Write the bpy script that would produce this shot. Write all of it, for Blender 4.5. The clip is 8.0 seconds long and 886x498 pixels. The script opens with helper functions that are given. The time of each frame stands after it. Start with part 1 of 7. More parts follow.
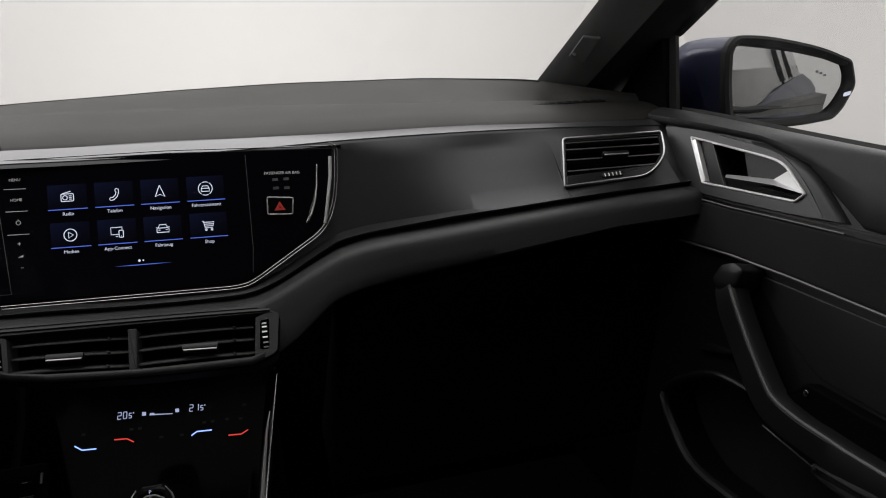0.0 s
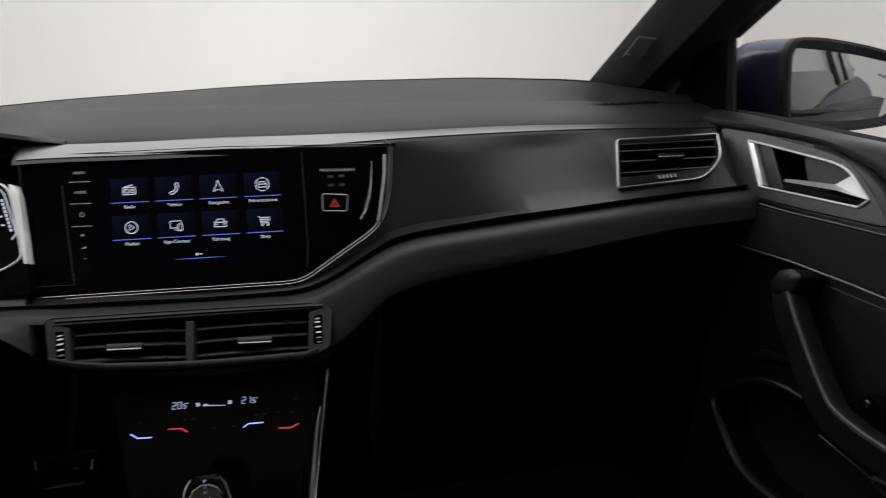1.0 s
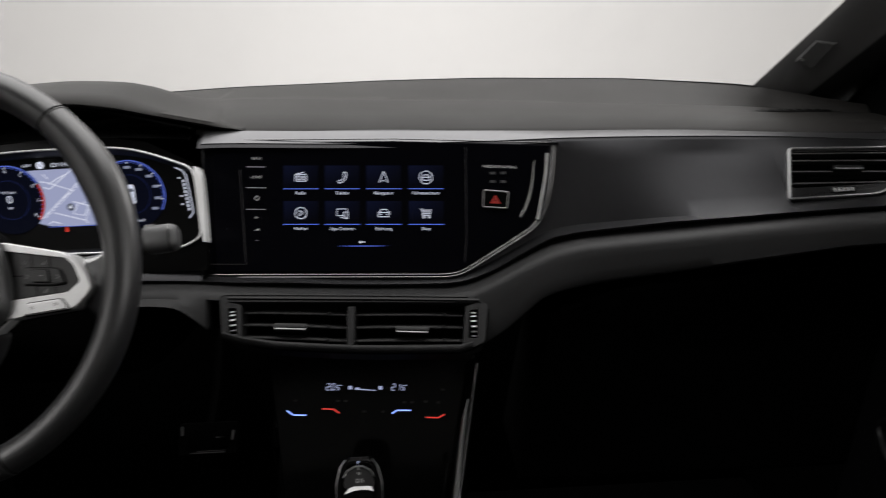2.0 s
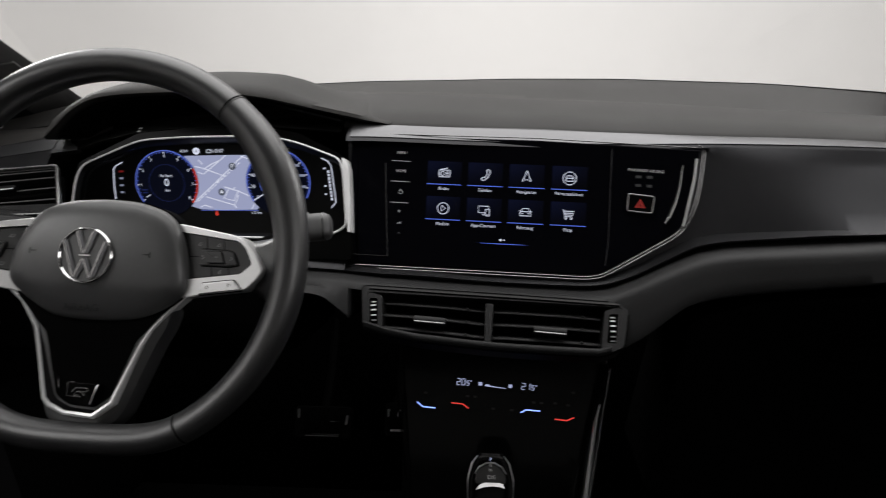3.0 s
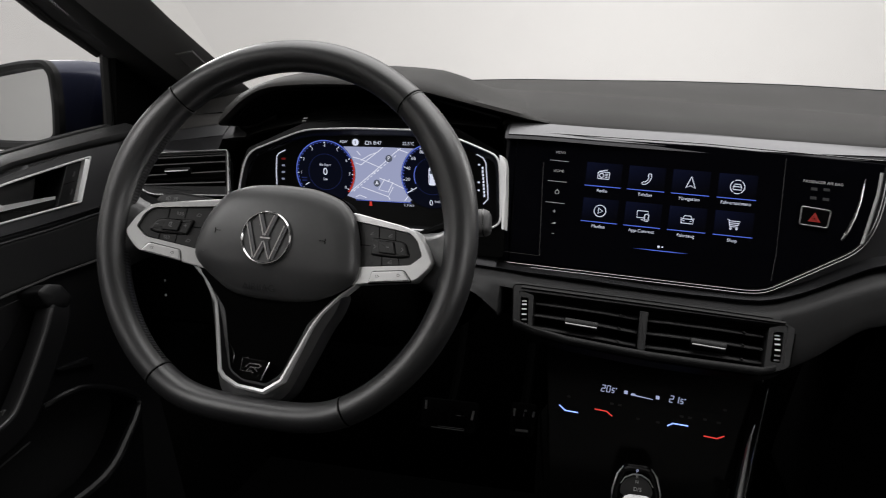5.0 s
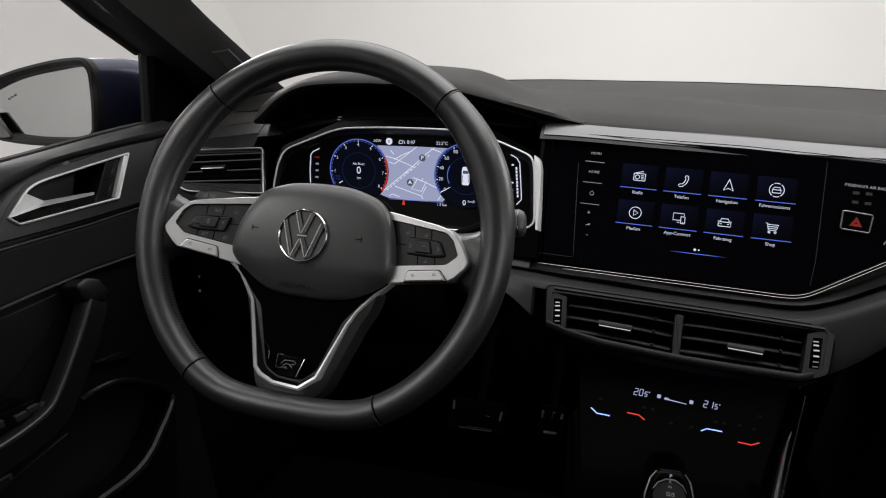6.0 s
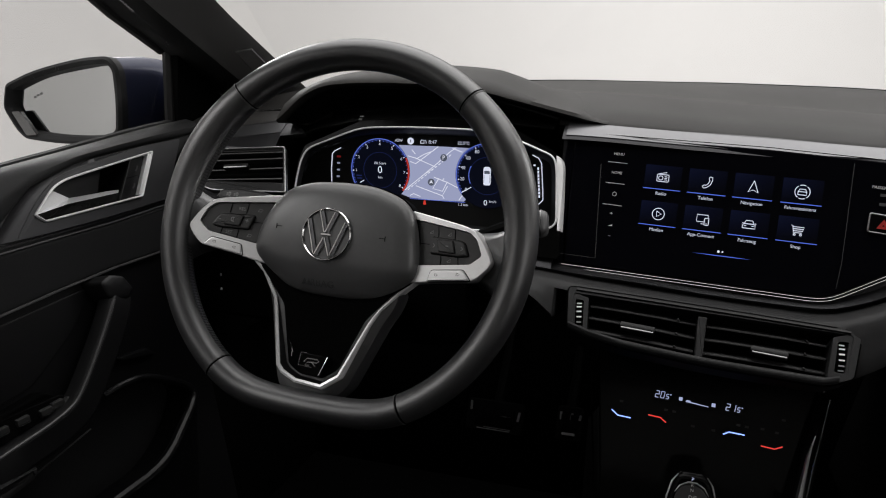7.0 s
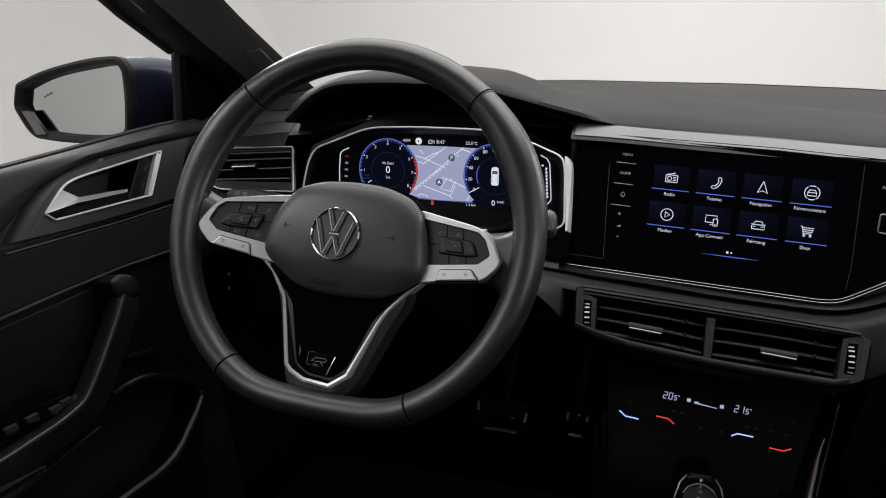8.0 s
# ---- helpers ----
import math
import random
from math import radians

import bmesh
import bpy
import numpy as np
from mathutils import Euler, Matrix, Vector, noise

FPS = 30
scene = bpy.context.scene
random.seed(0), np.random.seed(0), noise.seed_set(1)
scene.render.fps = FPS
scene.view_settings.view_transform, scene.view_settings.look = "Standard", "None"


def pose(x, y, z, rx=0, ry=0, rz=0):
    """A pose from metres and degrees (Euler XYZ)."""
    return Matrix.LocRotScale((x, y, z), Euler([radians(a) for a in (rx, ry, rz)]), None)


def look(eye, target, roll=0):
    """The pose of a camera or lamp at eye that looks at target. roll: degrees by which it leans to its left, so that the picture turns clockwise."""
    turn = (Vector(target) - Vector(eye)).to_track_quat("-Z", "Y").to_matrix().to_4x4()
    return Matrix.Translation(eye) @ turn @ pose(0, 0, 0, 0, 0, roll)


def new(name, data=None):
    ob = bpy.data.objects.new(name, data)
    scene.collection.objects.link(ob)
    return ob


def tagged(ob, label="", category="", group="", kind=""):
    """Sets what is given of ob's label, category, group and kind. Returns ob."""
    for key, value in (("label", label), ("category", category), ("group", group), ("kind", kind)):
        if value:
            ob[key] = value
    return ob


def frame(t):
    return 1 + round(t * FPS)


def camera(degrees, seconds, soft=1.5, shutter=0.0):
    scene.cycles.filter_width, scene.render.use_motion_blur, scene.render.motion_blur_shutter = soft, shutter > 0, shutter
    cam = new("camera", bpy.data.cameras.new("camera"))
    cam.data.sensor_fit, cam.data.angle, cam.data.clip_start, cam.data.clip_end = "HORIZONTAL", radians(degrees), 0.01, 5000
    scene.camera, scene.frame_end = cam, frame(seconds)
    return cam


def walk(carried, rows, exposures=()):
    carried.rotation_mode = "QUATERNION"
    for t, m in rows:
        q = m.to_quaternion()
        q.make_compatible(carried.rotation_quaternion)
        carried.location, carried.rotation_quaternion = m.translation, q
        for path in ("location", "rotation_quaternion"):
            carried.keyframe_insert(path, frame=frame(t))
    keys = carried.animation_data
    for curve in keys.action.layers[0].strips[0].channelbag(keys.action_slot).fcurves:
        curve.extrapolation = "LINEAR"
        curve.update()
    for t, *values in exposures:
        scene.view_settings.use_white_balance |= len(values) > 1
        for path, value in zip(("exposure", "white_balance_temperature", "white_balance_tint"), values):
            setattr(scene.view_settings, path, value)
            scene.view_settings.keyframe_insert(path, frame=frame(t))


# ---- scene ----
cam = camera(60.98, 8.0, 1.1, 0.6)
PATH = [
    (0, (0.1684, -0.9189, 1.1075), (0.5871, 0.9904, 0.6845), -4.64),
    (0.5, (0.1652, -0.9180, 1.1087), (0.5671, 0.9947, 0.6845), -4.51),
    (1, (0.1474, -0.9157, 1.1092), (0.4791, 1.0117, 0.6908), -4.03),
    (1.5, (0.1186, -0.9128, 1.1134), (0.3275, 1.0319, 0.6955), -3.15),
    (2, (0.0847, -0.9095, 1.1139), (0.1496, 1.0465, 0.7017), -2.18),
    (3.5, (0.0024, -0.9126, 1.1180), (-0.2418, 1.0280, 0.7002), 0.10),
    (4, (-0.0094, -0.9132, 1.1176), (-0.3286, 1.0163, 0.6992), 0.50),
    (4.5, (-0.0189, -0.9149, 1.1175), (-0.4084, 1.0012, 0.6968), 0.95),
    (5, (-0.0281, -0.9164, 1.1169), (-0.4701, 0.9880, 0.6949), 1.29),
    (6.5, (-0.0406, -0.9186, 1.1161), (-0.5677, 0.9634, 0.6918), 1.75),
    (7, (-0.0443, -0.9196, 1.1157), (-0.5891, 0.9573, 0.6912), 1.84),
    (7.5, (-0.0454, -0.9199, 1.1155), (-0.6014, 0.9537, 0.6907), 1.90),
    (8, (-0.0459, -0.9200, 1.1145), (-0.6071, 0.9525, 0.6920), 1.92),
]
walk(cam, [(t, look(eye, target, roll)) for t, eye, target, roll in PATH])
# ---- world and lights ----
world = bpy.data.worlds.new("studio_world")
world.use_nodes = True
scene.world = world
world.node_tree.nodes["Background"].inputs[0].default_value = (0.80, 0.79, 0.78, 1)
world.node_tree.nodes["Background"].inputs[1].default_value = 0.05


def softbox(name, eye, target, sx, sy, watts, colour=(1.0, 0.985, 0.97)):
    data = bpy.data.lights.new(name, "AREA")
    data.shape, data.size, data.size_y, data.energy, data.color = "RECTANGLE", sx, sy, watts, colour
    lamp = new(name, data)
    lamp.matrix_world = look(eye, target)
    return tagged(lamp, "large white studio softbox, assumed out of view", "studio light")


# One long softbox over the car, and a bank that washes the wall ahead of it.
softbox("softbox", (0.0, 1.3, 5.2), (0.0, 1.3, 0.0), 6.6, 8.6, 570)
softbox("softbox", (0.5, 4.4, 4.6), (0.5, 8.0, 1.2), 5.0, 1.2, 40)
# Softboxes behind the front doors, added out of view to brighten wheel and doors.
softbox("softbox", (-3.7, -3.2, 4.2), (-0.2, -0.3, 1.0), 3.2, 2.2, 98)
# One each side ahead, high over the wings, added to brighten doors and pad.
softbox("softbox", (-4.2, 3.0, 3.5), (0.3, 0.0, 1.0), 2.4, 2.0, 150)
softbox("softbox", (4.2, 3.0, 3.5), (-0.3, 0.0, 1.0), 2.4, 2.0, 85)
# Low lamp behind the passenger door, added to fill the driver's side.
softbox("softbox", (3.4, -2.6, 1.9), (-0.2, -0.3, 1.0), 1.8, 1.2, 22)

# ---- materials ----


def material(name, base, rough=0.5, metal=0.0, var=0.15, scale=60.0, grain=0.0, grain_size=1400.0, coat=0.0, spec=0.5, sheen=0.0, voronoi=False):
    """A surface with colour and gloss varied at two scales, and a fine moulded grain."""
    mat = bpy.data.materials.new(name)
    mat.use_nodes = True
    nt = mat.node_tree
    bsdf = nt.nodes["Principled BSDF"]
    bsdf.inputs["Metallic"].default_value = metal
    bsdf.inputs["Specular IOR Level"].default_value = spec
    bsdf.inputs["Coat Weight"].default_value = coat
    bsdf.inputs["Coat Roughness"].default_value = 0.04
    bsdf.inputs["Sheen Weight"].default_value = sheen
    co = nt.nodes.new("ShaderNodeTexCoord")
    big = nt.nodes.new("ShaderNodeTexNoise")
    big.inputs["Scale"].default_value, big.inputs["Detail"].default_value = scale * 0.12, 4
    fine = nt.nodes.new("ShaderNodeTexNoise")
    fine.inputs["Scale"].default_value, fine.inputs["Detail"].default_value = scale * 6, 3
    nt.links.new(co.outputs["Object"], big.inputs["Vector"])
    nt.links.new(co.outputs["Object"], fine.inputs["Vector"])
    add = nt.nodes.new("ShaderNodeMath")
    add.operation = "ADD"
    nt.links.new(big.outputs["Fac"], add.inputs[0])
    nt.links.new(fine.outputs["Fac"], add.inputs[1])
    ramp = nt.nodes.new("ShaderNodeMapRange")
    ramp.inputs["From Min"].default_value, ramp.inputs["From Max"].default_value = 0.6, 1.4
    ramp.inputs["To Min"].default_value, ramp.inputs["To Max"].default_value = 1 - var, 1 + var
    nt.links.new(add.outputs[0], ramp.inputs["Value"])
    mul = nt.nodes.new("ShaderNodeVectorMath")
    mul.operation = "SCALE"
    mul.inputs[0].default_value = base
    nt.links.new(ramp.outputs["Result"], mul.inputs["Scale"])
    nt.links.new(mul.outputs["Vector"], bsdf.inputs["Base Color"])
    rr = nt.nodes.new("ShaderNodeMapRange")
    rr.inputs["From Min"].default_value, rr.inputs["From Max"].default_value = 0.3, 0.7
    rr.inputs["To Min"].default_value, rr.inputs["To Max"].default_value = rough - min(0.06, rough * 0.4), rough + min(0.06, rough * 0.4)
    nt.links.new(big.outputs["Fac"], rr.inputs["Value"])
    nt.links.new(rr.outputs["Result"], bsdf.inputs["Roughness"])
    if grain:
        if voronoi:
            g = nt.nodes.new("ShaderNodeTexVoronoi")
            g.inputs["Scale"].default_value = grain_size
            out = g.outputs["Distance"]
        else:
            g = nt.nodes.new("ShaderNodeTexNoise")
            g.inputs["Scale"].default_value, g.inputs["Detail"].default_value = grain_size, 2
            out = g.outputs["Fac"]
        nt.links.new(co.outputs["Object"], g.inputs["Vector"])
        bump = nt.nodes.new("ShaderNodeBump")
        bump.inputs["Strength"].default_value, bump.inputs["Distance"].default_value = grain, 0.0006
        nt.links.new(out, bump.inputs["Height"])
        nt.links.new(bump.outputs["Normal"], bsdf.inputs["Normal"])
    return mat


def grazing_glass(name, strength=0.9):
    """Side glass: clear when faced, mirroring along its surface."""
    mat = bpy.data.materials.new(name)
    mat.use_nodes = True
    nt = mat.node_tree
    nt.nodes.remove(nt.nodes["Principled BSDF"])
    clear, gloss, mix, edge, power, scaled = (nt.nodes.new("ShaderNode" + k) for k in ("BsdfTransparent", "BsdfGlossy", "MixShader", "LayerWeight", "Math", "Math"))
    clear.inputs["Color"].default_value = (0.97, 0.97, 0.975, 1)
    gloss.inputs["Roughness"].default_value = 0.0
    edge.inputs["Blend"].default_value = 0.5
    power.operation, scaled.operation = "POWER", "MULTIPLY_ADD"
    power.inputs[1].default_value = 5.0
    scaled.inputs[1].default_value, scaled.inputs[2].default_value = strength, 0.01
    nt.links.new(edge.outputs["Facing"], power.inputs[0])
    nt.links.new(power.outputs[0], scaled.inputs[0])
    nt.links.new(scaled.outputs[0], mix.inputs[0])
    nt.links.new(clear.outputs[0], mix.inputs[1])
    nt.links.new(gloss.outputs[0], mix.inputs[2])
    nt.links.new(mix.outputs[0], nt.nodes["Material Output"].inputs["Surface"])
    return mat


def glowing(name, colour, strength):
    """A lit mark of a display."""
    mat = bpy.data.materials.new(name)
    mat.use_nodes = True
    bsdf = mat.node_tree.nodes["Principled BSDF"]
    bsdf.inputs["Base Color"].default_value = (0.003, 0.003, 0.004, 1)
    bsdf.inputs["Emission Color"].default_value = (*colour, 1)
    bsdf.inputs["Emission Strength"].default_value = strength
    bsdf.inputs["Roughness"].default_value = 0.2
    bsdf.inputs["Specular IOR Level"].default_value = 0.02
    return mat


SOFT = material("soft_touch_plastic", (0.0172, 0.0162, 0.0153), 0.58, var=0.14, scale=30, grain=0.12, grain_size=1500, voronoi=True, spec=0.22)
DOORPAD = material("door_soft_plastic", (0.0152, 0.0152, 0.0157), 0.55, var=0.12, scale=35, grain=0.25, grain_size=1500, voronoi=True, spec=0.22)
DECOR = material("satin_dark_grey_panel", (0.029, 0.029, 0.031), 0.38, metal=0.8, var=0.07, scale=20, grain=0.05, grain_size=2500)
TRIM = material("satin_door_trim", (0.030, 0.030, 0.032), 0.40, metal=0.35, var=0.07, scale=20, grain=0.05, grain_size=2500)
# Same paint as the panel; the overhead softbox's reflection is put into it.
LIT_BEVEL = material("lit_satin_bevel", (0.130, 0.130, 0.135), 0.34, metal=0.9, var=0.06, scale=30)
HARD = material("grained_black_plastic", (0.0032, 0.0032, 0.0036), 0.38, var=0.12, scale=40, grain=0.08, grain_size=1300, voronoi=True, spec=0.24)
BAND = material("grained_band_plastic", (0.0210, 0.0210, 0.0215), 0.55, var=0.14, scale=40, grain=0.15, grain_size=1300, voronoi=True, spec=0.25)
# Black plastic tuned near zero, so shade under the dashboard is in it too.
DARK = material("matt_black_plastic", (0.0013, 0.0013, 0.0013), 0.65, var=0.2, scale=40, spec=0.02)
PIANO = material("piano_black_plastic", (0.003, 0.003, 0.003), 0.10, var=0.2, scale=30, spec=0.045)
SCREEN = material("black_display_glass", (0.002, 0.002, 0.003), 0.08, var=0.2, scale=30, spec=0.04)
CHROME = material("polished_chrome", (0.78, 0.78, 0.78), 0.10, metal=1.0, var=0.05, scale=50)
SATIN = material("satin_chrome", (0.48, 0.48, 0.48), 0.32, metal=1.0, var=0.05, scale=80, grain=0.03, grain_size=3000)
SPOKE = material("silver_spoke_paint", (0.66, 0.66, 0.66), 0.38, metal=0.75, var=0.04, scale=80, grain=0.03, grain_size=3000)
MATTCHROME = material("matt_chrome", (0.80, 0.80, 0.80), 0.45, metal=0.55, var=0.05, scale=80)
FLANK = material("pale_satin_flank", (0.85, 0.85, 0.85), 0.42, metal=0.25, var=0.05, scale=80)
LEVER = material("brushed_silver_lever", (0.78, 0.78, 0.79), 0.40, metal=0.5, var=0.06, scale=80)
DIMCHROME = material("smoked_chrome", (0.22, 0.22, 0.22), 0.20, metal=1.0, var=0.08, scale=60)
BLACKCHROME = material("dark_chrome", (0.11, 0.11, 0.115), 0.26, metal=1.0, var=0.08, scale=60)
LEATHER = material("black_nappa_leather", (0.0200, 0.0200, 0.0209), 0.38, var=0.16, scale=50, grain=0.12, grain_size=1100, voronoi=True, spec=1.0)
COVER = material("smooth_airbag_skin", (0.061, 0.061, 0.062), 0.42, var=0.08, scale=40, grain=0.05, grain_size=1600, voronoi=True, spec=0.7)
GRIP = material("smooth_black_grip", (0.0060, 0.0060, 0.0064), 0.42, var=0.10, scale=40, grain=0.04, grain_size=1500, spec=0.28)
FABRIC = material("dark_woven_door_fabric", (0.0042, 0.0043, 0.0048), 0.85, var=0.2, scale=160, grain=0.5, grain_size=1800, sheen=0.02, spec=0.25)
CARPET = material("black_needle_felt", (0.0016, 0.0016, 0.0016), 0.95, var=0.3, scale=200, grain=0.5, grain_size=1500, spec=0.05)
HEADLINER = material("dark_headliner_cloth", (0.035, 0.035, 0.035), 0.9, var=0.1, scale=120, grain=0.3, grain_size=1600)
PILLAR = material("pillar_cloth_trim", (0.075, 0.074, 0.074), 0.85, var=0.12, scale=150, grain=0.3, grain_size=1500)
RUBBER = material("black_rubber_seal", (0.006, 0.006, 0.006), 0.6, var=0.15, scale=60, spec=0.25)
PAINT = material("dark_blue_car_paint", (0.005, 0.008, 0.030), 0.42, metal=0.3, var=0.06, scale=30, coat=0.15)
MIRROR = material("mirror_glass", (0.66, 0.67, 0.67), 0.006, metal=1.0, var=0.01, scale=5)
STUDIO = material("white_studio_paint", (0.68, 0.67, 0.66), 0.9, var=0.015, scale=4)
CEILING = material("dark_studio_ceiling", (0.10, 0.10, 0.10), 0.9, var=0.05, scale=4)
STEEL = material("brushed_pedal_steel", (0.25, 0.25, 0.25), 0.35, metal=1.0, var=0.1, scale=80)
CLEAR = grazing_glass("clear_car_glass", 0.10)
SIDE_GLASS = grazing_glass("side_window_glass")
BUTTON = material("soft_black_button", (0.019, 0.019, 0.019), 0.44, var=0.1, scale=60)
PRINT = material("grey_button_print", (0.20, 0.20, 0.20), 0.6, var=0.05, scale=60)
WHITE_PRINT = material("pale_button_print", (0.55, 0.55, 0.55), 0.6, var=0.05, scale=60)
RIB = material("white_thumb_rib", (0.85, 0.85, 0.85), 0.35, var=0.05, scale=60)
MARK = material("shallow_moulded_mark", (0.016, 0.016, 0.016), 0.5, var=0.1, scale=200)
# Pale edge tone; on rim seams and grip it stands in for highlights.
SEAM = material("pale_edge_line", (0.050, 0.050, 0.050), 0.42, var=0.1, scale=200, spec=0.6)
THREAD = material("grey_sewing_thread", (0.014, 0.014, 0.014), 0.8, var=0.2, scale=300)
RED_PRINT = material("red_hazard_print", (0.35, 0.02, 0.015), 0.5, var=0.05, scale=60)
ICON = glowing("display_white", (0.80, 0.84, 1.0), 0.85)
TEXTLIT = glowing("display_text", (0.80, 0.84, 1.0), 0.75)
BLUE = glowing("display_blue_line", (0.13, 0.22, 0.95), 0.75)
TILE = glowing("display_tile_navy", (0.0012, 0.0018, 0.0066), 1.0)
tree = TILE.node_tree
co, sep = tree.nodes.new("ShaderNodeTexCoord"), tree.nodes.new("ShaderNodeSeparateXYZ")
tree.links.new(co.outputs["Generated"], sep.inputs["Vector"])
fall, lift = tree.nodes.new("ShaderNodeMapRange"), tree.nodes.new("ShaderNodeMapRange")
for node, axis, a, b in ((fall, "X", 1.0, 0.30), (lift, "Z", 0.10, 2.2)):
    tree.links.new(sep.outputs[axis], node.inputs["Value"])
    node.inputs["To Min"].default_value, node.inputs["To Max"].default_value = a, b
both = tree.nodes.new("ShaderNodeMath")
both.operation = "MULTIPLY"
tree.links.new(fall.outputs["Result"], both.inputs[0])
tree.links.new(lift.outputs["Result"], both.inputs[1])
tree.links.new(both.outputs[0], tree.nodes["Principled BSDF"].inputs["Emission Strength"])
ICEBLUE = glowing("climate_blue", (0.24, 0.36, 1.0), 2.0)
REDLIT = glowing("climate_red", (1.0, 0.075, 0.06), 0.80)
FAINT = material("faint_grey_print", (0.030, 0.030, 0.032), 0.6, var=0.05, scale=60)
DIGIT = glowing("climate_digits", (0.60, 0.66, 1.0), 0.62)
MAP = glowing("map_lilac", (0.31, 0.335, 0.50), 1.0)
ROADS = glowing("map_road", (0.78, 0.80, 0.92), 0.9)
DIAL = glowing("dial_blue", (0.13, 0.20, 0.80), 0.8)
RINGBLUE = glowing("dial_dim_blue", (0.012, 0.018, 0.075), 1.0)
NAVY = glowing("dial_navy", (0.0022, 0.0028, 0.0070), 1.0)
PALEBAR = glowing("dial_number_bar", (0.20, 0.22, 0.30), 1.0)
PIN = glowing("map_marker_grey", (0.075, 0.085, 0.115), 1.0)
REDGLOW = glowing("dial_dim_red", (0.11, 0.008, 0.008), 1.0)
REDMARK = glowing("dial_red", (0.80, 0.06, 0.04), 0.7)

# ---- building helpers ----
MIRRORED = Matrix.Diagonal((-1, 1, 1, 1))


def thing(name, place, label, category, group="", kind=""):
    ob = new(name)
    ob.empty_display_size = 0.05
    ob.location = place
    return tagged(ob, label, category, group, kind)


def part(name, bm, mat, parent=None, label="", smooth=True, angle=35):
    """Link a bmesh, in world coordinates, as one mesh under parent."""
    bmesh.ops.recalc_face_normals(bm, faces=bm.faces)
    limit = radians(angle)
    for f in bm.faces:
        f.smooth = smooth
    for e in bm.edges:
        e.smooth = not (len(e.link_faces) == 2 and e.calc_face_angle(0) > limit)
    mesh = bpy.data.meshes.new(name)
    bm.to_mesh(mesh)
    bm.free()
    mesh.materials.append(mat)
    ob = new(name, mesh)
    if parent:
        adopt(ob, parent)
    if label:
        ob["label"] = label
    return ob


def adopt(ob, parent):
    ob.parent = parent
    ob.matrix_parent_inverse = Matrix.Translation(-parent.location)


def rounded(pts, r, n=4):
    """The outline with its corners rounded by about r."""
    out = []
    k = len(pts)
    for i, p in enumerate(pts):
        p, a, b = Vector(p), Vector(pts[i - 1]), Vector(pts[(i + 1) % k])
        rr = r[i] if isinstance(r, (list, tuple)) else r
        da, db = a - p, b - p
        la, lb = min(rr, da.length * 0.45), min(rr, db.length * 0.45)
        pa, pb = p + da.normalized() * la, p + db.normalized() * lb
        for j in range(n + 1):
            t = j / n
            out.append(tuple(pa * (1 - t) ** 2 + p * 2 * t * (1 - t) + pb * t * t))
    return out


def area2(pts):
    return sum(pts[i - 1][0] * p[1] - p[0] * pts[i - 1][1] for i, p in enumerate(pts))


def inset(pts, d):
    """The closed outline moved inwards by d."""
    sgn = 1 if area2(pts) > 0 else -1
    out = []
    k = len(pts)
    for i, p in enumerate(pts):
        a, p, b = Vector(pts[i - 1]), Vector(p), Vector(pts[(i + 1) % k])
        e1, e2 = (p - a), (b - p)
        e1 = e1.normalized() if e1.length > 1e-9 else e2.normalized()
        e2 = e2.normalized() if e2.length > 1e-9 else e1
        n1, n2 = Vector((-e1.y, e1.x)) * sgn, Vector((-e2.y, e2.x)) * sgn
        m = n1 + n2
        m = m.normalized() if m.length > 1e-6 else n1
        out.append(tuple(p + m * (d / max(m.dot(n1), 0.4))))
    return out


def loops(bm, rings, cap_first=True, cap_last=True):
    """Join closed rings of vertices, all of one count, to a skin."""
    vs = [[bm.verts.new(p) for p in ring] for ring in rings]
    k = len(vs[0])
    for a, b in zip(vs, vs[1:]):
        for i in range(k):
            bm.faces.new((a[i - 1], a[i], b[i], b[i - 1]))
    if cap_first:
        bm.faces.new(vs[0][::-1])
    if cap_last:
        bm.faces.new(vs[-1])
    return vs


def plate(pts, w0, w1, m, ch=0.0, bm=None):
    """A plate of that outline from depth w0 to w1, its front edge chamfered by ch."""
    bm = bm or bmesh.new()
    rings = [[m @ Vector((*p, w0)) for p in pts]]
    if ch:
        rings.append([m @ Vector((*p, w1 - ch)) for p in pts])
        rings.append([m @ Vector((*p, w1 - ch * 0.3)) for p in inset(pts, ch * 0.3)])
        rings.append([m @ Vector((*p, w1)) for p in inset(pts, ch)])
        rings.append([m @ Vector((*p, w1)) for p in inset(pts, ch * 1.2)])
    else:
        rings.append([m @ Vector((*p, w1)) for p in pts])
    loops(bm, rings)
    return bm


def domed(pts, w0, w1, rise, m, steps=6, bm=None):
    """A cushion of that outline: sides from w0 to w1, then a dome of that rise."""
    bm = bm or bmesh.new()
    cx, cy = sum(p[0] for p in pts) / len(pts), sum(p[1] for p in pts) / len(pts)
    rings = [[m @ Vector((*p, w0)) for p in pts], [m @ Vector((*p, w1)) for p in pts]]
    for i in range(1, steps):
        a = i / steps
        s, h = 1 - a ** 1.6 * 0.96, math.sin(a * math.pi / 2) ** 0.8 * rise
        rings.append([m @ Vector((cx + (p[0] - cx) * s, cy + (p[1] - cy) * s, w1 + h)) for p in pts])
    loops(bm, rings)
    return bm


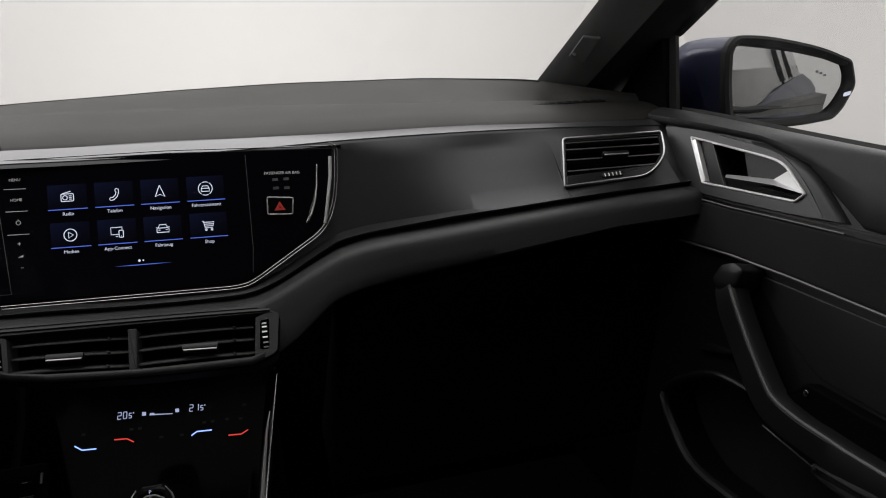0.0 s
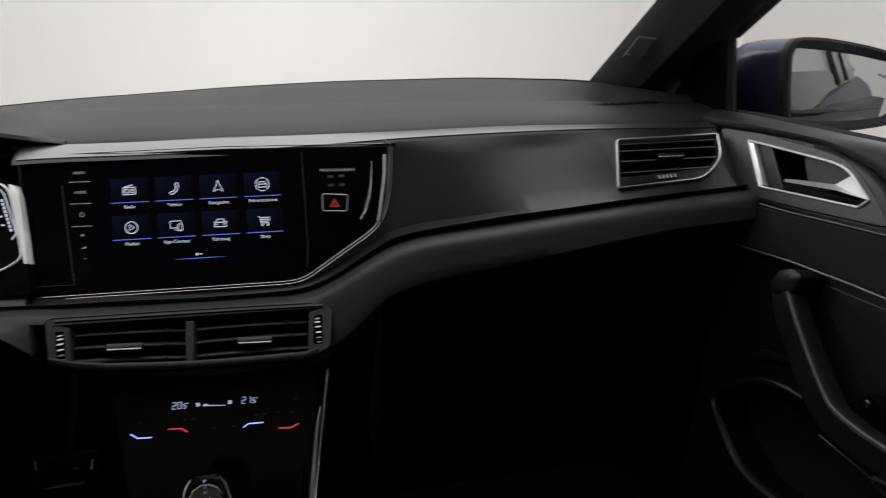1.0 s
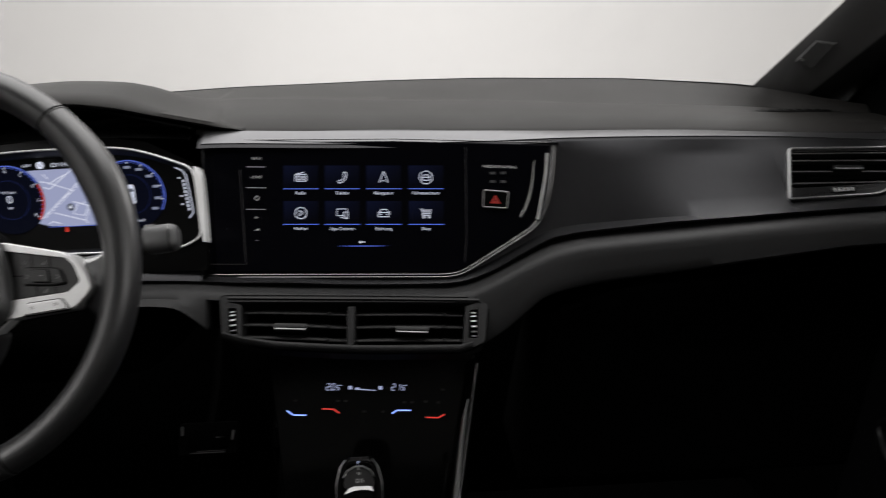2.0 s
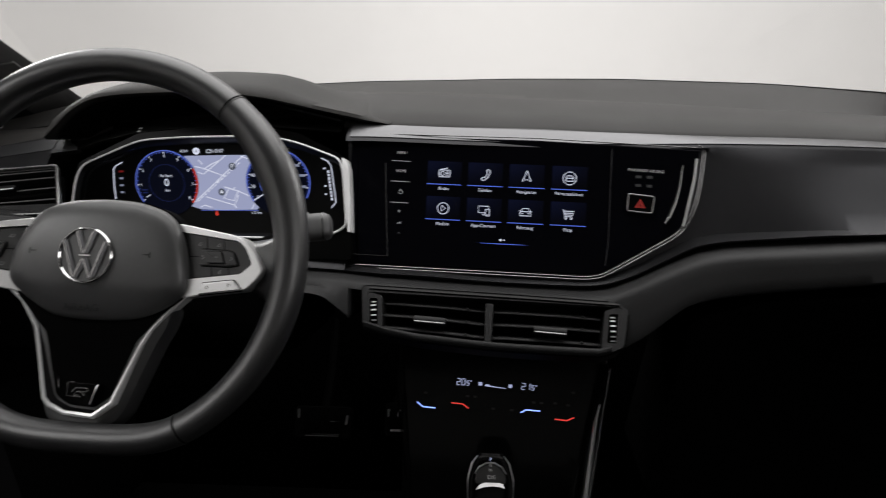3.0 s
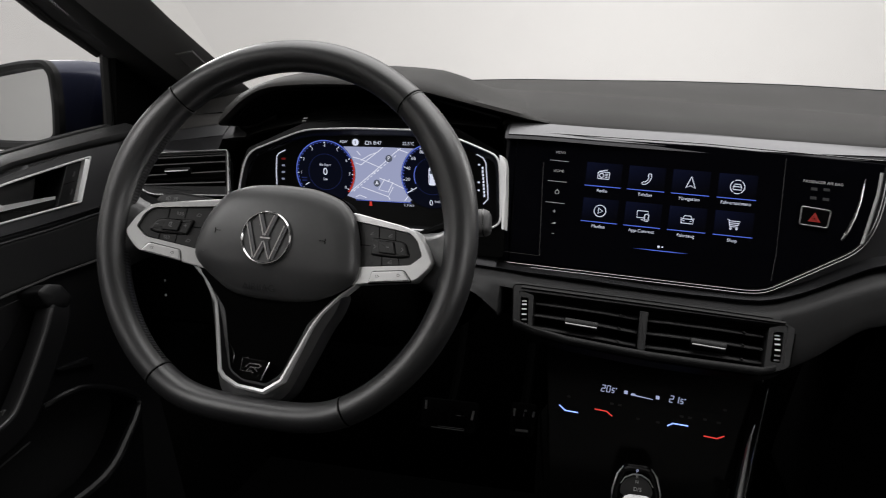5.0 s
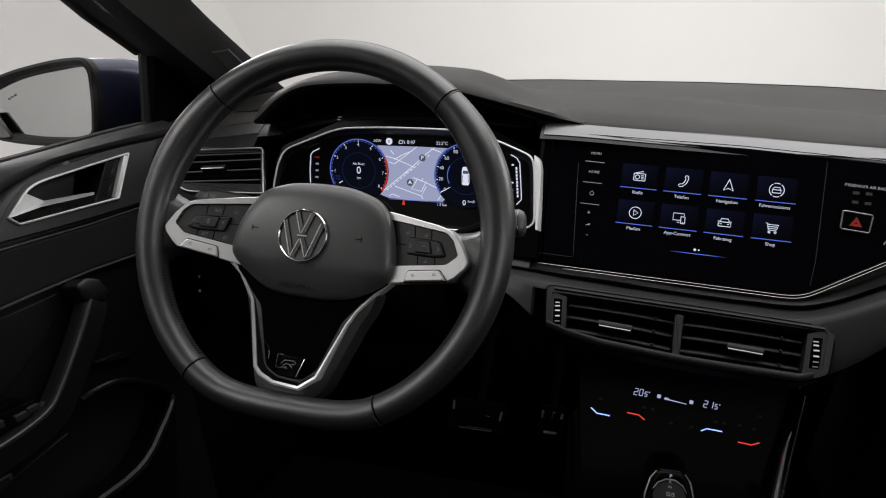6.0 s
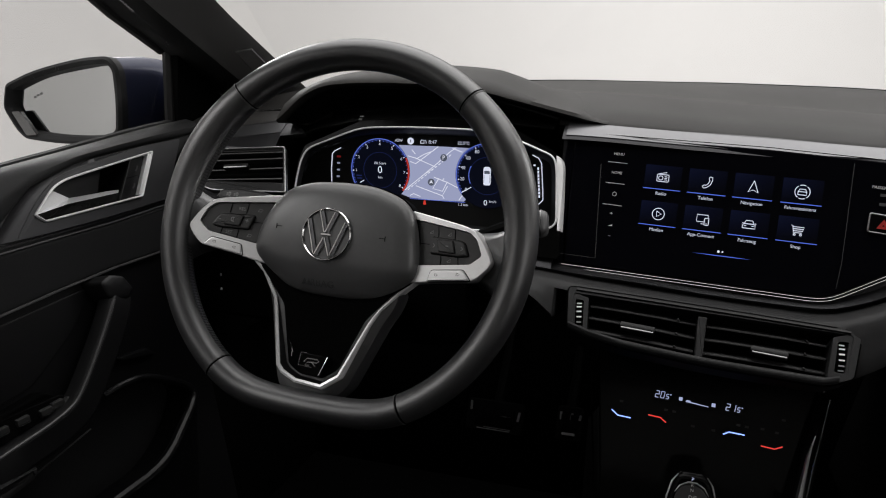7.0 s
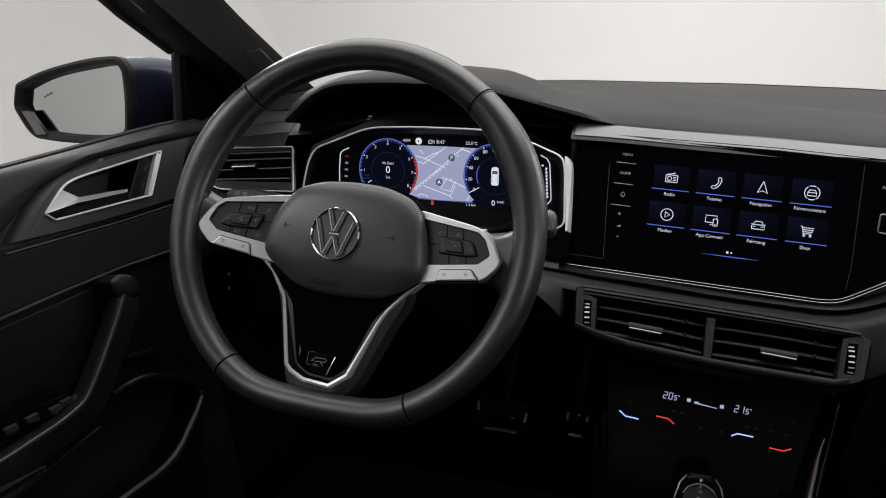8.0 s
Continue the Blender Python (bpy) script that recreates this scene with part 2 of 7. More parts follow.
def border(pts, width, w0, w1, m, ch=0.0, bm=None):
    """A frame along the outline, that wide inwards."""
    bm = bm or bmesh.new()
    inn = inset(pts, width)
    if ch:
        o2, i2 = inset(pts, ch), inset(pts, width - ch)
        seq = [(pts, w0), (pts, w1 - ch), (o2, w1), (i2, w1), (inn, w1 - ch), (inn, w0)]
    else:
        seq = [(pts, w0), (pts, w1), (inn, w1), (inn, w0)]
    vs = [[bm.verts.new(m @ Vector((*p, w))) for p in ring] for ring, w in seq]
    k = len(pts)
    for a, b in zip(vs, vs[1:] + vs[:1]):
        for i in range(k):
            bm.faces.new((a[i - 1], a[i], b[i], b[i - 1]))
    return bm


def pierced(outer, holes, w0, w1, m, bm=None):
    """A plate with openings that go through it."""
    bm = bm or bmesh.new()
    for w in (w0, w1):
        edges = []
        for ring in (outer, *holes):
            vs = [bm.verts.new((p[0], p[1], w)) for p in ring]
            edges += [bm.edges.new((vs[i - 1], vs[i])) for i in range(len(vs))]
        bmesh.ops.triangle_fill(bm, use_beauty=True, use_dissolve=False, edges=edges, normal=(0, 0, 1))
    bm.verts.ensure_lookup_table()
    half = len(bm.verts) // 2
    start = 0
    for ring in (outer, *holes):
        k = len(ring)
        for i in range(k):
            a, b = start + (i - 1) % k, start + i
            bm.faces.new((bm.verts[a], bm.verts[b], bm.verts[half + b], bm.verts[half + a]))
        start += k
    bmesh.ops.transform(bm, matrix=m, verts=bm.verts)
    return bm


def tube(path, r, n=8, closed=False, flat=1.0, up=None, bm=None):
    """A round bar along a path in world coordinates; r one radius or one for each point."""
    bm = bm or bmesh.new()
    path = [Vector(p) for p in path]
    k = len(path)
    rs = r if isinstance(r, (list, tuple)) else [r] * k
    rings, side = [], None
    for i, p in enumerate(path):
        a = path[i - 1] if (i or closed) else p
        b = path[(i + 1) % k] if (i < k - 1 or closed) else p
        t = (b - a).normalized()
        if up is not None:
            side = t.cross(Vector(up)).normalized()
        elif side is None:
            side = t.orthogonal().normalized()
        else:
            side = (side - t * side.dot(t)).normalized()
        other = t.cross(side)
        rings.append([p + side * (math.cos(2 * math.pi * j / n) * rs[i]) + other * (math.sin(2 * math.pi * j / n) * rs[i] * flat) for j in range(n)])
    if closed:
        vs = loops(bm, rings, False, False)
        for i in range(n):
            bm.faces.new((vs[-1][i - 1], vs[-1][i], vs[0][i], vs[0][i - 1]))
    else:
        loops(bm, rings)
    return bm


def eased(pts, times=2):
    """An open line with its corners cut, so that it bends smoothly."""
    for _ in range(times):
        out = [pts[0]]
        for p, q in zip(pts, pts[1:]):
            out += [tuple(a * 0.75 + b * 0.25 for a, b in zip(p, q)), tuple(a * 0.25 + b * 0.75 for a, b in zip(p, q))]
        pts = out + [pts[-1]]
    return pts


def strip(pts, width, w0, w1, m, bm=None):
    """An open flat line of that width along 2D points."""
    bm = bm or bmesh.new()
    left, right = [], []
    for i, p in enumerate(pts):
        a, b = Vector(pts[max(i - 1, 0)]), Vector(pts[min(i + 1, len(pts) - 1)])
        t = (b - a).normalized()
        nrm = Vector((-t.y, t.x)) * width / 2
        left.append(tuple(Vector(p) + nrm))
        right.append(tuple(Vector(p) - nrm))
    ring = left + right[::-1]
    vs0 = [bm.verts.new(m @ Vector((*p, w0))) for p in ring]
    vs1 = [bm.verts.new(m @ Vector((*p, w1))) for p in ring]
    k = len(ring)
    n = len(pts)
    for i in range(n - 1):
        for vs in (vs0, vs1):
            bm.faces.new((vs[i], vs[i + 1], vs[k - 2 - i], vs[k - 1 - i]))
    for i in range(k):
        bm.faces.new((vs0[i - 1], vs0[i], vs1[i], vs1[i - 1]))
    return bm


def circle(cx, cy, r, n=32, a0=0.0, a1=360.0, close=False):
    k = n + (1 if close else 0)
    return [(cx + r * math.cos(radians(a0 + (a1 - a0) * i / n)), cy + r * math.sin(radians(a0 + (a1 - a0) * i / n))) for i in range(k)]


def block(sx, sy, sz, m, ch=0.0, bm=None):
    """A box centred on m, with chamfered edges."""
    b = bmesh.new()
    bmesh.ops.create_cube(b, size=1.0)
    bmesh.ops.scale(b, vec=(sx, sy, sz), verts=b.verts)
    if ch:
        bmesh.ops.bevel(b, geom=b.edges[:], offset=ch, segments=2, affect="EDGES", profile=0.6)
    bmesh.ops.transform(b, matrix=m, verts=b.verts)
    if bm is None:
        return b
    tmp = bpy.data.meshes.new("tmp")
    b.to_mesh(tmp)
    bm.from_mesh(tmp)
    bpy.data.meshes.remove(tmp)
    b.free()
    return bm


def writing(body, size, m, mat, parent, align="CENTER", name="lettering", label="", depth=0.0002):
    """Raised or lit lettering in the built-in font, centred on m."""
    cu = bpy.data.curves.new(name, "FONT")
    cu.body, cu.size, cu.align_x, cu.align_y, cu.extrude, cu.resolution_u = body, size, align, "CENTER", depth, 3
    tmp = bpy.data.objects.new("tmp", cu)
    mesh = bpy.data.meshes.new_from_object(tmp)
    bpy.data.objects.remove(tmp)
    bpy.data.curves.remove(cu)
    mesh.transform(m)
    mesh.materials.clear()
    mesh.materials.append(mat)
    ob = new(name, mesh)
    adopt(ob, parent)
    if label:
        ob["label"] = label
    return ob


def curve_of(xs, ys, soft=0.02):
    """A smooth function through places xs, ys."""
    dense = np.linspace(xs[0] - 0.1, xs[-1] + 0.1, 900)
    v = np.interp(dense, xs, ys)
    step = dense[1] - dense[0]
    k = max(int(3 * soft / step), 1)
    ker = np.exp(-0.5 * (np.arange(-k, k + 1) * step / soft) ** 2)
    v = np.convolve(np.pad(v, k, mode="edge"), ker / ker.sum(), mode="valid")
    return lambda x: float(np.interp(x, dense, v))


def loft(sections, bm=None):
    """A solid through closed profiles of one count."""
    bm = bm or bmesh.new()
    loops(bm, [[Vector(p) for p in s] for s in sections])
    return bm


# Faces of the centre of the dashboard, the wheel and the doors: x right, y up, z towards the cabin.
GLASS_FACE = pose(0.0258, -0.0540, 1.0008, 75.97, 1.26, -2.86)
WHEEL_FACE = pose(-0.327, -0.3105, 0.9812, 72.0, 0.46, 0.0) @ pose(0, 0, 0, 0, 0, -1.4) @ Matrix.Diagonal((1.0145, 1.0145, 1.0145, 1))
COLUMN_FACE = pose(-0.327, -0.3105, 0.9815, 67.0, 0.46, 0.0)
VENT_FACE = pose(0.0135, -0.120, 0.8748, 58.97, 3.43, -1.72)
CLIMATE_FACE = pose(0.0150, -0.078, 0.7572, 70.69, 2.86, -1.72)
CLUSTER_FACE = pose(-0.33, 0.03, 1.0, 73.32, 0.0, -2.86)
DOOR_FACE = pose(0.663, -0.09, 0.956, 77.25, 0.0, -79.8)

# ---- studio ----


def cyclorama():
    """A white studio: floor, round coves and walls in one sheet, closed above."""
    bm = bmesh.new()
    rings = []
    hx, hy, r = 7.0, 8.0, 1.2
    for z, d in [(0.0, r)] + [(r - r * math.cos(a), r - r * math.sin(a)) for a in (0.26, 0.52, 0.79, 1.05, 1.31, 1.57)] + [(6.0, 0.0)]:
        rings.append([Vector((x * (1 - d / hx) * 1.0, y * (1 - d / hy), z)) for x, y in rounded([(-hx, -hy), (hx, -hy), (hx, hy), (-hx, hy)], 2.5, 8)])
    vs = loops(bm, rings, True, False)
    return part("backdrop", bm, STUDIO, angle=80)


tagged(cyclorama(), "seamless white painted studio cyclorama round the car", "backdrop", kind="structure")
bm = bmesh.new()
bmesh.ops.create_cube(bm, size=1.0)
bmesh.ops.transform(bm, matrix=Matrix.Translation((0, 0, 6.15)) @ Matrix.Diagonal((14.4, 16.4, 0.25, 1)), verts=bm.verts)
tagged(part("ceiling", bm, CEILING, smooth=False), "plain dark grey studio ceiling", "ceiling", kind="structure")

# ---- dashboard ----
# Lines across the car: height and depth of the pad's front edge, its crease and the foot of the windscreen.
TOP_Y = curve_of([-0.70, -0.66, -0.53, -0.2, 0.24, 0.53, 0.66, 0.70], [-0.03, -0.028, -0.02, -0.042, -0.052, -0.02, -0.028, -0.03])
TOP_Z = curve_of([-0.68, -0.595, -0.5, -0.15, -0.1, -0.04, 0.017, 0.073, 0.127, 0.165, 0.25, 0.342, 0.42, 0.519, 0.68], [1.028, 1.0385, 1.0522, 1.0637, 1.062, 1.059, 1.0568, 1.0552, 1.0545, 1.054, 1.0545, 1.052, 1.049, 1.044, 1.033])
PAD_Z = curve_of([-0.68, -0.59, -0.53, -0.145, -0.12, -0.044, 0.017, 0.075, 0.168, 0.253, 0.35, 0.432, 0.534, 0.68], [1.05, 1.06, 1.069, 1.0855, 1.084, 1.081, 1.078, 1.0762, 1.073, 1.07, 1.0665, 1.0625, 1.0565, 1.048])
GROOVE_Z = curve_of([-0.68, -0.59, -0.53, -0.145, -0.106, -0.043, 0.017, 0.07, 0.13, 0.18, 0.25, 0.348, 0.43, 0.53, 0.68], [1.041, 1.0535, 1.063, 1.0775, 1.0755, 1.0728, 1.0708, 1.0692, 1.0665, 1.0648, 1.062, 1.0588, 1.055, 1.048, 1.041])
CREASE_Z = curve_of([-0.69, -0.55, -0.15, -0.12, -0.05, 0.023, 0.09, 0.155, 0.197, 0.38, 0.47, 0.555, 0.69], [1.064, 1.079, 1.115, 1.1135, 1.111, 1.1068, 1.1035, 1.1008, 1.099, 1.0871, 1.0821, 1.076, 1.063])
SCREEN_Y = curve_of([-0.69, -0.575, -0.42, -0.2, 0.0, 0.2, 0.42, 0.575, 0.69], [0.08, 0.151, 0.295, 0.348, 0.365, 0.348, 0.295, 0.151, 0.08])
SCREEN_Z = curve_of([-0.69, -0.575, -0.42, -0.2, -0.05, 0.03, 0.12, 0.2, 0.24, 0.3, 0.42, 0.5, 0.56, 0.69], [1.073, 1.106, 1.122, 1.131, 1.132, 1.133, 1.132, 1.131, 1.1295, 1.1265, 1.1215, 1.1125, 1.106, 1.073])
BOTTOM_Y = curve_of([-0.68, -0.2, 0.0, 0.13, 0.235, 0.5, 0.68], [-0.09, -0.085, -0.088, -0.092, -0.097, -0.105, -0.10], 0.012)
GAP_Z = curve_of([-0.68, -0.176, -0.12, -0.09, -0.057, -0.027, 0.002, 0.031, 0.06, 0.086, 0.113, 0.134, 0.154, 0.172, 0.199, 0.232, 0.264, 0.296, 0.362, 0.428, 0.497, 0.57, 0.68], [0.9395, 0.9145, 0.9099, 0.9087, 0.9072, 0.9048, 0.9027, 0.9015, 0.9005, 0.9, 0.8995, 0.901, 0.9073, 0.915, 0.9299, 0.9475, 0.9527, 0.9551, 0.96, 0.9623, 0.9655, 0.9673, 0.9685], 0.006)
RIDGE_Z = curve_of([-0.68, -0.176, -0.15, -0.12, -0.087, -0.057, -0.027, 0.003, 0.031, 0.059, 0.087, 0.114, 0.14, 0.166, 0.198, 0.231, 0.263, 0.295, 0.36, 0.428, 0.496, 0.569, 0.68], [0.9268, 0.9063, 0.9043, 0.9008, 0.8988, 0.8964, 0.8948, 0.8933, 0.8918, 0.8908, 0.89, 0.8888, 0.8918, 0.9023, 0.9188, 0.9341, 0.9404, 0.9426, 0.9461, 0.9503, 0.954, 0.9564, 0.9588], 0.006)
BAND_Z = curve_of([-0.5, -0.2, -0.178, -0.146, -0.126, -0.1, 0.14, 0.15, 0.18, 0.2, 0.22, 0.253, 0.285, 0.35, 0.415, 0.486, 0.553, 0.68], [0.908, 0.897, 0.894, 0.865, 0.849, 0.842, 0.832, 0.838, 0.857, 0.874, 0.89, 0.8985, 0.9025, 0.909, 0.9158, 0.9238, 0.93, 0.932], 0.006)

HOOD_L, HOOD_R = -0.525, -0.112
HOOD_EDGE_Z = curve_of([-0.54, -0.5246, -0.5124, -0.4964, -0.4807, -0.4652, -0.4498, -0.4196, -0.3753, -0.32, -0.28, -0.2499, -0.223, -0.1968, -0.1709, -0.1451, -0.1194, -0.09], [1.056, 1.0698, 1.0802, 1.0956, 1.1060, 1.1130, 1.1165, 1.1194, 1.1210, 1.1205, 1.1175, 1.1130, 1.1066, 1.1003, 1.0942, 1.0882, 1.0829, 1.076], 0.006)
HOOD_EDGE_Y = curve_of([-0.60, -0.26, -0.223, -0.1968, -0.1709, -0.1451, -0.1194, -0.09], [-0.045, -0.042, -0.038, -0.034, -0.028, -0.022, -0.017, -0.012], 0.008)
HOOD_TOP_Z = curve_of([-0.60, -0.56, -0.533, -0.499, -0.4575, -0.40, -0.335, -0.279, -0.235, -0.184, -0.13, -0.10], [1.062, 1.085, 1.108, 1.120, 1.130, 1.139, 1.1425, 1.140, 1.135, 1.124, 1.104, 1.098], 0.015)

dashboard = thing("dashboard", (0, 0, 0.85), "dark grey soft plastic car dashboard with layered trim bands", "dashboard")


def pad_front(x):
    """Depth of the pad's front edge, which steps back under the instrument hood."""
    y = TOP_Y(x) + 0.03
    inside = min(max(min((x + 0.514) / 0.014, (-0.170 - x) / 0.02), 0), 1)
    return y + (0.13 - y) * inside


def top_pad():
    secs = []
    for x in np.unique(np.concatenate([np.linspace(-0.69, 0.69, 90), np.linspace(-0.52, -0.12, 60)])):
        y0, z0, y3, z3 = pad_front(x), PAD_Z(x), SCREEN_Y(x), SCREEN_Z(x)
        y2 = min(0.13, y3 - 0.02)
        z2 = CREASE_Z(x)
        y2 = max(y2, y0 + 0.03)
        if y0 > 0.06:
            z0 = z0 + (z2 - z0) * (y0 + 0.014) / 0.144 - 0.009
        pts = [(y0 + 0.010, z0 - 0.02), (y0 - 0.003, z0 - 0.0105), (y0 - 0.001, z0 - 0.0070), (y0 + 0.005, z0 - 0.0035)]
        for k in (0.12, 0.3, 0.5, 0.7, 0.9):
            pts.append((y0 + (y2 - y0) * k, z0 + (z2 - z0) * k + 0.003 * math.sin(k * math.pi)))
        pts += [(y2, z2), (y2 + 0.004, z2 - 0.0034)]
        for k in (0.15, 0.4, 0.7, 1.0):
            pts.append((y2 + 0.008 + (y3 - y2 - 0.008) * k, z2 - 0.0034 + (z3 - z2 + 0.0034) * k ** 0.9 + 0.002 * math.sin(k * math.pi)))
        thin = -0.565 < x < -0.45
        pts += [(y3 + 0.005, z3 - 0.04), (y0 + 0.03, z0 - (0.014 if thin else 0.05))]
        if thin:
            pts[0] = (y0 + 0.010, z0 - 0.0125)
        secs.append([(x, *p) for p in pts])
    return loft(secs)


part("top_pad", top_pad(), SOFT, dashboard, "dark grey soft-touch top pad", angle=50)
part("screen_seal", tube([(x, SCREEN_Y(x) - 0.001, SCREEN_Z(x) + 0.0002) for x in np.linspace(-0.57, 0.57, 60)], 0.0009, 6), RUBBER, dashboard, "black seal at the foot of the windscreen")


def instrument_hood():
    secs = []
    for x in np.linspace(HOOD_L, HOOD_R, 70):
        ze, zt = HOOD_EDGE_Z(x), max(HOOD_TOP_Z(x), HOOD_EDGE_Z(x) + 0.002)
        ye = HOOD_EDGE_Y(x)
        zr = CREASE_Z(x) + 0.004
        zb = min(zr, zt)
        pts = [(ye + 0.002, ze - 0.007), (ye - 0.002, ze - 0.004), (ye, ze), (ye + 0.02, ze + (zt - ze) * 0.42), (0.015, ze + (zt - ze) * 0.80), (0.05, zt), (0.09, zt + (zb - zt) * 0.12 + 0.001), (0.15, zt + (zb - zt) * 0.55), (0.22, zb), (0.26, zb - 0.012), (0.22, zb - 0.03), (0.12, zt - 0.03), (0.03, ze - 0.012)]
        sink = min(max((x + 0.150) / 0.033, 0), 1)
        merge = min(max((x + 0.260) / 0.130, 0), 1)
        merge = merge * merge * (3 - 2 * merge)
        front = lambda y: PAD_Z(x) + (CREASE_Z(x) - PAD_Z(x)) * min(max((y + 0.014) / 0.144, 0), 1)
        pad = lambda y: front(y) + (SCREEN_Z(x) - CREASE_Z(x)) * min(max((y - 0.138) / (SCREEN_Y(x) - 0.138), 0), 1) ** 0.9
        rise = 0.0025 - 0.0065 * min(max((x + 0.150) / 0.030, 0), 1)
        top = lambda y, z: z + (pad(y) + rise - 0.045 * max(y - 0.06, 0) - z) * merge
        pts = [(y, top(y, z) if 3 < i < 9 else z + (min(z, pad(y) - 0.004) - z) * sink ** 1.5) for i, (y, z) in enumerate(pts)]
        pts[3] = (pts[3][0], (pts[2][1] + pts[4][1]) / 2)
        secs.append([(x, *p) for p in pts])
    return loft(secs)


part("instrument_hood", instrument_hood(), SOFT, dashboard, "arched hood over the instruments", angle=50)


def hood_lining():
    """Black hood underside, a little inside the skin; its shade is in the colour."""
    secs = []
    for x in np.linspace(HOOD_L + 0.006, -0.165, 56):
        ze, zt = HOOD_EDGE_Z(x), max(HOOD_TOP_Z(x), HOOD_EDGE_Z(x) + 0.002)
        zb = min(CREASE_Z(x) + 0.004, zt)
        shift = 0.004 * min(max((-0.30 - x) / 0.12, -1), 1)
        pts = [(-0.036, ze - 0.0085), (0.03, ze - 0.0135), (0.12, zt - 0.032), (0.22, zb - 0.032), (0.22, zb - 0.036), (0.12, zt - 0.036), (0.03, ze - 0.0175), (-0.036, ze - 0.0110)]
        secs.append([(x + shift, *p) for p in pts])
    return loft(secs)


part("hood_lining", hood_lining(), CARPET, dashboard, "matt black underside of the hood, its shade in the colour too", angle=50)


def decor(x0, x1, n):
    """The satin panel: a bright bevel on top, then the face down to the gap."""
    secs = []
    xs = np.concatenate([np.linspace(x0, x1, n), [s * v for s in (-1, 1) for v in (0.5068, 0.5078, 0.511, 0.515, 0.519, 0.5225, 0.6485, 0.6495, 0.530, 0.55, 0.57, 0.59, 0.605, 0.62, 0.63, 0.64) if x0 < s * v < x1]])
    for x in np.unique(xs.round(4)):
        yt, zt, yb, zb, zg = TOP_Y(x), TOP_Z(x), BOTTOM_Y(x), GAP_Z(x), GROOVE_Z(x)
        pts = [(yt + 0.045, zg + 0.006), (yt + 0.026, zg), (yt + 0.013, zg + (zt - zg) * 0.48 + 0.001), (yt + 0.002, zt + 0.001), (yt - 0.001, zt - 0.003)]
        ease = min(max((0.262 - x) / 0.020, 0), 1) if x > -0.2 else 0
        for k in (0.15 - 0.12 * ease, 0.25 - 0.19 * ease, 0.5 - 0.2 * ease, 0.75, 0.94):
            y, z = yt + (yb - yt) * k + 0.004 * math.sin(k * math.pi), zt + (zb - zt) * k
            near = min(max((0.50 - x) / 0.235, 0), 1)
            near = near * near * (3 - 2 * near)
            flat = -0.0545 - 0.05 * (x - 0.024) + 0.25 * (z - 1.0) + 0.004
            y += (flat - y) * near
            # Near the side vent the face follows the vent's plane.
            beside = min(max((abs(x) - 0.27) / 0.23, 0), 1)
            beside = beside * beside * (3 - 2 * beside)
            y += (-0.0565 + 0.839 * (z - 1.006) - y) * beside * min(1, (1 - abs(2 * k - 1)) * 4)
            pts.append((y, z))
        if 0.507 < abs(x) < 0.649:
            # A pocket behind the vent.
            u = abs(x) - 0.583
            vt, vb = min(0.0282 + 0.0156 * (u + 0.062), 0.0285 + (u + 0.062) * 4.6), float(np.interp(u, [-0.0775, 0.031, 0.050, 0.0675, 0.072], [-0.0405, -0.0330, -0.0200, -0.0005, 0.028]))
            spot = lambda v, d: (-0.0575 + 0.643 * v + 0.766 * d, 1.006 + 0.766 * v - 0.643 * d)
            pts[-4:] = [spot(vt, 0.0), spot(vt, 0.022), spot(vb, 0.022), spot(vb, 0.0)]
        pts += [(yb + 0.001, zb + 0.0025), (yb + 0.003, zb), (yb + 0.04, zb + 0.002), (yt + 0.05, zt - 0.02)]
        secs.append([(x, *p) for p in pts])
    return loft(secs)


part("decor_panel", decor(-0.160, 0.668, 90), DECOR, dashboard, "satin dark grey decor panel", angle=40)


def gap_strip(x0, x1, n):
    """The low end of the satin panel that runs on behind the wheel."""
    secs = []
    for x in np.linspace(x0, x1, n):
        yb, zb = BOTTOM_Y(x), GAP_Z(x)
        secs.append([(x, *p) for p in ((yb + 0.012, zb + 0.0145), (yb + 0.009, zb + 0.0130), (yb + 0.001, zb + 0.0025), (yb + 0.003, zb), (yb + 0.04, zb + 0.002), (yb + 0.04, zb + 0.0145))])
    return loft(secs)


part("decor_foot", gap_strip(-0.232, -0.1585, 10), DECOR, dashboard, "low end of the satin panel", angle=40)


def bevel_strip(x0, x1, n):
    """Bevel along the satin panel's top, made brighter: its reflection is in the colour."""
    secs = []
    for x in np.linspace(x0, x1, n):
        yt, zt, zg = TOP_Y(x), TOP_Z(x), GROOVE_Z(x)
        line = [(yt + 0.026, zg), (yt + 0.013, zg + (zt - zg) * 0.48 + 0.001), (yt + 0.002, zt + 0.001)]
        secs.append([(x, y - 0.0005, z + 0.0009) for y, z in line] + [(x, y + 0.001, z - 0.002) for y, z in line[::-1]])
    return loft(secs)


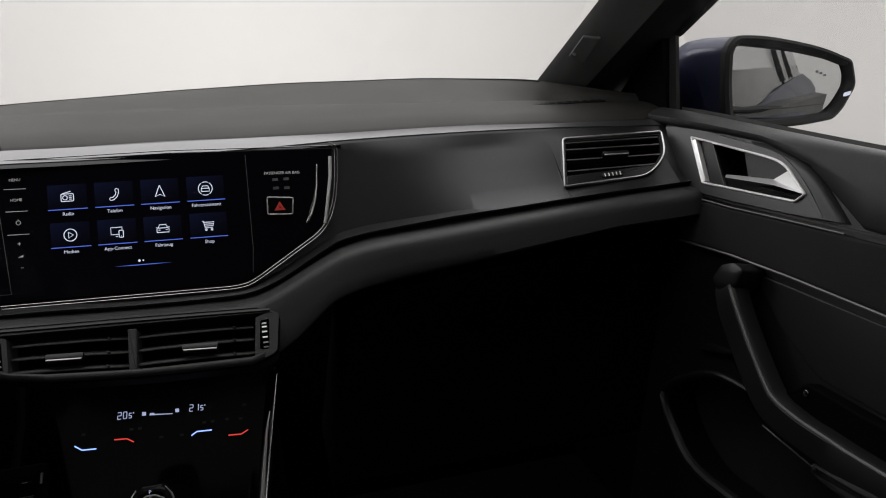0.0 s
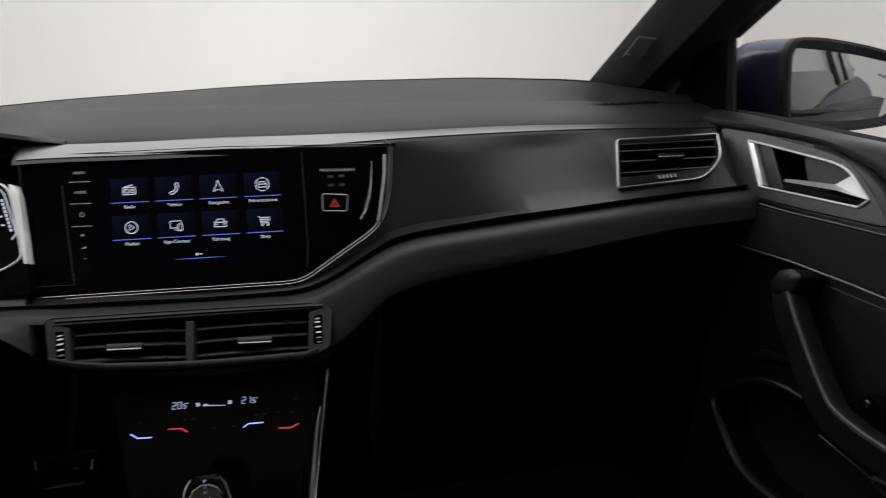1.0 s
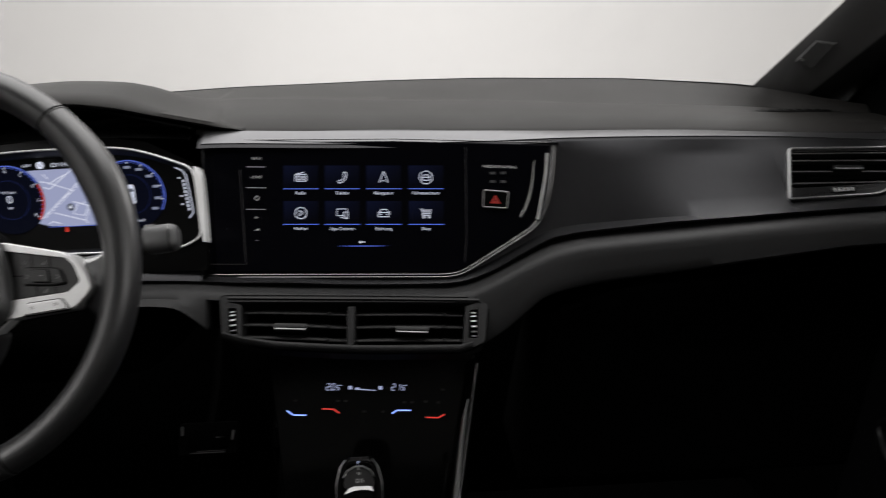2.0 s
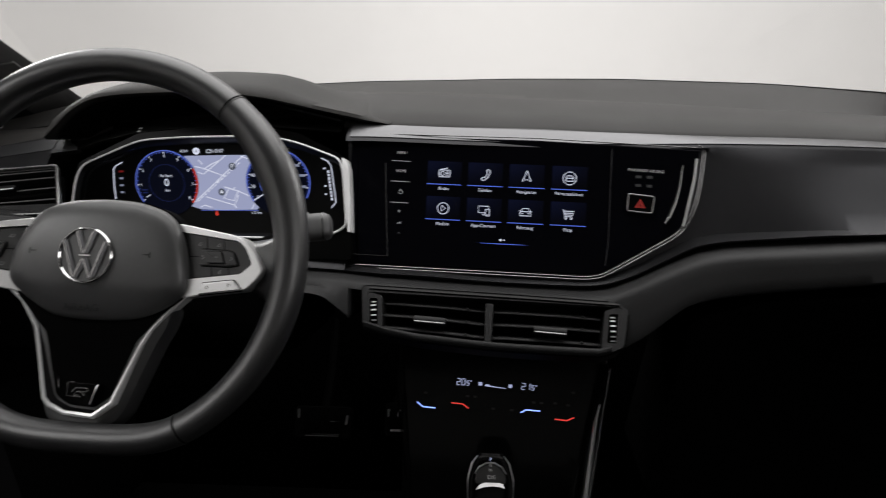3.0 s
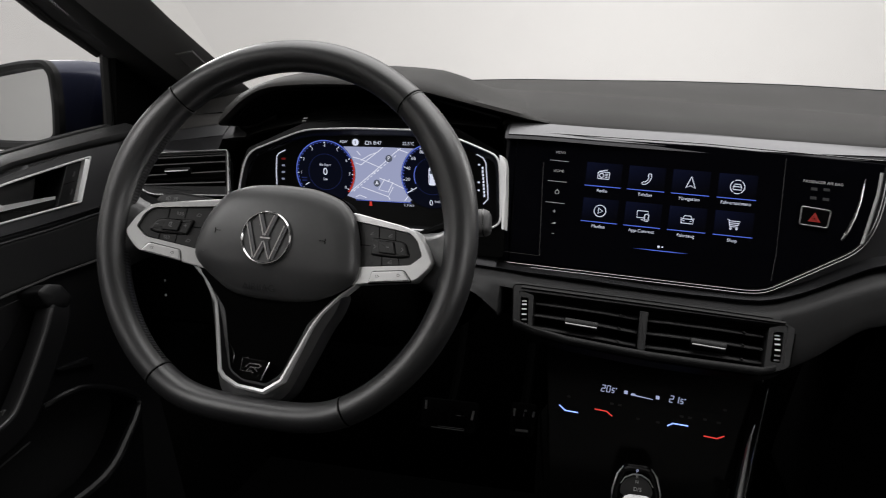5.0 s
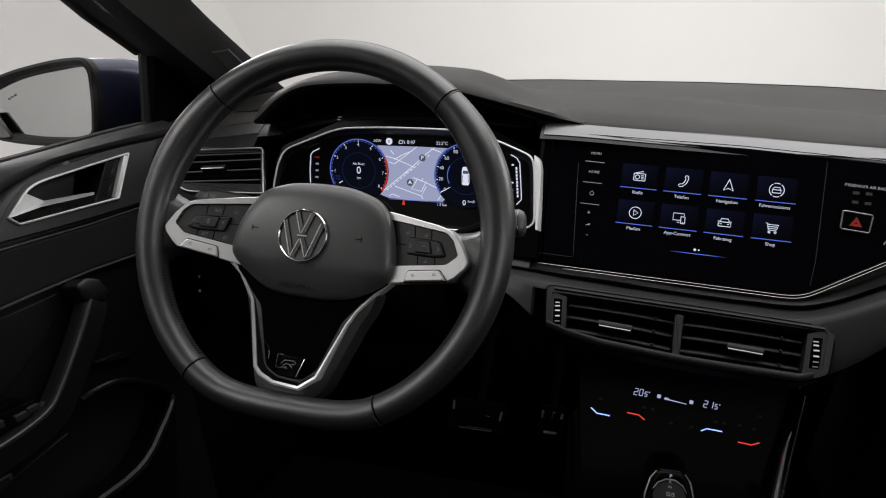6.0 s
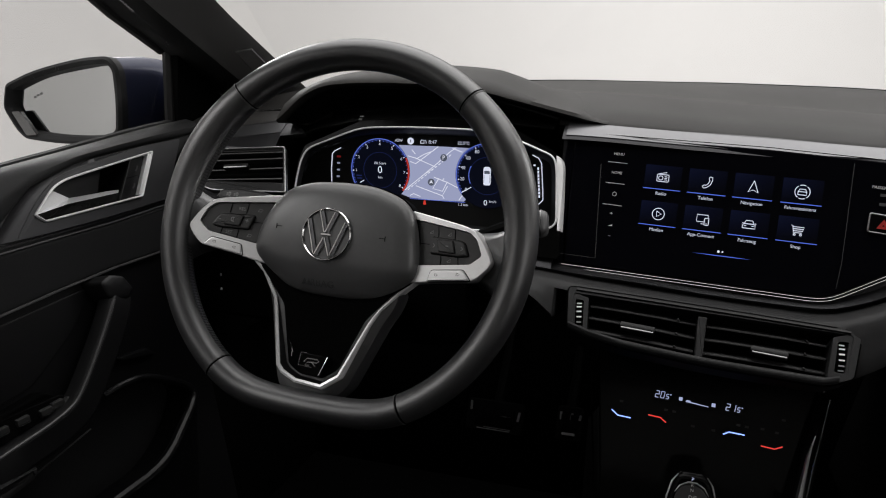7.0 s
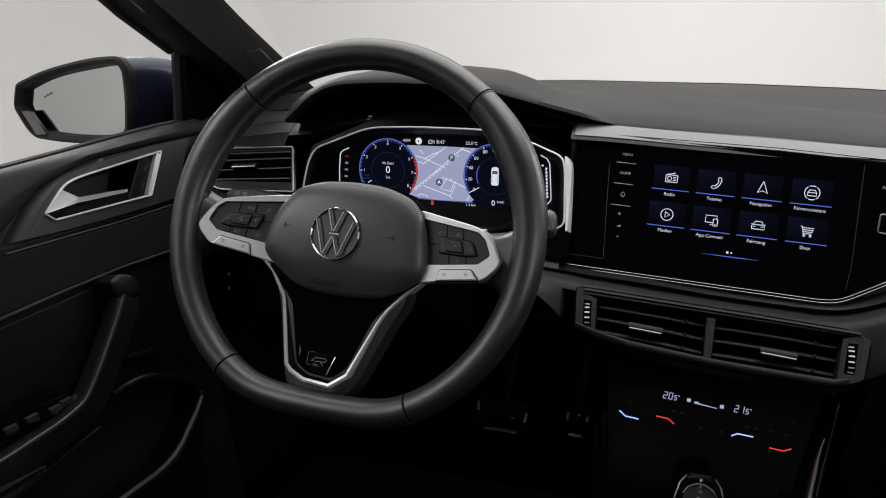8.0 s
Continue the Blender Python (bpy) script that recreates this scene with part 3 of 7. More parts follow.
part("bevel_strip", bevel_strip(-0.156, 0.664, 80), LIT_BEVEL, dashboard, "bevel along the panel's top, its reflection put into a brighter tone")
part("bevel_strip", bevel_strip(-0.664, -0.5335, 14), LIT_BEVEL, dashboard, "bevel along the panel's top, its reflection put into a brighter tone")
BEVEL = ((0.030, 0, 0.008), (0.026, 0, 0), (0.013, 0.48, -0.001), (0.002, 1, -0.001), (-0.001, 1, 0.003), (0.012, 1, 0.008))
# The slant is the edge of the hood's shadow, put into the shape.
part("decor_bevel", loft([[(-0.5335 + k * (0.0031 + 0.0305 * b), TOP_Y(-0.52) + a, GROOVE_Z(-0.5335 + 0.003 * k) + (TOP_Z(-0.5335 + 0.033 * k) - GROOVE_Z(-0.5335 + 0.003 * k)) * b - c) for a, b, c in BEVEL] for k in np.linspace(0, 1, 6)]), LIT_BEVEL, dashboard, "lit end of the bevel, cut along the hood's shadow edge")
# Slim apron that runs on from the bevel under the hood, over the instruments.
# Its dark rubber tone holds the hood's shade on that bevel.
secs = []
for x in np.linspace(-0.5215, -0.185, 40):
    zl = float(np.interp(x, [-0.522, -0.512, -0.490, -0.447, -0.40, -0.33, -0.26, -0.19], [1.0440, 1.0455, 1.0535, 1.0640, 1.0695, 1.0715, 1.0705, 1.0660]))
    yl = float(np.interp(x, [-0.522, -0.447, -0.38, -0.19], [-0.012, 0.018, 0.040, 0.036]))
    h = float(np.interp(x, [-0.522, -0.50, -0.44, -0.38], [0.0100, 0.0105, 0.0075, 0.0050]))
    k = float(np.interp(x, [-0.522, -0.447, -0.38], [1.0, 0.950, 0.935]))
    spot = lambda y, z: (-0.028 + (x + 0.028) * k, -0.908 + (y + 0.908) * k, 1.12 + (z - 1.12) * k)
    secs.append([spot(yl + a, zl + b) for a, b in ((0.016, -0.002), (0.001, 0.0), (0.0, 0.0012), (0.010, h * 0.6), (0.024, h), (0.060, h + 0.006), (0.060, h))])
part("apron", loft(secs), RUBBER, dashboard, "slim apron over the instruments, the hood's shade put into its colour", angle=50)
for k in (0, 1):
    part("apron_mark", block(0.0046, 0.003, 0.0011, pose(-0.4190, -0.0215 + 0.004 * k, 1.0705 + 0.0036 * k, 20, 0, 0), 0.0004), WHITE_PRINT, dashboard, "tiny pale mark over the instruments")
part("decor_panel", decor(-0.668, -0.533, 16), DECOR, dashboard, "satin dark grey decor panel", angle=40)


def lower_band():
    secs = []
    for x in np.unique(np.concatenate([np.linspace(-0.262, 0.668, 140), np.linspace(-0.16, -0.13, 16), np.linspace(0.125, 0.165, 16)])):
        yb, zr, zb, zg = BOTTOM_Y(x), RIDGE_Z(x), BAND_Z(x), GAP_Z(x)
        notch = min(max(min((x + 0.149) / 0.006, (0.1455 - x) / 0.006), 0), 1)
        yf = yb - 0.024 - 0.010 * min(max((0.30 - x) / 0.15, 0), 1)
        yr = yb - 0.018
        pts = [(yb + 0.05, zg - 0.006), (yb + 0.004, zr + 0.0065), (yr + 0.006, zr + 0.004), (yr, zr + 0.001), (yr - 0.003, zr - 0.004)]
        zs = [zr + (zb - zr) * k for k in (0.3, 0.6, 0.9)]
        ys = [yr - 0.003 + (yf - yr + 0.003) * k for k in (0.3, 0.6, 0.9)]
        for y, z in zip(ys, zs):
            pts.append((y + (0.055 if notch else 0) * notch, z))
        pts += [(yf + 0.055 * notch + 0.002, zb + 0.001), (yf + 0.055 * notch + 0.012, zb - 0.003), (yb + 0.09, zb + 0.01), (yb + 0.09, zg - 0.02)]
        secs.append([(x, *p) for p in pts])
    return loft(secs)


part("lower_band", lower_band(), BAND, dashboard, "black grained lower trim band", angle=40)

# Added block that fills the dark gap under the hood.
part("hood_filler", block(0.004, 0.22, 0.040, pose(-0.516, 0.145, 1.052), 0), CARPET, dashboard, "black filler block added under the hood")
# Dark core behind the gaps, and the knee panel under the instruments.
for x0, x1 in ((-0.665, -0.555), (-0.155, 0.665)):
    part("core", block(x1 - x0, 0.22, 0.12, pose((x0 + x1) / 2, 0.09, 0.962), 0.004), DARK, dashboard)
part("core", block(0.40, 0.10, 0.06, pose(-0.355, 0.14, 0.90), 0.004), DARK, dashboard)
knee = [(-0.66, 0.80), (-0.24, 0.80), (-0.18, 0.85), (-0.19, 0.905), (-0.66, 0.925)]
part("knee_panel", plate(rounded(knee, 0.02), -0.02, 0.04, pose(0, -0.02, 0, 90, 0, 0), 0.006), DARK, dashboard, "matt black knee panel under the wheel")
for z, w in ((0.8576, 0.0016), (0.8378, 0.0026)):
    part("knee_mark", block(w, 0.002, 0.0034, pose(-0.6037, -0.0605, z), 0.0004), WHITE_PRINT, dashboard, "tiny pale mark on the knee panel")
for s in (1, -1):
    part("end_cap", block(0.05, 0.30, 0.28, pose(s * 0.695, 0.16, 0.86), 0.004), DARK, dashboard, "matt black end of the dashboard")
# Demister grille let into the pad near the pillars.


def pad_height(x, y):
    y0, z0, z2 = pad_front(x), PAD_Z(x), CREASE_Z(x)
    y2 = max(min(0.13, SCREEN_Y(x) - 0.02), y0 + 0.03)
    k = min(max((y - y0) / (y2 - y0), 0), 1)
    return z0 + (z2 - z0) * k + 0.003 * math.sin(k * math.pi)


for s in (1, -1):
    o, px, py = ((x, y, pad_height(x, y)) for x, y in ((s * 0.580, 0.088), (s * 0.580 + 0.02, 0.088), (s * 0.580, 0.098)))
    ux = (Vector(px) - Vector(o)).normalized()
    uy = (Vector(py) - Vector(o)).normalized()
    uz = ux.cross(uy).normalized()
    uy = uz.cross(ux)
    m = Matrix.Translation(Vector(o) + uz * 0.0005) @ Matrix((ux, uy, uz)).transposed().to_4x4()
    out = rounded([(-0.060, -0.006), (0.060, -0.006), (0.060, 0.006), (-0.060, 0.006)], 0.003)
    grille = part("demister_grille", border(out, 0.0022, -0.004, 0.0016, m), RUBBER, dashboard, "slotted black demister grille")
    part("grille_back", plate(inset(out, 0.002), -0.004, 0.0007, m), DARK, grille)
    for i in range(9):
        part("slat", block(0.0020, 0.009, 0.0025, m @ pose(-0.050 + i * 0.0125, 0, 0.0006), 0), HARD, grille)

# Glove box under the band.
glove_box = thing("glove_box", (0.42, -0.05, 0.66), "closed black glove box lid under the dashboard", "glove box")
# The shade there is put into the lid's near-black colour.
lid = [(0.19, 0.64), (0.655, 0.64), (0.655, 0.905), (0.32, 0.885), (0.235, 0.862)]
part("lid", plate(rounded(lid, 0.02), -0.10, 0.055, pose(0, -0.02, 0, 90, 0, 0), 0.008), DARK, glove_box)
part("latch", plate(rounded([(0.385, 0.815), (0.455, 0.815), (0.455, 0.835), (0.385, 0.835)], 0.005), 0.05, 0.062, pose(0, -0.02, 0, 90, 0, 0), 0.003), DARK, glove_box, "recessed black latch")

# ---- infotainment panel ----
GLASS = rounded([(-0.1745, 0.0620), (0.0342, 0.0605), (0.2123, 0.0535), (0.2078, 0.004), (0.1990, -0.0240), (0.1880, -0.0385), (0.1100, -0.0865), (0.0939, -0.0895), (-0.1690, -0.0868)], [0.003, 0.001, 0.004, 0.02, 0.012, 0.012, 0.012, 0.012, 0.003])
infotainment = thing("infotainment_display", (0.02, -0.05, 0.91), "wide gloss black touch display showing eight menu tiles", "display")
part("glass_panel", plate(GLASS, -0.012, 0.006, GLASS_FACE, 0.0015), SCREEN, infotainment, "gloss black glass")
OUTLINE = rounded([(-0.1745, 0.0620), (0.0342, 0.0605), (0.2123, 0.0535), (0.2078, 0.004), (0.1990, -0.0240), (0.1880, -0.0385), (0.1100, -0.0865), (0.0939, -0.0895), (-0.2300, -0.0860)], [0.003, 0.001, 0.004, 0.02, 0.012, 0.012, 0.012, 0.012, 0.003])
for d, w in ((0.0022, 0.0066), (0.0052, 0.0056)):
    ring = inset(OUTLINE, -d)[10 if d > 0.003 else 3:-4]
    part("edge_trim", tube([GLASS_FACE @ Vector((*p, w - 0.0012)) for p in ring], 0.0006, 8), DIMCHROME, infotainment, "thin smoked chrome edge line")
part("glass_foot", plate([(-0.2300, -0.0860), (-0.1700, -0.0868), (-0.1720, -0.0560), (-0.2300, -0.0700)], -0.012, 0.004, GLASS_FACE, 0.001), SCREEN, infotainment)
part("glass_wing", plate([(-0.1835, -0.0760), (-0.1720, -0.0760), (-0.1735, 0.0575), (-0.1825, 0.0560)], -0.012, 0.0052, GLASS_FACE, 0.001), SCREEN, infotainment)
FACE_W = 0.0062
# Seams of the display module in the glass.
part("seam", strip([(0.1160, 0.052), (0.1156, -0.0521), (0.1132, -0.0785)], 0.0006, FACE_W, FACE_W + 0.0003, GLASS_FACE), FAINT, infotainment)
part("seam", strip([(-0.1405, 0.030), (-0.1395, 0.011), (-0.1338, -0.0775), (-0.199, -0.0765)], 0.0006, FACE_W, FACE_W + 0.0003, GLASS_FACE), SEAM, infotainment)
# A curved chrome blade at the end of the panel.
part("chrome_blade", tube([GLASS_FACE @ Vector((*p, FACE_W + 0.0006)) for p in ((0.1935, 0.036), (0.1925, 0.031), (0.1905, 0.012), (0.1870, -0.004), (0.1815, -0.019), (0.1770, -0.0285), (0.1765, -0.0300))], [0.0004, 0.0009, 0.0014, 0.0019, 0.0022, 0.0018, 0.0008], 10), CHROME, infotainment, "curved chrome blade")
# Broad bright flank along the end of the glass.
edge = [(0.2092, 0.0440), (0.2084, 0.0327), (0.2074, 0.0210), (0.2035, 0.0), (0.1990, -0.0230), (0.1970, -0.0310)]
part("end_flank", loft([[GLASS_FACE @ Vector(p) for p in ((u - 0.0026, v, 0.0060), (u - 0.0004, v - 0.0004, 0.0074), (u + 0.0010, v - 0.0006, 0.0060))] for u, v in edge]), SATIN, infotainment, "bright satin flank of the glass")

COLS, ROWS_V = (-0.0713, -0.0243, 0.0228, 0.0706), (0.0192, -0.0212)
NAMES = (("Radio", "Telefon", "Navigation", "Fahrerassistenz"), ("Medien", "App-Connect", "Fahrzeug", "Shop"))


def icon_strokes(kind):
    """Centre lines of an icon in a box about 14 mm across."""
    c = lambda x, y, r, a=0, b=360, n=20: circle(x, y, r, n, a, b, True)
    if kind == "Radio":
        return [rounded([(-6, -4), (6, -4), (6, 3.5), (-6, 3.5)], 1, 3) + [(-6, -3)], c(-2.2, -0.3, 2.2), [(1.6, 1.4), (4.3, 1.4)], [(1.6, -0.3), (4.3, -0.3)], [(1.6, -2), (4.3, -2)], [(-5, 3.8), (3.5, 6)]]
    if kind == "Telefon":
        return [[(2.6, 6), (4.6, 5.2), (4.8, 2.0), (3.2, -2.4), (-0.4, -5.6), (-3.4, -6.2), (-4.6, -4.4), (-3.0, -3.0), (-1.2, -3.2), (1.0, -1.2), (2.2, 2.0), (1.4, 3.4), (1.4, 5.0), (2.6, 6)]]
    if kind == "Navigation":
        return [[(0, 6.5), (4.8, -5.5), (0, -3), (-4.8, -5.5), (0, 6.5), (0.4, 5.5)]]
    if kind == "Fahrerassistenz":
        return [c(0, 0, 7, 125, 235), c(0, 0, 7, -55, 55), c(0, 0, 7, 65, 115), c(0, 0, 7, 245, 295), [(-4, -3), (-4, 0), (-2.6, 2.8), (2.6, 2.8), (4, 0), (4, -3), (-4, -3)], [(-4, 0.2), (4, 0.2)]]
    if kind == "Medien":
        return [c(0, 0, 6.2, 0, 360, 28), [(-1.8, 3), (3, 0), (-1.8, -3), (-1.8, 3), (-1.4, 2.8)]]
    if kind == "App-Connect":
        return [[(1.5, -2.8), (-6, -2.8), (-6, 4.5), (5, 4.5), (5, 2)], rounded([(1.8, -6), (6, -6), (6, 1.2), (1.8, 1.2)], 0.8, 2) + [(1.8, -5.2)], [(-1.5, -5), (0.6, -5)], [(3.4, -4.6), (4.4, -4.6)]]
    if kind == "Fahrzeug":
        return [[(-6, -4), (-6, -0.5), (-4.6, 0.6), (-3.2, 4), (3.2, 4), (4.6, 0.6), (6, -0.5), (6, -4), (-6, -4)], [(-4.6, 0.6), (4.6, 0.6)], [(-4.6, -1.4), (-2.6, -1.6)], [(4.6, -1.4), (2.6, -1.6)], [(-6.8, 1.2), (-5.4, 1.2)], [(6.8, 1.2), (5.4, 1.2)]]
    return [[(-6.5, 4.5), (-5, 4.5), (-3.6, -2.6), (4, -2.6)], [(-4.8, 3.2), (5.8, 3.2), (4.6, -0.8), (-4, -0.8)], [(-4.4, 1.2), (5.2, 1.2)], c(-2.6, -4.6, 0.9, 0, 360, 10), c(3.2, -4.6, 0.9, 0, 360, 10)]


for r, v in enumerate(ROWS_V):
    for c, u in enumerate(COLS):
        m = GLASS_FACE @ pose(u, v - 0.0135 * u, FACE_W, 0, 0, -0.75)
        tile = part("menu_tile", plate([(-0.0197, -0.0125), (0.0197, -0.0125), (0.0197, 0.0135), (-0.0197, 0.0135)], 0, 0.0002, m), TILE, infotainment, "dark navy menu tile")
        part("underline", strip([(-0.0200, -0.0130), (0.0200, -0.0130)], 0.0008, 0.0002, 0.0004, m), BLUE, tile, "blue underline")
        bm = bmesh.new()
        for line in icon_strokes(NAMES[r][c]):
            strip([(x * 0.00104, y * 0.00104 - 0.0002) for x, y in line], 0.0008, 0.0003, 0.0005, m, bm)
        part("icon", bm, ICON, tile, "white line icon", smooth=False)
        writing(NAMES[r][c], 0.0051 if len(NAMES[r][c]) < 13 else 0.0050, m @ pose(0, -0.0180, 0.0004), TEXTLIT, tile, depth=0.0)
for k, u in enumerate((-0.0042, -0.0002)):
    part("page_dot", plate(circle(u, -0.0542, 0.0014 if k == 0 else 0.0009, 12), FACE_W, FACE_W + 0.0003, GLASS_FACE), ICON, infotainment)
part("page_line", plate([(-0.031, -0.0583), (-0.010, -0.0590), (0.010, -0.0592), (0.029, -0.0590), (0.010, -0.0584), (-0.010, -0.0582)], FACE_W, FACE_W + 0.0003, GLASS_FACE), BLUE, infotainment, "blue page line")
# Touch keys beside the display.
for body, v in (("MENU", 0.0424), ("HOME", 0.0211)):
    writing(body, 0.0042, GLASS_FACE @ pose(-0.1218, v, FACE_W + 0.0002), WHITE_PRINT, infotainment, depth=0.0)
for v in (0.0328, 0.0091, -0.0154):
    part("key_line", strip([(-0.1332, v + 0.0003), (-0.1115, v - 0.0003)], 0.0006, FACE_W, FACE_W + 0.0003, GLASS_FACE), WHITE_PRINT, infotainment)
bm = strip(circle(-0.1215, -0.0030, 0.0022, 14, 110, 430, True), 0.0006, FACE_W, FACE_W + 0.0003, GLASS_FACE)
strip([(-0.1215, -0.0014), (-0.1215, 0.0004)], 0.0006, FACE_W, FACE_W + 0.0003, GLASS_FACE, bm)
part("power_mark", bm, WHITE_PRINT, infotainment)
bm = strip([(-0.1238, -0.0251), (-0.1206, -0.0251)], 0.0006, FACE_W, FACE_W + 0.0003, GLASS_FACE)
strip([(-0.1222, -0.0267), (-0.1222, -0.0235)], 0.0006, FACE_W + 0.0001, FACE_W + 0.0004, GLASS_FACE, bm)
part("plus_mark", bm, WHITE_PRINT, infotainment)
part("volume_wedge", plate([(-0.1245, -0.0395), (-0.1195, -0.0395), (-0.1195, -0.0372)], FACE_W, FACE_W + 0.0003, GLASS_FACE), WHITE_PRINT, infotainment)
part("minus_mark", strip([(-0.1225, -0.0506), (-0.1200, -0.0506)], 0.0006, FACE_W, FACE_W + 0.0003, GLASS_FACE), WHITE_PRINT, infotainment)
writing("PASSENGER AIR BAG", 0.0042, GLASS_FACE @ pose(0.1540, 0.0289, FACE_W + 0.0002, 0, 0, -2.5), WHITE_PRINT, infotainment, depth=0.0)
for u, v in ((0.146, 0.022), (0.158, 0.022), (0.146, 0.0125), (0.158, 0.0120)):
    part("warning_mark", plate([(u - 0.003, v - 0.0015), (u + 0.003, v - 0.0015), (u + 0.003, v + 0.0015), (u - 0.003, v + 0.0015)], FACE_W, FACE_W + 0.0002, GLASS_FACE), FAINT, infotainment)
hazard = part("hazard_switch", plate(rounded([(0.1340, -0.0170), (0.1622, -0.0190), (0.1645, 0.0006), (0.1350, 0.0034)], 0.003), 0.0, 0.0085, GLASS_FACE, 0.001), PIANO, infotainment, "black hazard switch with red triangle")
part("hazard_frame", border(rounded([(0.1340, -0.0170), (0.1622, -0.0190), (0.1645, 0.0006), (0.1350, 0.0034)], 0.003), 0.0014, 0.007, 0.0094, GLASS_FACE, 0.0005), SATIN, hazard, "smoked chrome switch frame")
bm = border([(0.1425, -0.0125), (0.1545, -0.0130), (0.1487, -0.0028)], 0.0015, 0.0085, 0.0088, GLASS_FACE)
border([(0.1455, -0.0110), (0.1517, -0.0112), (0.1487, -0.0062)], 0.0010, 0.0085, 0.0088, GLASS_FACE, bm=bm)
part("hazard_triangle", bm, RED_PRINT, hazard, "red warning triangle")

# ---- instrument cluster ----
cluster = thing("instrument_cluster", (-0.33, 0.03, 0.92), "digital instrument cluster with map and two round dials lit blue", "instrument cluster")
CHROME_LINE = rounded([(-0.2098, -0.040), (-0.2065, 0.0037), (-0.1985, 0.0235), (-0.1205, 0.0570), (-0.0545, 0.0610), (0.0475, 0.0624), (0.0900, 0.0560), (0.1500, 0.0335), (0.1560, 0.0200), (0.1640, -0.0540), (0.1386, -0.0672), (0.1100, -0.0700), (-0.16, -0.0700), (-0.195, -0.060)], [0.02, 0.012, 0.012, 0.02, 0.02, 0.03, 0.03, 0.010, 0.02, 0.010, 0.012, 0.012, 0.02, 0.02])
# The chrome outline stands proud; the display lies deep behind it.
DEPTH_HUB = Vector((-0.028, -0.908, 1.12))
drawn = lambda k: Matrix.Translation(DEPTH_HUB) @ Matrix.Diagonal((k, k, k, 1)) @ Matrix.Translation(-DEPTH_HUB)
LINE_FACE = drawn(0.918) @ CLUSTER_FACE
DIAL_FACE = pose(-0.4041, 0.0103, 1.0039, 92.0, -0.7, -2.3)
backing = [(-0.245, -0.10), (-0.245, 0.051), (-0.187, 0.055), (-0.182, 0.087), (0.08, 0.090), (0.150, 0.090), (0.205, 0.078), (0.205, -0.10)]
part("backing", plate(rounded(backing, 0.001), -0.030, -0.022, CLUSTER_FACE), DARK, cluster, "black backing behind the display")
housing = [(-0.2140, -0.095), (-0.2105, 0.004), (-0.2030, 0.0275), (-0.122, 0.066), (-0.05, 0.0725), (0.05, 0.0735), (0.095, 0.066), (0.1535, 0.0375), (0.1600, 0.0200), (0.1680, -0.0560), (0.1700, -0.095)]
part("housing", pierced(rounded(housing, 0.005), [inset(CHROME_LINE, 0.0008)], -0.015, 0.004, LINE_FACE), PIANO, cluster, "gloss black housing")
part("chrome_line", tube([LINE_FACE @ Vector((*p, 0.0058)) for p in inset(CHROME_LINE, 0.0008)], 0.00125, 8, closed=True), MATTCHROME, cluster, "thin chrome outline")
bm = bmesh.new()
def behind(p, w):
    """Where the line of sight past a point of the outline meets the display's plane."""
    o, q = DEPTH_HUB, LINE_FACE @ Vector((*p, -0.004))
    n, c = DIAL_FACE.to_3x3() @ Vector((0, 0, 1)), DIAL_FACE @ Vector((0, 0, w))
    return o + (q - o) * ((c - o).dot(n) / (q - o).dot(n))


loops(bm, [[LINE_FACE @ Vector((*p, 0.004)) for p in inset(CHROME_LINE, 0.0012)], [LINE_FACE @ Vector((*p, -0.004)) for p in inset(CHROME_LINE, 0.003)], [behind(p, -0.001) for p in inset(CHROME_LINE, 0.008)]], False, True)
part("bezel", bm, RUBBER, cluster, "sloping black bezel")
# Bright flank of the housing beside the display panel.
secs = []
for v in np.linspace(0.0335, -0.0600, 14):
    ui = float(np.interp(v, [-0.060, -0.039, 0.0168, 0.0290, 0.0335], [0.1652, 0.1632, 0.1562, 0.1538, 0.1535]))
    uo = ui + float(np.interp(v, [-0.060, -0.038, -0.017, 0.0186, 0.0285, 0.0335], [0.0028, 0.0040, 0.0056, 0.0076, 0.0070, 0.0020]))
    secs.append([LINE_FACE @ Vector(p) for p in ((ui, v, -0.030), (ui, v, 0.0068), ((ui + uo) / 2, v, 0.0062), (uo, v, 0.0046), (uo + 0.0020, v, -0.0100), (uo + 0.0026, v, -0.030))])
part("chrome_flank", loft(secs), FLANK, cluster, "broad satin chrome flank", angle=50)


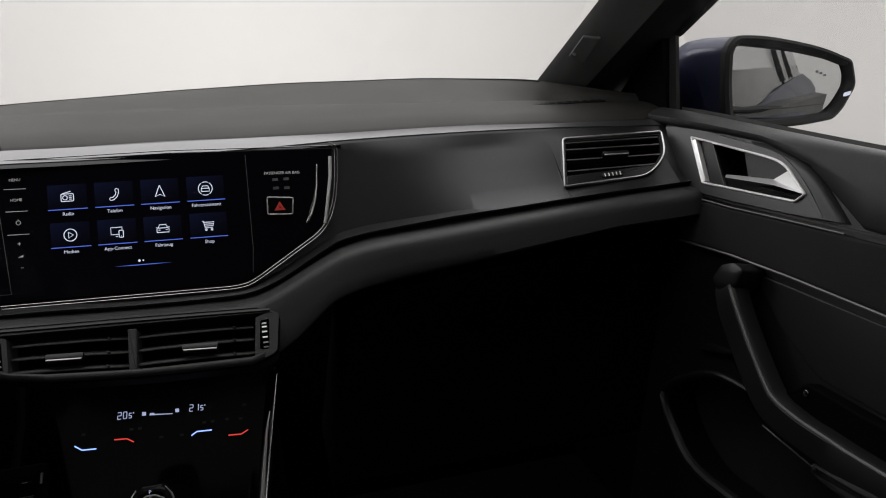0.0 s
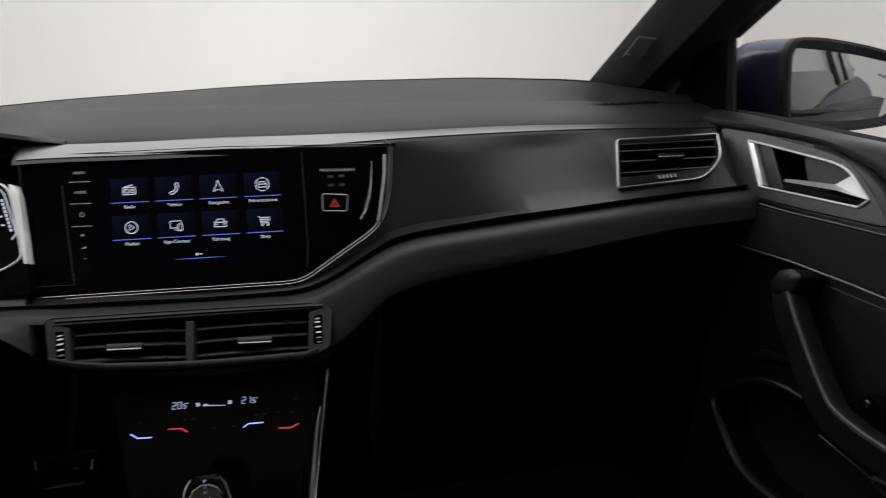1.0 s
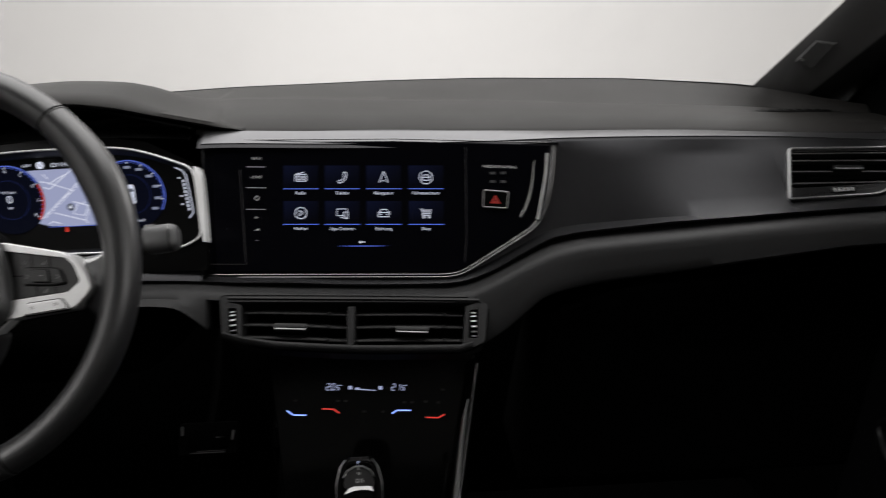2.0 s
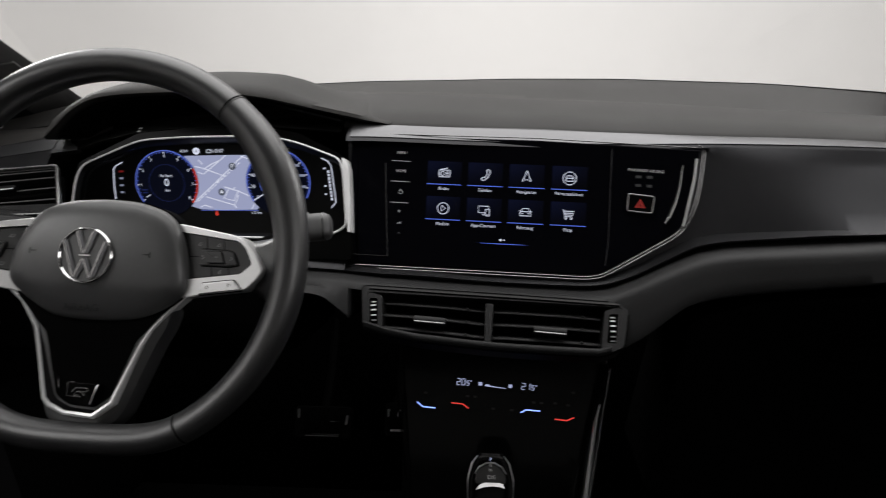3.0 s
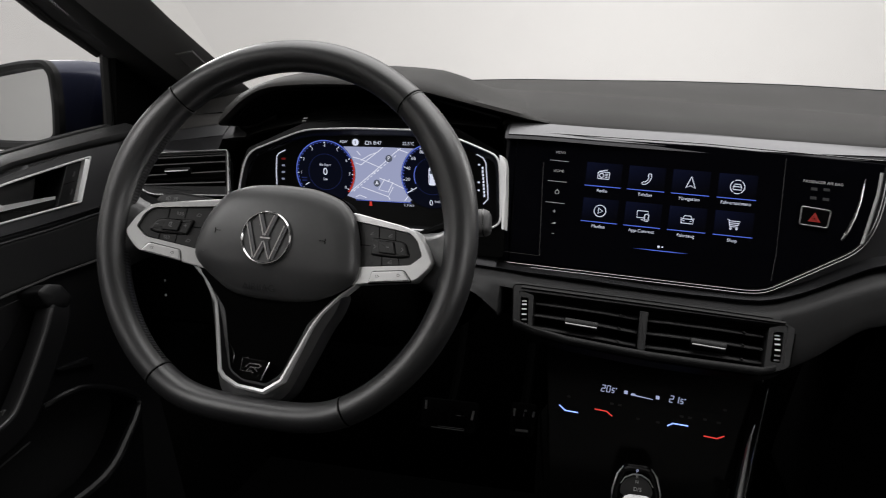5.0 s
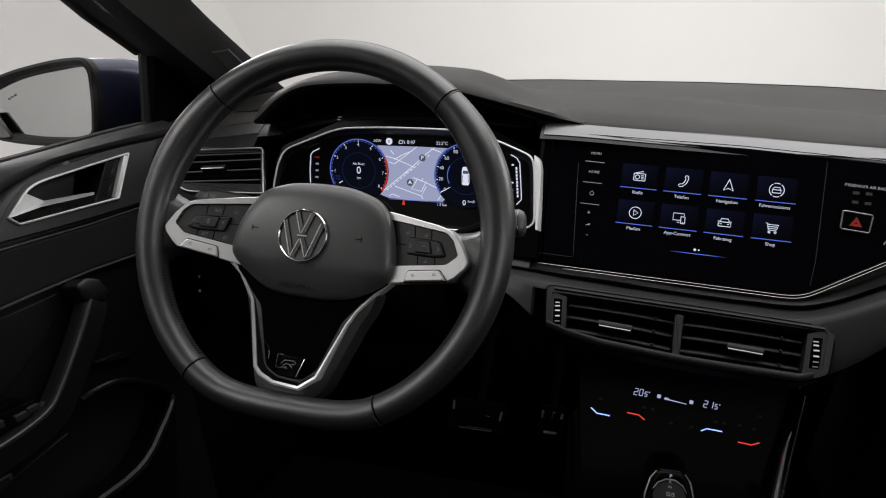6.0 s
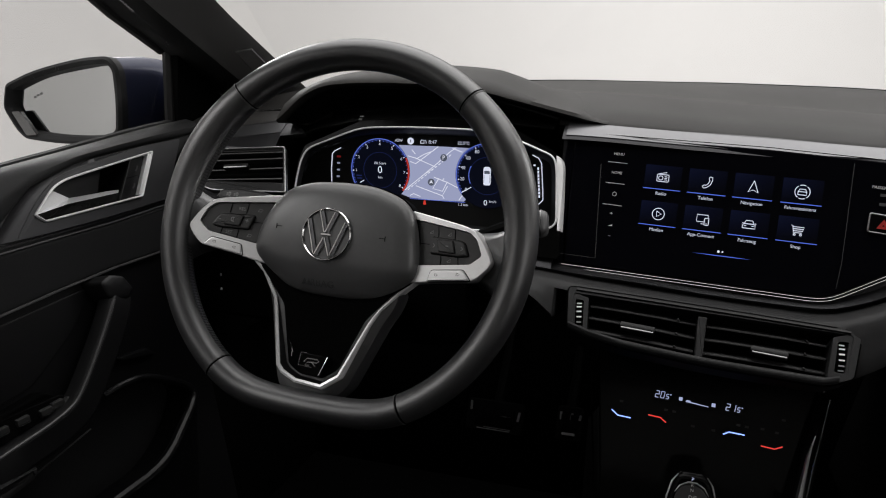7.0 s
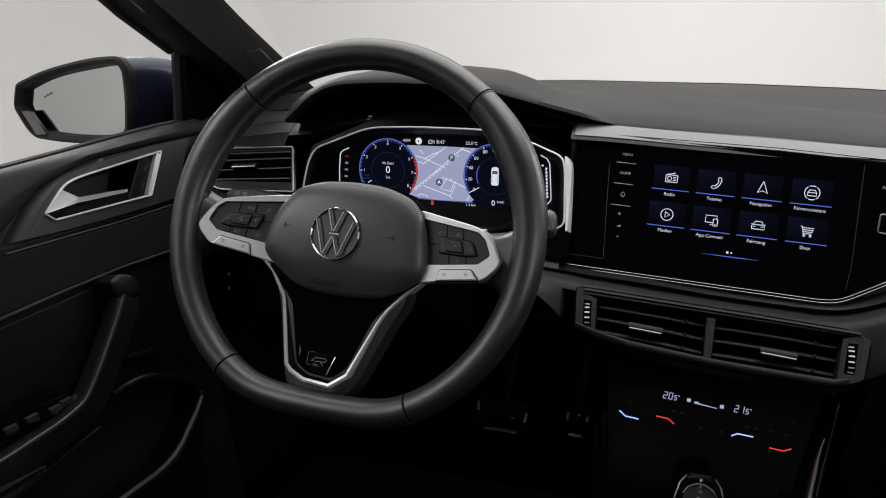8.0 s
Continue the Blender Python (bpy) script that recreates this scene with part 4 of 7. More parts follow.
def dial(cu, r, red):
    m = DIAL_FACE @ pose(cu, 0, 0)
    step = 31 if red else 25
    d = part("dial", plate(circle(0, 0, r, 56), 0, 0.0003, m), NAVY, cluster, "round dark dial with blue rim")
    part("rim_light", strip(circle(0, 0, r - 0.0006, 60, 28 if red else -30, 216, True), 0.0011, 0.0003, 0.0006, m), DIAL, d, "blue rim light")
    part("rim_glow", strip(circle(0, 0, r - 0.0022, 60, 28 if red else -30, 216, True), 0.0022, 0.0003, 0.0005, m), RINGBLUE, d, "dim blue band inside the rim")
    part("inner_ring", strip(circle(0, 0, 0.0236, 48, 0, 360, True), 0.0005, 0.0003, 0.0005, m), RINGBLUE, d)
    for i in range(33 if red else 37):
        a = radians(214 - i * (248 / 32 if red else 250 / 40))
        k0, k1 = (0.895, 0.945) if i % 4 == 0 else (0.915, 0.940)
        part("tick", strip([(math.cos(a) * r * k, math.sin(a) * r * k) for k in (k0, k1)], 0.0010 if i % 4 == 0 else 0.0007, 0.0004, 0.0007, m), ICON if i % 4 == 0 else DIAL, d)
    for i in range(0 if not red else 1, 9 if red else 5):
        a = radians(214 - i * step)
        writing(str(i) if red else str(i * 20), 0.0056 if red else 0.0060, m @ pose(math.cos(a) * r * (0.82 if red else 0.80), math.sin(a) * r * (0.82 if red else 0.80), 0.0006), TEXTLIT, d, depth=0.0)
    for a in (() if red else (90, 65, 40, 15, -10, -34)):
        u, v = math.cos(radians(a)) * r * 0.79, math.sin(radians(a)) * r * 0.79
        part("print_bar", plate([(u - 0.0038, v - 0.0016), (u + 0.0038, v - 0.0016), (u + 0.0038, v + 0.0016), (u - 0.0038, v + 0.0016)], 0.0004, 0.0006, m), PALEBAR, d)
    if red:
        part("red_zone", strip(circle(0, 0, r - 0.0008, 24, -38, 26, True), 0.0014, 0.0004, 0.0008, m), REDMARK, d, "red end of the scale")
        part("red_glow", strip(circle(0, 0, r - 0.0022, 24, -38, 22, True), 0.0018, 0.0003, 0.0005, m), REDGLOW, d, "dim red band inside the rim")
    return d, m


# The map fills the middle, cut round by the dials.
map_out = [(0.0268, 0.0342), (0.0888, 0.0347), (0.1234, 0.0342)] + circle(0.1465, 0, 0.0419, 14, 126, 229, True) + [(0.1165, -0.0345), (0.0703, -0.0351), (0.0426, -0.0340), (0.0300, -0.0300)] + circle(0, 0, 0.0424, 14, -42, 50, True)
map_part = part("map", plate(map_out, 0.0, 0.0003, DIAL_FACE), MAP, cluster, "lilac grey street map")
bm = bmesh.new()
for line in ([(0.0394, 0.0208), (0.0504, 0.0184), (0.0777, 0.0082), (0.0646, -0.0006)], [(0.0426, 0.0136), (0.0504, 0.0111), (0.0713, 0.0267)], [(0.0504, 0.0170), (0.0628, 0.0241), (0.0736, 0.0283), (0.0812, 0.0346)], [(0.0350, -0.0245), (0.0583, -0.0054), (0.0814, 0.0142), (0.0965, 0.0279), (0.1050, 0.0340)], [(0.0755, -0.0051), (0.0933, -0.0107), (0.1080, -0.0170)], [(0.0824, -0.0062), (0.0741, -0.0200), (0.0873, -0.0228), (0.0940, -0.0099)], [(0.0871, -0.0096), (0.0894, -0.0058)], [(0.0505, -0.0177), (0.0873, -0.0287), (0.0941, -0.0158)], [(0.0873, -0.0287), (0.0897, -0.0323)], [(0.0426, -0.0310), (0.0474, -0.0284), (0.0569, -0.0315)], [(0.1002, 0.0331), (0.1138, 0.0287)], [(0.1097, -0.0331), (0.1141, -0.0270)], [(0.0450, 0.0290), (0.0500, 0.0235)]):
    strip(line, 0.0010, 0.0004, 0.0006, DIAL_FACE, bm)
part("streets", bm, ROADS, map_part, "pale street lines", smooth=False)
bm = bmesh.new()
for i in range(13):
    k = i / 13
    strip([(0.0394 + 0.0609 * q, -0.0237 + 0.0500 * q) for q in (k, k + 0.048)], 0.0010, 0.0004, 0.0006, DIAL_FACE, bm)
part("route_dashes", bm, ROADS, map_part, smooth=False)
for u, v in ((0.0888, 0.0206), (0.0720, -0.0118)):
    part("map_pin", plate(circle(u, v, 0.0046, 24), 0.0006, 0.0008, DIAL_FACE), PIN, map_part, "round grey map marker")
writing("P", 0.0075, DIAL_FACE @ pose(0.0888, 0.0206, 0.0009), ROADS, map_part, depth=0.0)
part("arrow", plate([(0.0694, -0.0136), (0.0720, -0.0126), (0.0746, -0.0136), (0.0720, -0.0086)], 0.0008, 0.0010, DIAL_FACE), ROADS, map_part)
d1, m1 = dial(0.0, 0.0418, True)
writing("0", 0.0135, m1 @ pose(0, 0.0002, 0.0005), ICON, d1, depth=0.0)
writing("Ab Start", 0.0050, m1 @ pose(0, 0.0092, 0.0005), TEXTLIT, d1, depth=0.0)
writing("km", 0.0050, m1 @ pose(0, -0.0095, 0.0005), TEXTLIT, d1, depth=0.0)
for k in (0, 1):
    part("print_bar", plate([(-0.0345 + 0.001 * k, -0.0078 - 0.0036 * k), (-0.0265, -0.0078 - 0.0036 * k), (-0.0265, -0.0094 - 0.0036 * k), (-0.0345 + 0.001 * k, -0.0094 - 0.0036 * k)], 0.0004, 0.0006, m1), RINGBLUE, d1)
part("needle", strip([(-0.0290, -0.0180), (-0.0235, -0.0148)], 0.0010, 0.0005, 0.0008, m1), ICON, d1)
d2, m2 = dial(0.1465, 0.0413, False)
car = [(-0.0042, -0.0115), (0.0042, -0.0115), (0.0050, -0.0085), (0.0048, 0.0085), (0.0036, 0.0118), (-0.0036, 0.0118), (-0.0048, 0.0085), (-0.0050, -0.0085)]
part("car_sign", plate(rounded(car, 0.002), 0.0004, 0.0006, m2), ICON, d2, "small white car seen from above")
part("car_window", plate(rounded([(-0.0038, 0.0030), (0.0038, 0.0030), (0.0034, 0.0070), (-0.0034, 0.0070)], 0.001), 0.0006, 0.0008, m2), PIN, d2)
for s in (-1, 1):
    part("car_flank", strip([(s * 0.0040, -0.0085), (s * 0.0038, 0.0015)], 0.0006, 0.0006, 0.0008, m2), PIN, d2)
part("needle", strip([(-0.0332, -0.0226), (-0.0205, -0.0152)], 0.0010, 0.0005, 0.0008, m2), ICON, d2)
part("inner_arc", strip(circle(0, 0, 0.0240, 20, 150, 205, True), 0.0009, 0.0005, 0.0007, m2), DIAL, d2)
writing("0", 0.0100, m2 @ pose(-0.0014, -0.0343, 0.0005), ICON, d2, depth=0.0)
writing("km/h", 0.0048, m2 @ pose(0.0082, -0.0322, 0.0005), TEXTLIT, d2, depth=0.0)
for body, u, v, size in (("8:47", 0.0735, 0.0398, 0.0066), ("22.5°C", 0.1150, 0.0400, 0.0056), ("ASW", 0.0270, 0.0401, 0.0050), ("1.3 km", 0.1151, -0.0387, 0.0050)):
    writing(body, size, DIAL_FACE @ pose(u, v, 0.0004), TEXTLIT, cluster, depth=0.0)
part("round_sign", plate(circle(0.0433, 0.0400, 0.0044, 24), 0.0, 0.0004, DIAL_FACE), ICON, cluster, "round white traffic sign")
part("sign_mark", plate([(0.0427, 0.0382), (0.0439, 0.0382), (0.0439, 0.0418), (0.0427, 0.0418)], 0.0004, 0.0006, DIAL_FACE), PIN, cluster)
bm = strip([(0.0570, 0.0378), (0.0570, 0.0398), (0.0580, 0.0418), (0.0608, 0.0418), (0.0618, 0.0398), (0.0618, 0.0378), (0.0570, 0.0378)], 0.0008, 0.0, 0.0004, DIAL_FACE)
strip([(0.0622, 0.0412), (0.0640, 0.0412), (0.0646, 0.0396), (0.0646, 0.0378)], 0.0008, 0.0, 0.0004, DIAL_FACE, bm)
part("car_mark", bm, TEXTLIT, cluster, smooth=False)
part("belt_warning", plate([(0.0605, -0.0420), (0.0648, -0.0420), (0.0638, -0.0360), (0.0618, -0.0360)], 0.0, 0.0004, DIAL_FACE), REDMARK, cluster, "small red belt warning")
part("status_line", strip([(0.0420, -0.0352), (0.1180, -0.0356)], 0.0006, 0.0, 0.0003, DIAL_FACE), DIAL, cluster)
# Side gauges in slim lit outline.
for s, pts in ((-1, [(-0.0565, 0.0270), (-0.0660, 0.0225), (-0.0695, 0.0185), (-0.0715, -0.0029), (-0.0715, -0.0300), (-0.0640, -0.0380)]), (1, [(0.2038, 0.0295), (0.2116, 0.0258), (0.2154, 0.0197), (0.2183, -0.0151), (0.2188, -0.0256), (0.2127, -0.0325)])):
    g = part("side_gauge", strip(pts, 0.0012, 0.0, 0.0005, DIAL_FACE), TEXTLIT, cluster, "slim lit side gauge")
    for i in range(9 if s > 0 else 3):
        if s > 0:
            u, v = 0.2114 + 0.0030 * i / 9, 0.0130 - i * 0.0043
            part("gauge_bar", plate([(u - 0.0010, v - 0.0016), (u + 0.0010, v - 0.0016), (u + 0.0010, v + 0.0016), (u - 0.0010, v + 0.0016)], 0.0, 0.0004, DIAL_FACE), ICON, g)
        else:
            u, v = -0.0605 - 0.0006 * i, 0.0065 - i * 0.0090
            part("gauge_bar", plate([(u - 0.0022, v - 0.0012), (u + 0.0022, v - 0.0012), (u + 0.0022, v + 0.0012), (u - 0.0022, v + 0.0012)], 0.0, 0.0004, DIAL_FACE), PALEBAR, g)
    if s > 0:
        for v in (0.0170, -0.0050, -0.0150):
            part("gauge_mark", plate([(0.2055, v - 0.0010), (0.2080, v - 0.0010), (0.2080, v + 0.0010), (0.2055, v + 0.0010)], 0.0, 0.0004, DIAL_FACE), TEXTLIT, g)
part("fuel_warning", plate([(-0.0630, 0.0140), (-0.0570, 0.0140), (-0.0570, 0.0165), (-0.0630, 0.0165)], 0.0, 0.0004, DIAL_FACE), REDGLOW, cluster)

# ---- steering wheel ----
wheel = thing("steering_wheel", (-0.327, -0.30, 0.82), "black leather steering wheel with flattened base and silver spokes", "steering wheel")
RC_U, RC_V, RC = 0.0075, 0.0025, 0.1633


def rim_point(a):
    """Centre line of the rim at angle a; the base is flattened."""
    u, v = RC * math.cos(a), RC * math.sin(a)
    floor_v = -0.1545
    k = 0.006
    v = floor_v + k * math.log1p(math.exp((v - floor_v) / k)) if v < -0.05 else v
    return RC_U + u, RC_V + v


N_RIM = 200


def rim_ring(a, grow=0.0, n=24):
    """The section of the rim at angle a: thicker at the grips."""
    u, v = rim_point(a)
    u2, v2 = rim_point(a + 0.01)
    t = Vector((u2 - u, v2 - v)).normalized()
    nrm = Vector((t.y, -t.x))
    deg = math.degrees(a) % 360
    grip = math.exp(-((deg - 28) / 15) ** 2) + math.exp(-((deg - 153) / 17) ** 2)
    low = min(max((-v - 0.02) / 0.10, 0), 1)
    rr, rw = 0.0139 + 0.0024 * grip - 0.0012 * low + grow, 0.0160 + 0.0010 * grip - 0.0010 * low + grow
    return [WHEEL_FACE @ Vector((u + nrm.x * math.cos(b) * rr, v + nrm.y * math.cos(b) * rr, math.sin(b) * rw)) for b in (2 * math.pi * j / n for j in range(n))]


SEAMS = [radians(d) for d in (50.6, 134.2, 234.6, 300.4)]
bm = bmesh.new()
vs = loops(bm, [rim_ring(2 * math.pi * i / N_RIM) for i in range(N_RIM)], False, False)
for i in range(24):
    bm.faces.new((vs[-1][i - 1], vs[-1][i], vs[0][i], vs[0][i - 1]))
rim = part("rim", bm, LEATHER, wheel, "black nappa leather rim", angle=80)
for a in SEAMS:
    bm = bmesh.new()
    loops(bm, [rim_ring(a - 0.0045, -0.0004), rim_ring(a - 0.0040, 0.0003), rim_ring(a + 0.0040, 0.0003), rim_ring(a + 0.0045, -0.0004)])
    part("seam", bm, DARK, rim, "pressed leather seam")
    # The ridge's highlight is put into its paler colour.
    bm = bmesh.new()
    b = a + (0.0095 if math.sin(a) > 0 and math.cos(a) < 0 else -0.0095)
    loops(bm, [rim_ring(b - 0.0050, -0.0004), rim_ring(b - 0.0025, 0.0006), rim_ring(b + 0.0025, 0.0006), rim_ring(b + 0.0050, -0.0004)])
    part("seam_edge", bm, SEAM, rim, "raised leather seam edge, its highlight put into the colour")
# Cross stitching along the inside of the rim.
for lo, hi in ((146, 233), (302, 392)):
    bm = bmesh.new()
    for i in range(int((hi - lo) / 1.1)):
        a = radians(lo + i * 1.1)
        ra, rb = rim_ring(a, 0.0003, 24), rim_ring(a + 0.010, 0.0003, 24)
        tube([ra[11], rb[13]], 0.00042, 4, bm=bm)
        tube([ra[13], rb[11]], 0.00030, 4, bm=bm)
    part("stitching", bm, THREAD, rim, "grey cross stitching")
# Airbag cover.
HUB = [(0.0072 + s * u, v) for s, u, v in ((-1, 0.0780, -0.0190), (-1, 0.0720, -0.0290), (-1, 0.0590, -0.0390), (-1, 0.0400, -0.0520), (-1, 0.018, -0.0548), (1, 0.018, -0.0548), (1, 0.0420, -0.0510), (1, 0.0600, -0.0415), (1, 0.0745, -0.0310), (1, 0.0780, -0.0190), (1, 0.0745, 0.0060), (1, 0.0680, 0.0260), (1, 0.0560, 0.0390), (1, 0.030, 0.0470), (1, 0.0, 0.0482), (-1, 0.030, 0.0460), (-1, 0.052, 0.0385), (-1, 0.0635, 0.0240), (-1, 0.0735, 0.0040))]
HUB = rounded(HUB, 0.010, 4)
HUB_C = 0.0072
cover_rings = []
swell = lambda u, v, w: WHEEL_FACE @ Vector((u, v, w - 2.4 * v * v - 0.5 * (u - HUB_C) ** 2 - 0.16 * max(-v - 0.026, 0)))
for d, w in ((0.0, -0.020), (0.0, 0.0045), (0.0010, 0.0075), (0.0032, 0.0102), (0.0070, 0.0120), (0.0130, 0.0132)):
    cover_rings.append([swell(*p, w) for p in (inset(HUB, d) if d else HUB)])
for k in (0.9, 0.8, 0.7, 0.6, 0.5, 0.4, 0.2, 0.04):
    cover_rings.append([swell(HUB_C + (p[0] - HUB_C) * k, p[1] * k, 0.0140 - 0.0006 * k) for p in inset(HUB, 0.0130)])
bm = bmesh.new()
loops(bm, cover_rings)
part("airbag_cover", bm, COVER, wheel, "satin black airbag cover")
part("cover_gap", plate(inset(HUB, -0.0012), -0.022, -0.004, WHEEL_FACE), DARK, wheel)
EM = WHEEL_FACE @ pose(0.0031, -0.0012, 0.0143) @ Matrix.Diagonal((0.905, 0.905, 1, 1))
badge = part("badge", plate(circle(0, 0, 0.0255, 40), -0.004, 0.0004, EM, 0.0003), COVER, wheel, "round black and chrome badge")
part("badge_ring", border(circle(0, 0, 0.0256, 56), 0.0021, 0.0, 0.0026, EM, 0.0009), CHROME, badge, "chrome ring")
# Each bar is dark, with its chrome glint put on one side as a strip.
for u0, v0, u1, v1 in ((-0.0078, 0.0218, -0.0006, 0.0020), (0.0078, 0.0218, 0.0006, 0.0020), (-0.0195, 0.0130, -0.0085, -0.0195), (0.0195, 0.0130, 0.0085, -0.0195), (-0.0075, -0.0205, -0.0006, -0.0035), (0.0075, -0.0205, 0.0006, -0.0035)):
    part("badge_bar", strip([(u0, v0), (u1, v1)], 0.0042, 0.0002, 0.0020, EM), BLACKCHROME, badge, "dark chrome bar")
    part("badge_edge", strip([(u0 - 0.0016, v0), (u1 - 0.0016, v1)], 0.0011, 0.0002, 0.0026, EM), CHROME, badge, "bright chrome edge")
part("badge_edge", strip([(-0.0052, -0.0002), (0.0052, -0.0002)], 0.0014, 0.0002, 0.0024, EM), CHROME, badge, "bright chrome edge")


def pressed(u, v):
    """A frame lying on the airbag cover at u, v."""
    at = lambda p, q: swell(p, q, 0.0137 if q > -0.03 else 0.0131)
    o = at(u, v)
    ux, uy = (at(u + 0.002, v) - o).normalized(), (at(u, v + 0.002) - o).normalized()
    uz = ux.cross(uy).normalized()
    return Matrix.Translation(o) @ Matrix((ux, uz.cross(ux), uz)).transposed().to_4x4()


# Pressed marks in the same skin, their shading put into a darker colour.
writing("AIRBAG", 0.0090, pressed(-0.0021, -0.0440) @ pose(0, 0, -0.0002), FAINT, wheel, label="pressed lettering, its shading put into a darker colour", depth=0.0003)
for u, s in ((-0.0445, -1), (0.0535, 1)):
    m = pressed(u, 0.001)
    bm = strip([(-0.0030 * s, 0.0004), (0.0022 * s, 0.0004)], 0.0006, -0.0002, 0.0002, m)
    strip([(0.0026 * s, -0.0020), (0.0026 * s, 0.0026)], 0.0006, -0.0002, 0.0002, m, bm)
    part("horn_mark", bm, DARK, wheel, "small pressed horn mark", smooth=False)


def spoke(s):
    """One side spoke: silver blade, button field and keys."""
    mm = WHEEL_FACE @ Matrix.Translation((0.0060, 0, 0)) @ Matrix.Diagonal((s, 1, 1, 1)) @ pose(0, 0, -0.0180, 0, -9, 0)
    outer = [(0.050, 0.0322), (0.0699, 0.0300), (0.1170, 0.0218), (0.1275, 0.0187), (0.1385, 0.0075), (0.1464, -0.0066), (0.1440, -0.0122), (0.1352, -0.0214), (0.1295, -0.0244), (0.0912, -0.0296), (0.070, -0.0330), (0.050, -0.034)]
    inner = [(0.058, 0.0250), (0.1235, 0.0166), (0.1310, 0.0105), (0.1370, -0.0023), (0.1272, -0.0106), (0.0824, -0.0160), (0.058, -0.0190)]
    out, inn = rounded(outer, [0.001, 0.01, 0.004, 0.005, 0.008, 0.003, 0.003, 0.004, 0.002, 0.002, 0.004, 0.001]), rounded(inner, 0.0025)
    bm = pierced(out, [inn], -0.012, 0.0028, mm)
    blade = part("silver_spoke", bm, SPOKE, wheel, "satin silver spoke frame")
    # A broad chamfer round the front of the frame.
    bm = bmesh.new()
    rings = [(out, 0.0027), (inset(out, 0.0008), 0.0040), (inset(inn, -0.0008), 0.0040), (inn, 0.0027)]
    a = [[bm.verts.new(mm @ Vector((*p, w))) for p in ring] for ring, w in (rings[0], rings[1])]
    for i in range(len(out)):
        bm.faces.new((a[0][i - 1], a[0][i], a[1][i], a[1][i - 1]))
    part("spoke_chamfer", bm, SPOKE, blade)
    part("spoke_face", pierced(inset(out, 0.0008), [inn], 0.0026, 0.0040, mm), SPOKE, blade)
    part("spoke_back", plate(inset(out, 0.0008), -0.028, -0.011, mm), DARK, wheel)
    field = part("button_field", plate(inset(inn, 0.0005), -0.010, 0.0018, mm, 0.0006), BUTTON, wheel, "soft black button field")
    # A sunk groove round the pod, the pod, and the raised middle key.
    pod = rounded([(0.0892, -0.0046), (0.1150, -0.0051), (0.1245, -0.0035), (0.1198, 0.0066), (0.1160, 0.0082), (0.0890, 0.0095)] if s > 0 else [(0.0895, -0.0044), (0.1170, -0.0055), (0.1245, -0.0040), (0.1190, 0.0056), (0.1140, 0.0070), (0.0850, 0.0088)], 0.0016)
    part("pod_gap", plate(inset(pod, -0.0007), 0.0012, 0.0021, mm), DARK, field)
    key_pod = part("key_pod", plate(pod, 0.0015, 0.0046, mm, 0.0012), BUTTON, field)
    mid = rounded([(0.0979, -0.0024), (0.1129, -0.0026), (0.1098, 0.0072), (0.0953, 0.0072)], 0.001)
    part("key_gap", plate(inset(mid, -0.0006), 0.0040, 0.0048, mm), DARK, field)
    part("middle_key", plate(mid, 0.004, 0.0064, mm, 0.0006), BUTTON, field)
    for line in ([(0.1088, 0.0180), (0.1100, 0.0088)], [(0.0930, 0.0200), (0.0944, 0.0100)], [(0.0870, 0.0029), (0.0720, 0.0031)], [(0.1147, -0.0056), (0.1160, -0.0117)], [(0.0990, -0.0056), (0.1000, -0.0136)]):
        part("key_gap", strip(line, 0.0007, 0.0010, 0.0021, mm), DARK, field)
    flat = Matrix.Diagonal((s, 1, 1, 1))
    if s < 0:
        for body, u, v in (("RES", 0.0989, 0.0135), ("SET", 0.1081, -0.0092)):
            writing(body, 0.0042, mm @ pose(u, v, 0.0020) @ flat, PRINT, field, depth=0.0)
        bm = strip([(0.0930, 0.0030), (0.0900, 0.0030)], 0.0005, 0.0046, 0.0048, mm)
        strip([(0.0915, 0.0015), (0.0915, 0.0045)], 0.0005, 0.0047, 0.0049, mm, bm)
        strip([(0.1195, 0.0018), (0.1165, 0.0018)], 0.0005, 0.0046, 0.0048, mm, bm)
        part("key_mark", bm, PRINT, field, smooth=False)
        bm = strip(circle(0.1041, 0.0026, 0.0020, 10, -120, 120, True), 0.0006, 0.0064, 0.0066, mm)
        strip([(0.1041, 0.0008), (0.1041, 0.0045)], 0.0006, 0.0065, 0.0067, mm, bm)
        part("key_mark", bm, PRINT, field, smooth=False)
        for u, v in ((0.0815, 0.0142), (0.0882, -0.0100)):
            bm = strip([(u + 0.0022, v - 0.0010), (u - 0.0010, v - 0.0012), (u - 0.0022, v + 0.0008), (u + 0.0006, v + 0.0014), (u + 0.0022, v - 0.0010)], 0.0005, 0.0018, 0.0020, mm)
            part("key_mark", bm, PRINT, field, smooth=False)
    else:
        bm = bmesh.new()
        for u, v, w in ((0.0873, 0.0138, 0.0018), (0.1045, 0.0132, 0.0018), (0.1070, -0.0090, 0.0018)):
            strip([(u - 0.0016, v - 0.0012), (u + 0.0014, v + 0.0014), (u + 0.0014, v - 0.0012), (u - 0.0012, v - 0.0014)], 0.0005, w, w + 0.0002, mm, bm)
        for u, v in ((0.0925, 0.0022), (0.1185, 0.0016)):
            strip([(u - 0.0010, v - 0.0016), (u + 0.0008, v), (u - 0.0010, v + 0.0016)], 0.0006, 0.0046, 0.0048, mm, bm)
        strip([(0.1040, 0.0026), (0.1066, 0.0026)], 0.0008, 0.0064, 0.0066, mm, bm)
        part("key_mark", bm, PRINT, field, smooth=False)
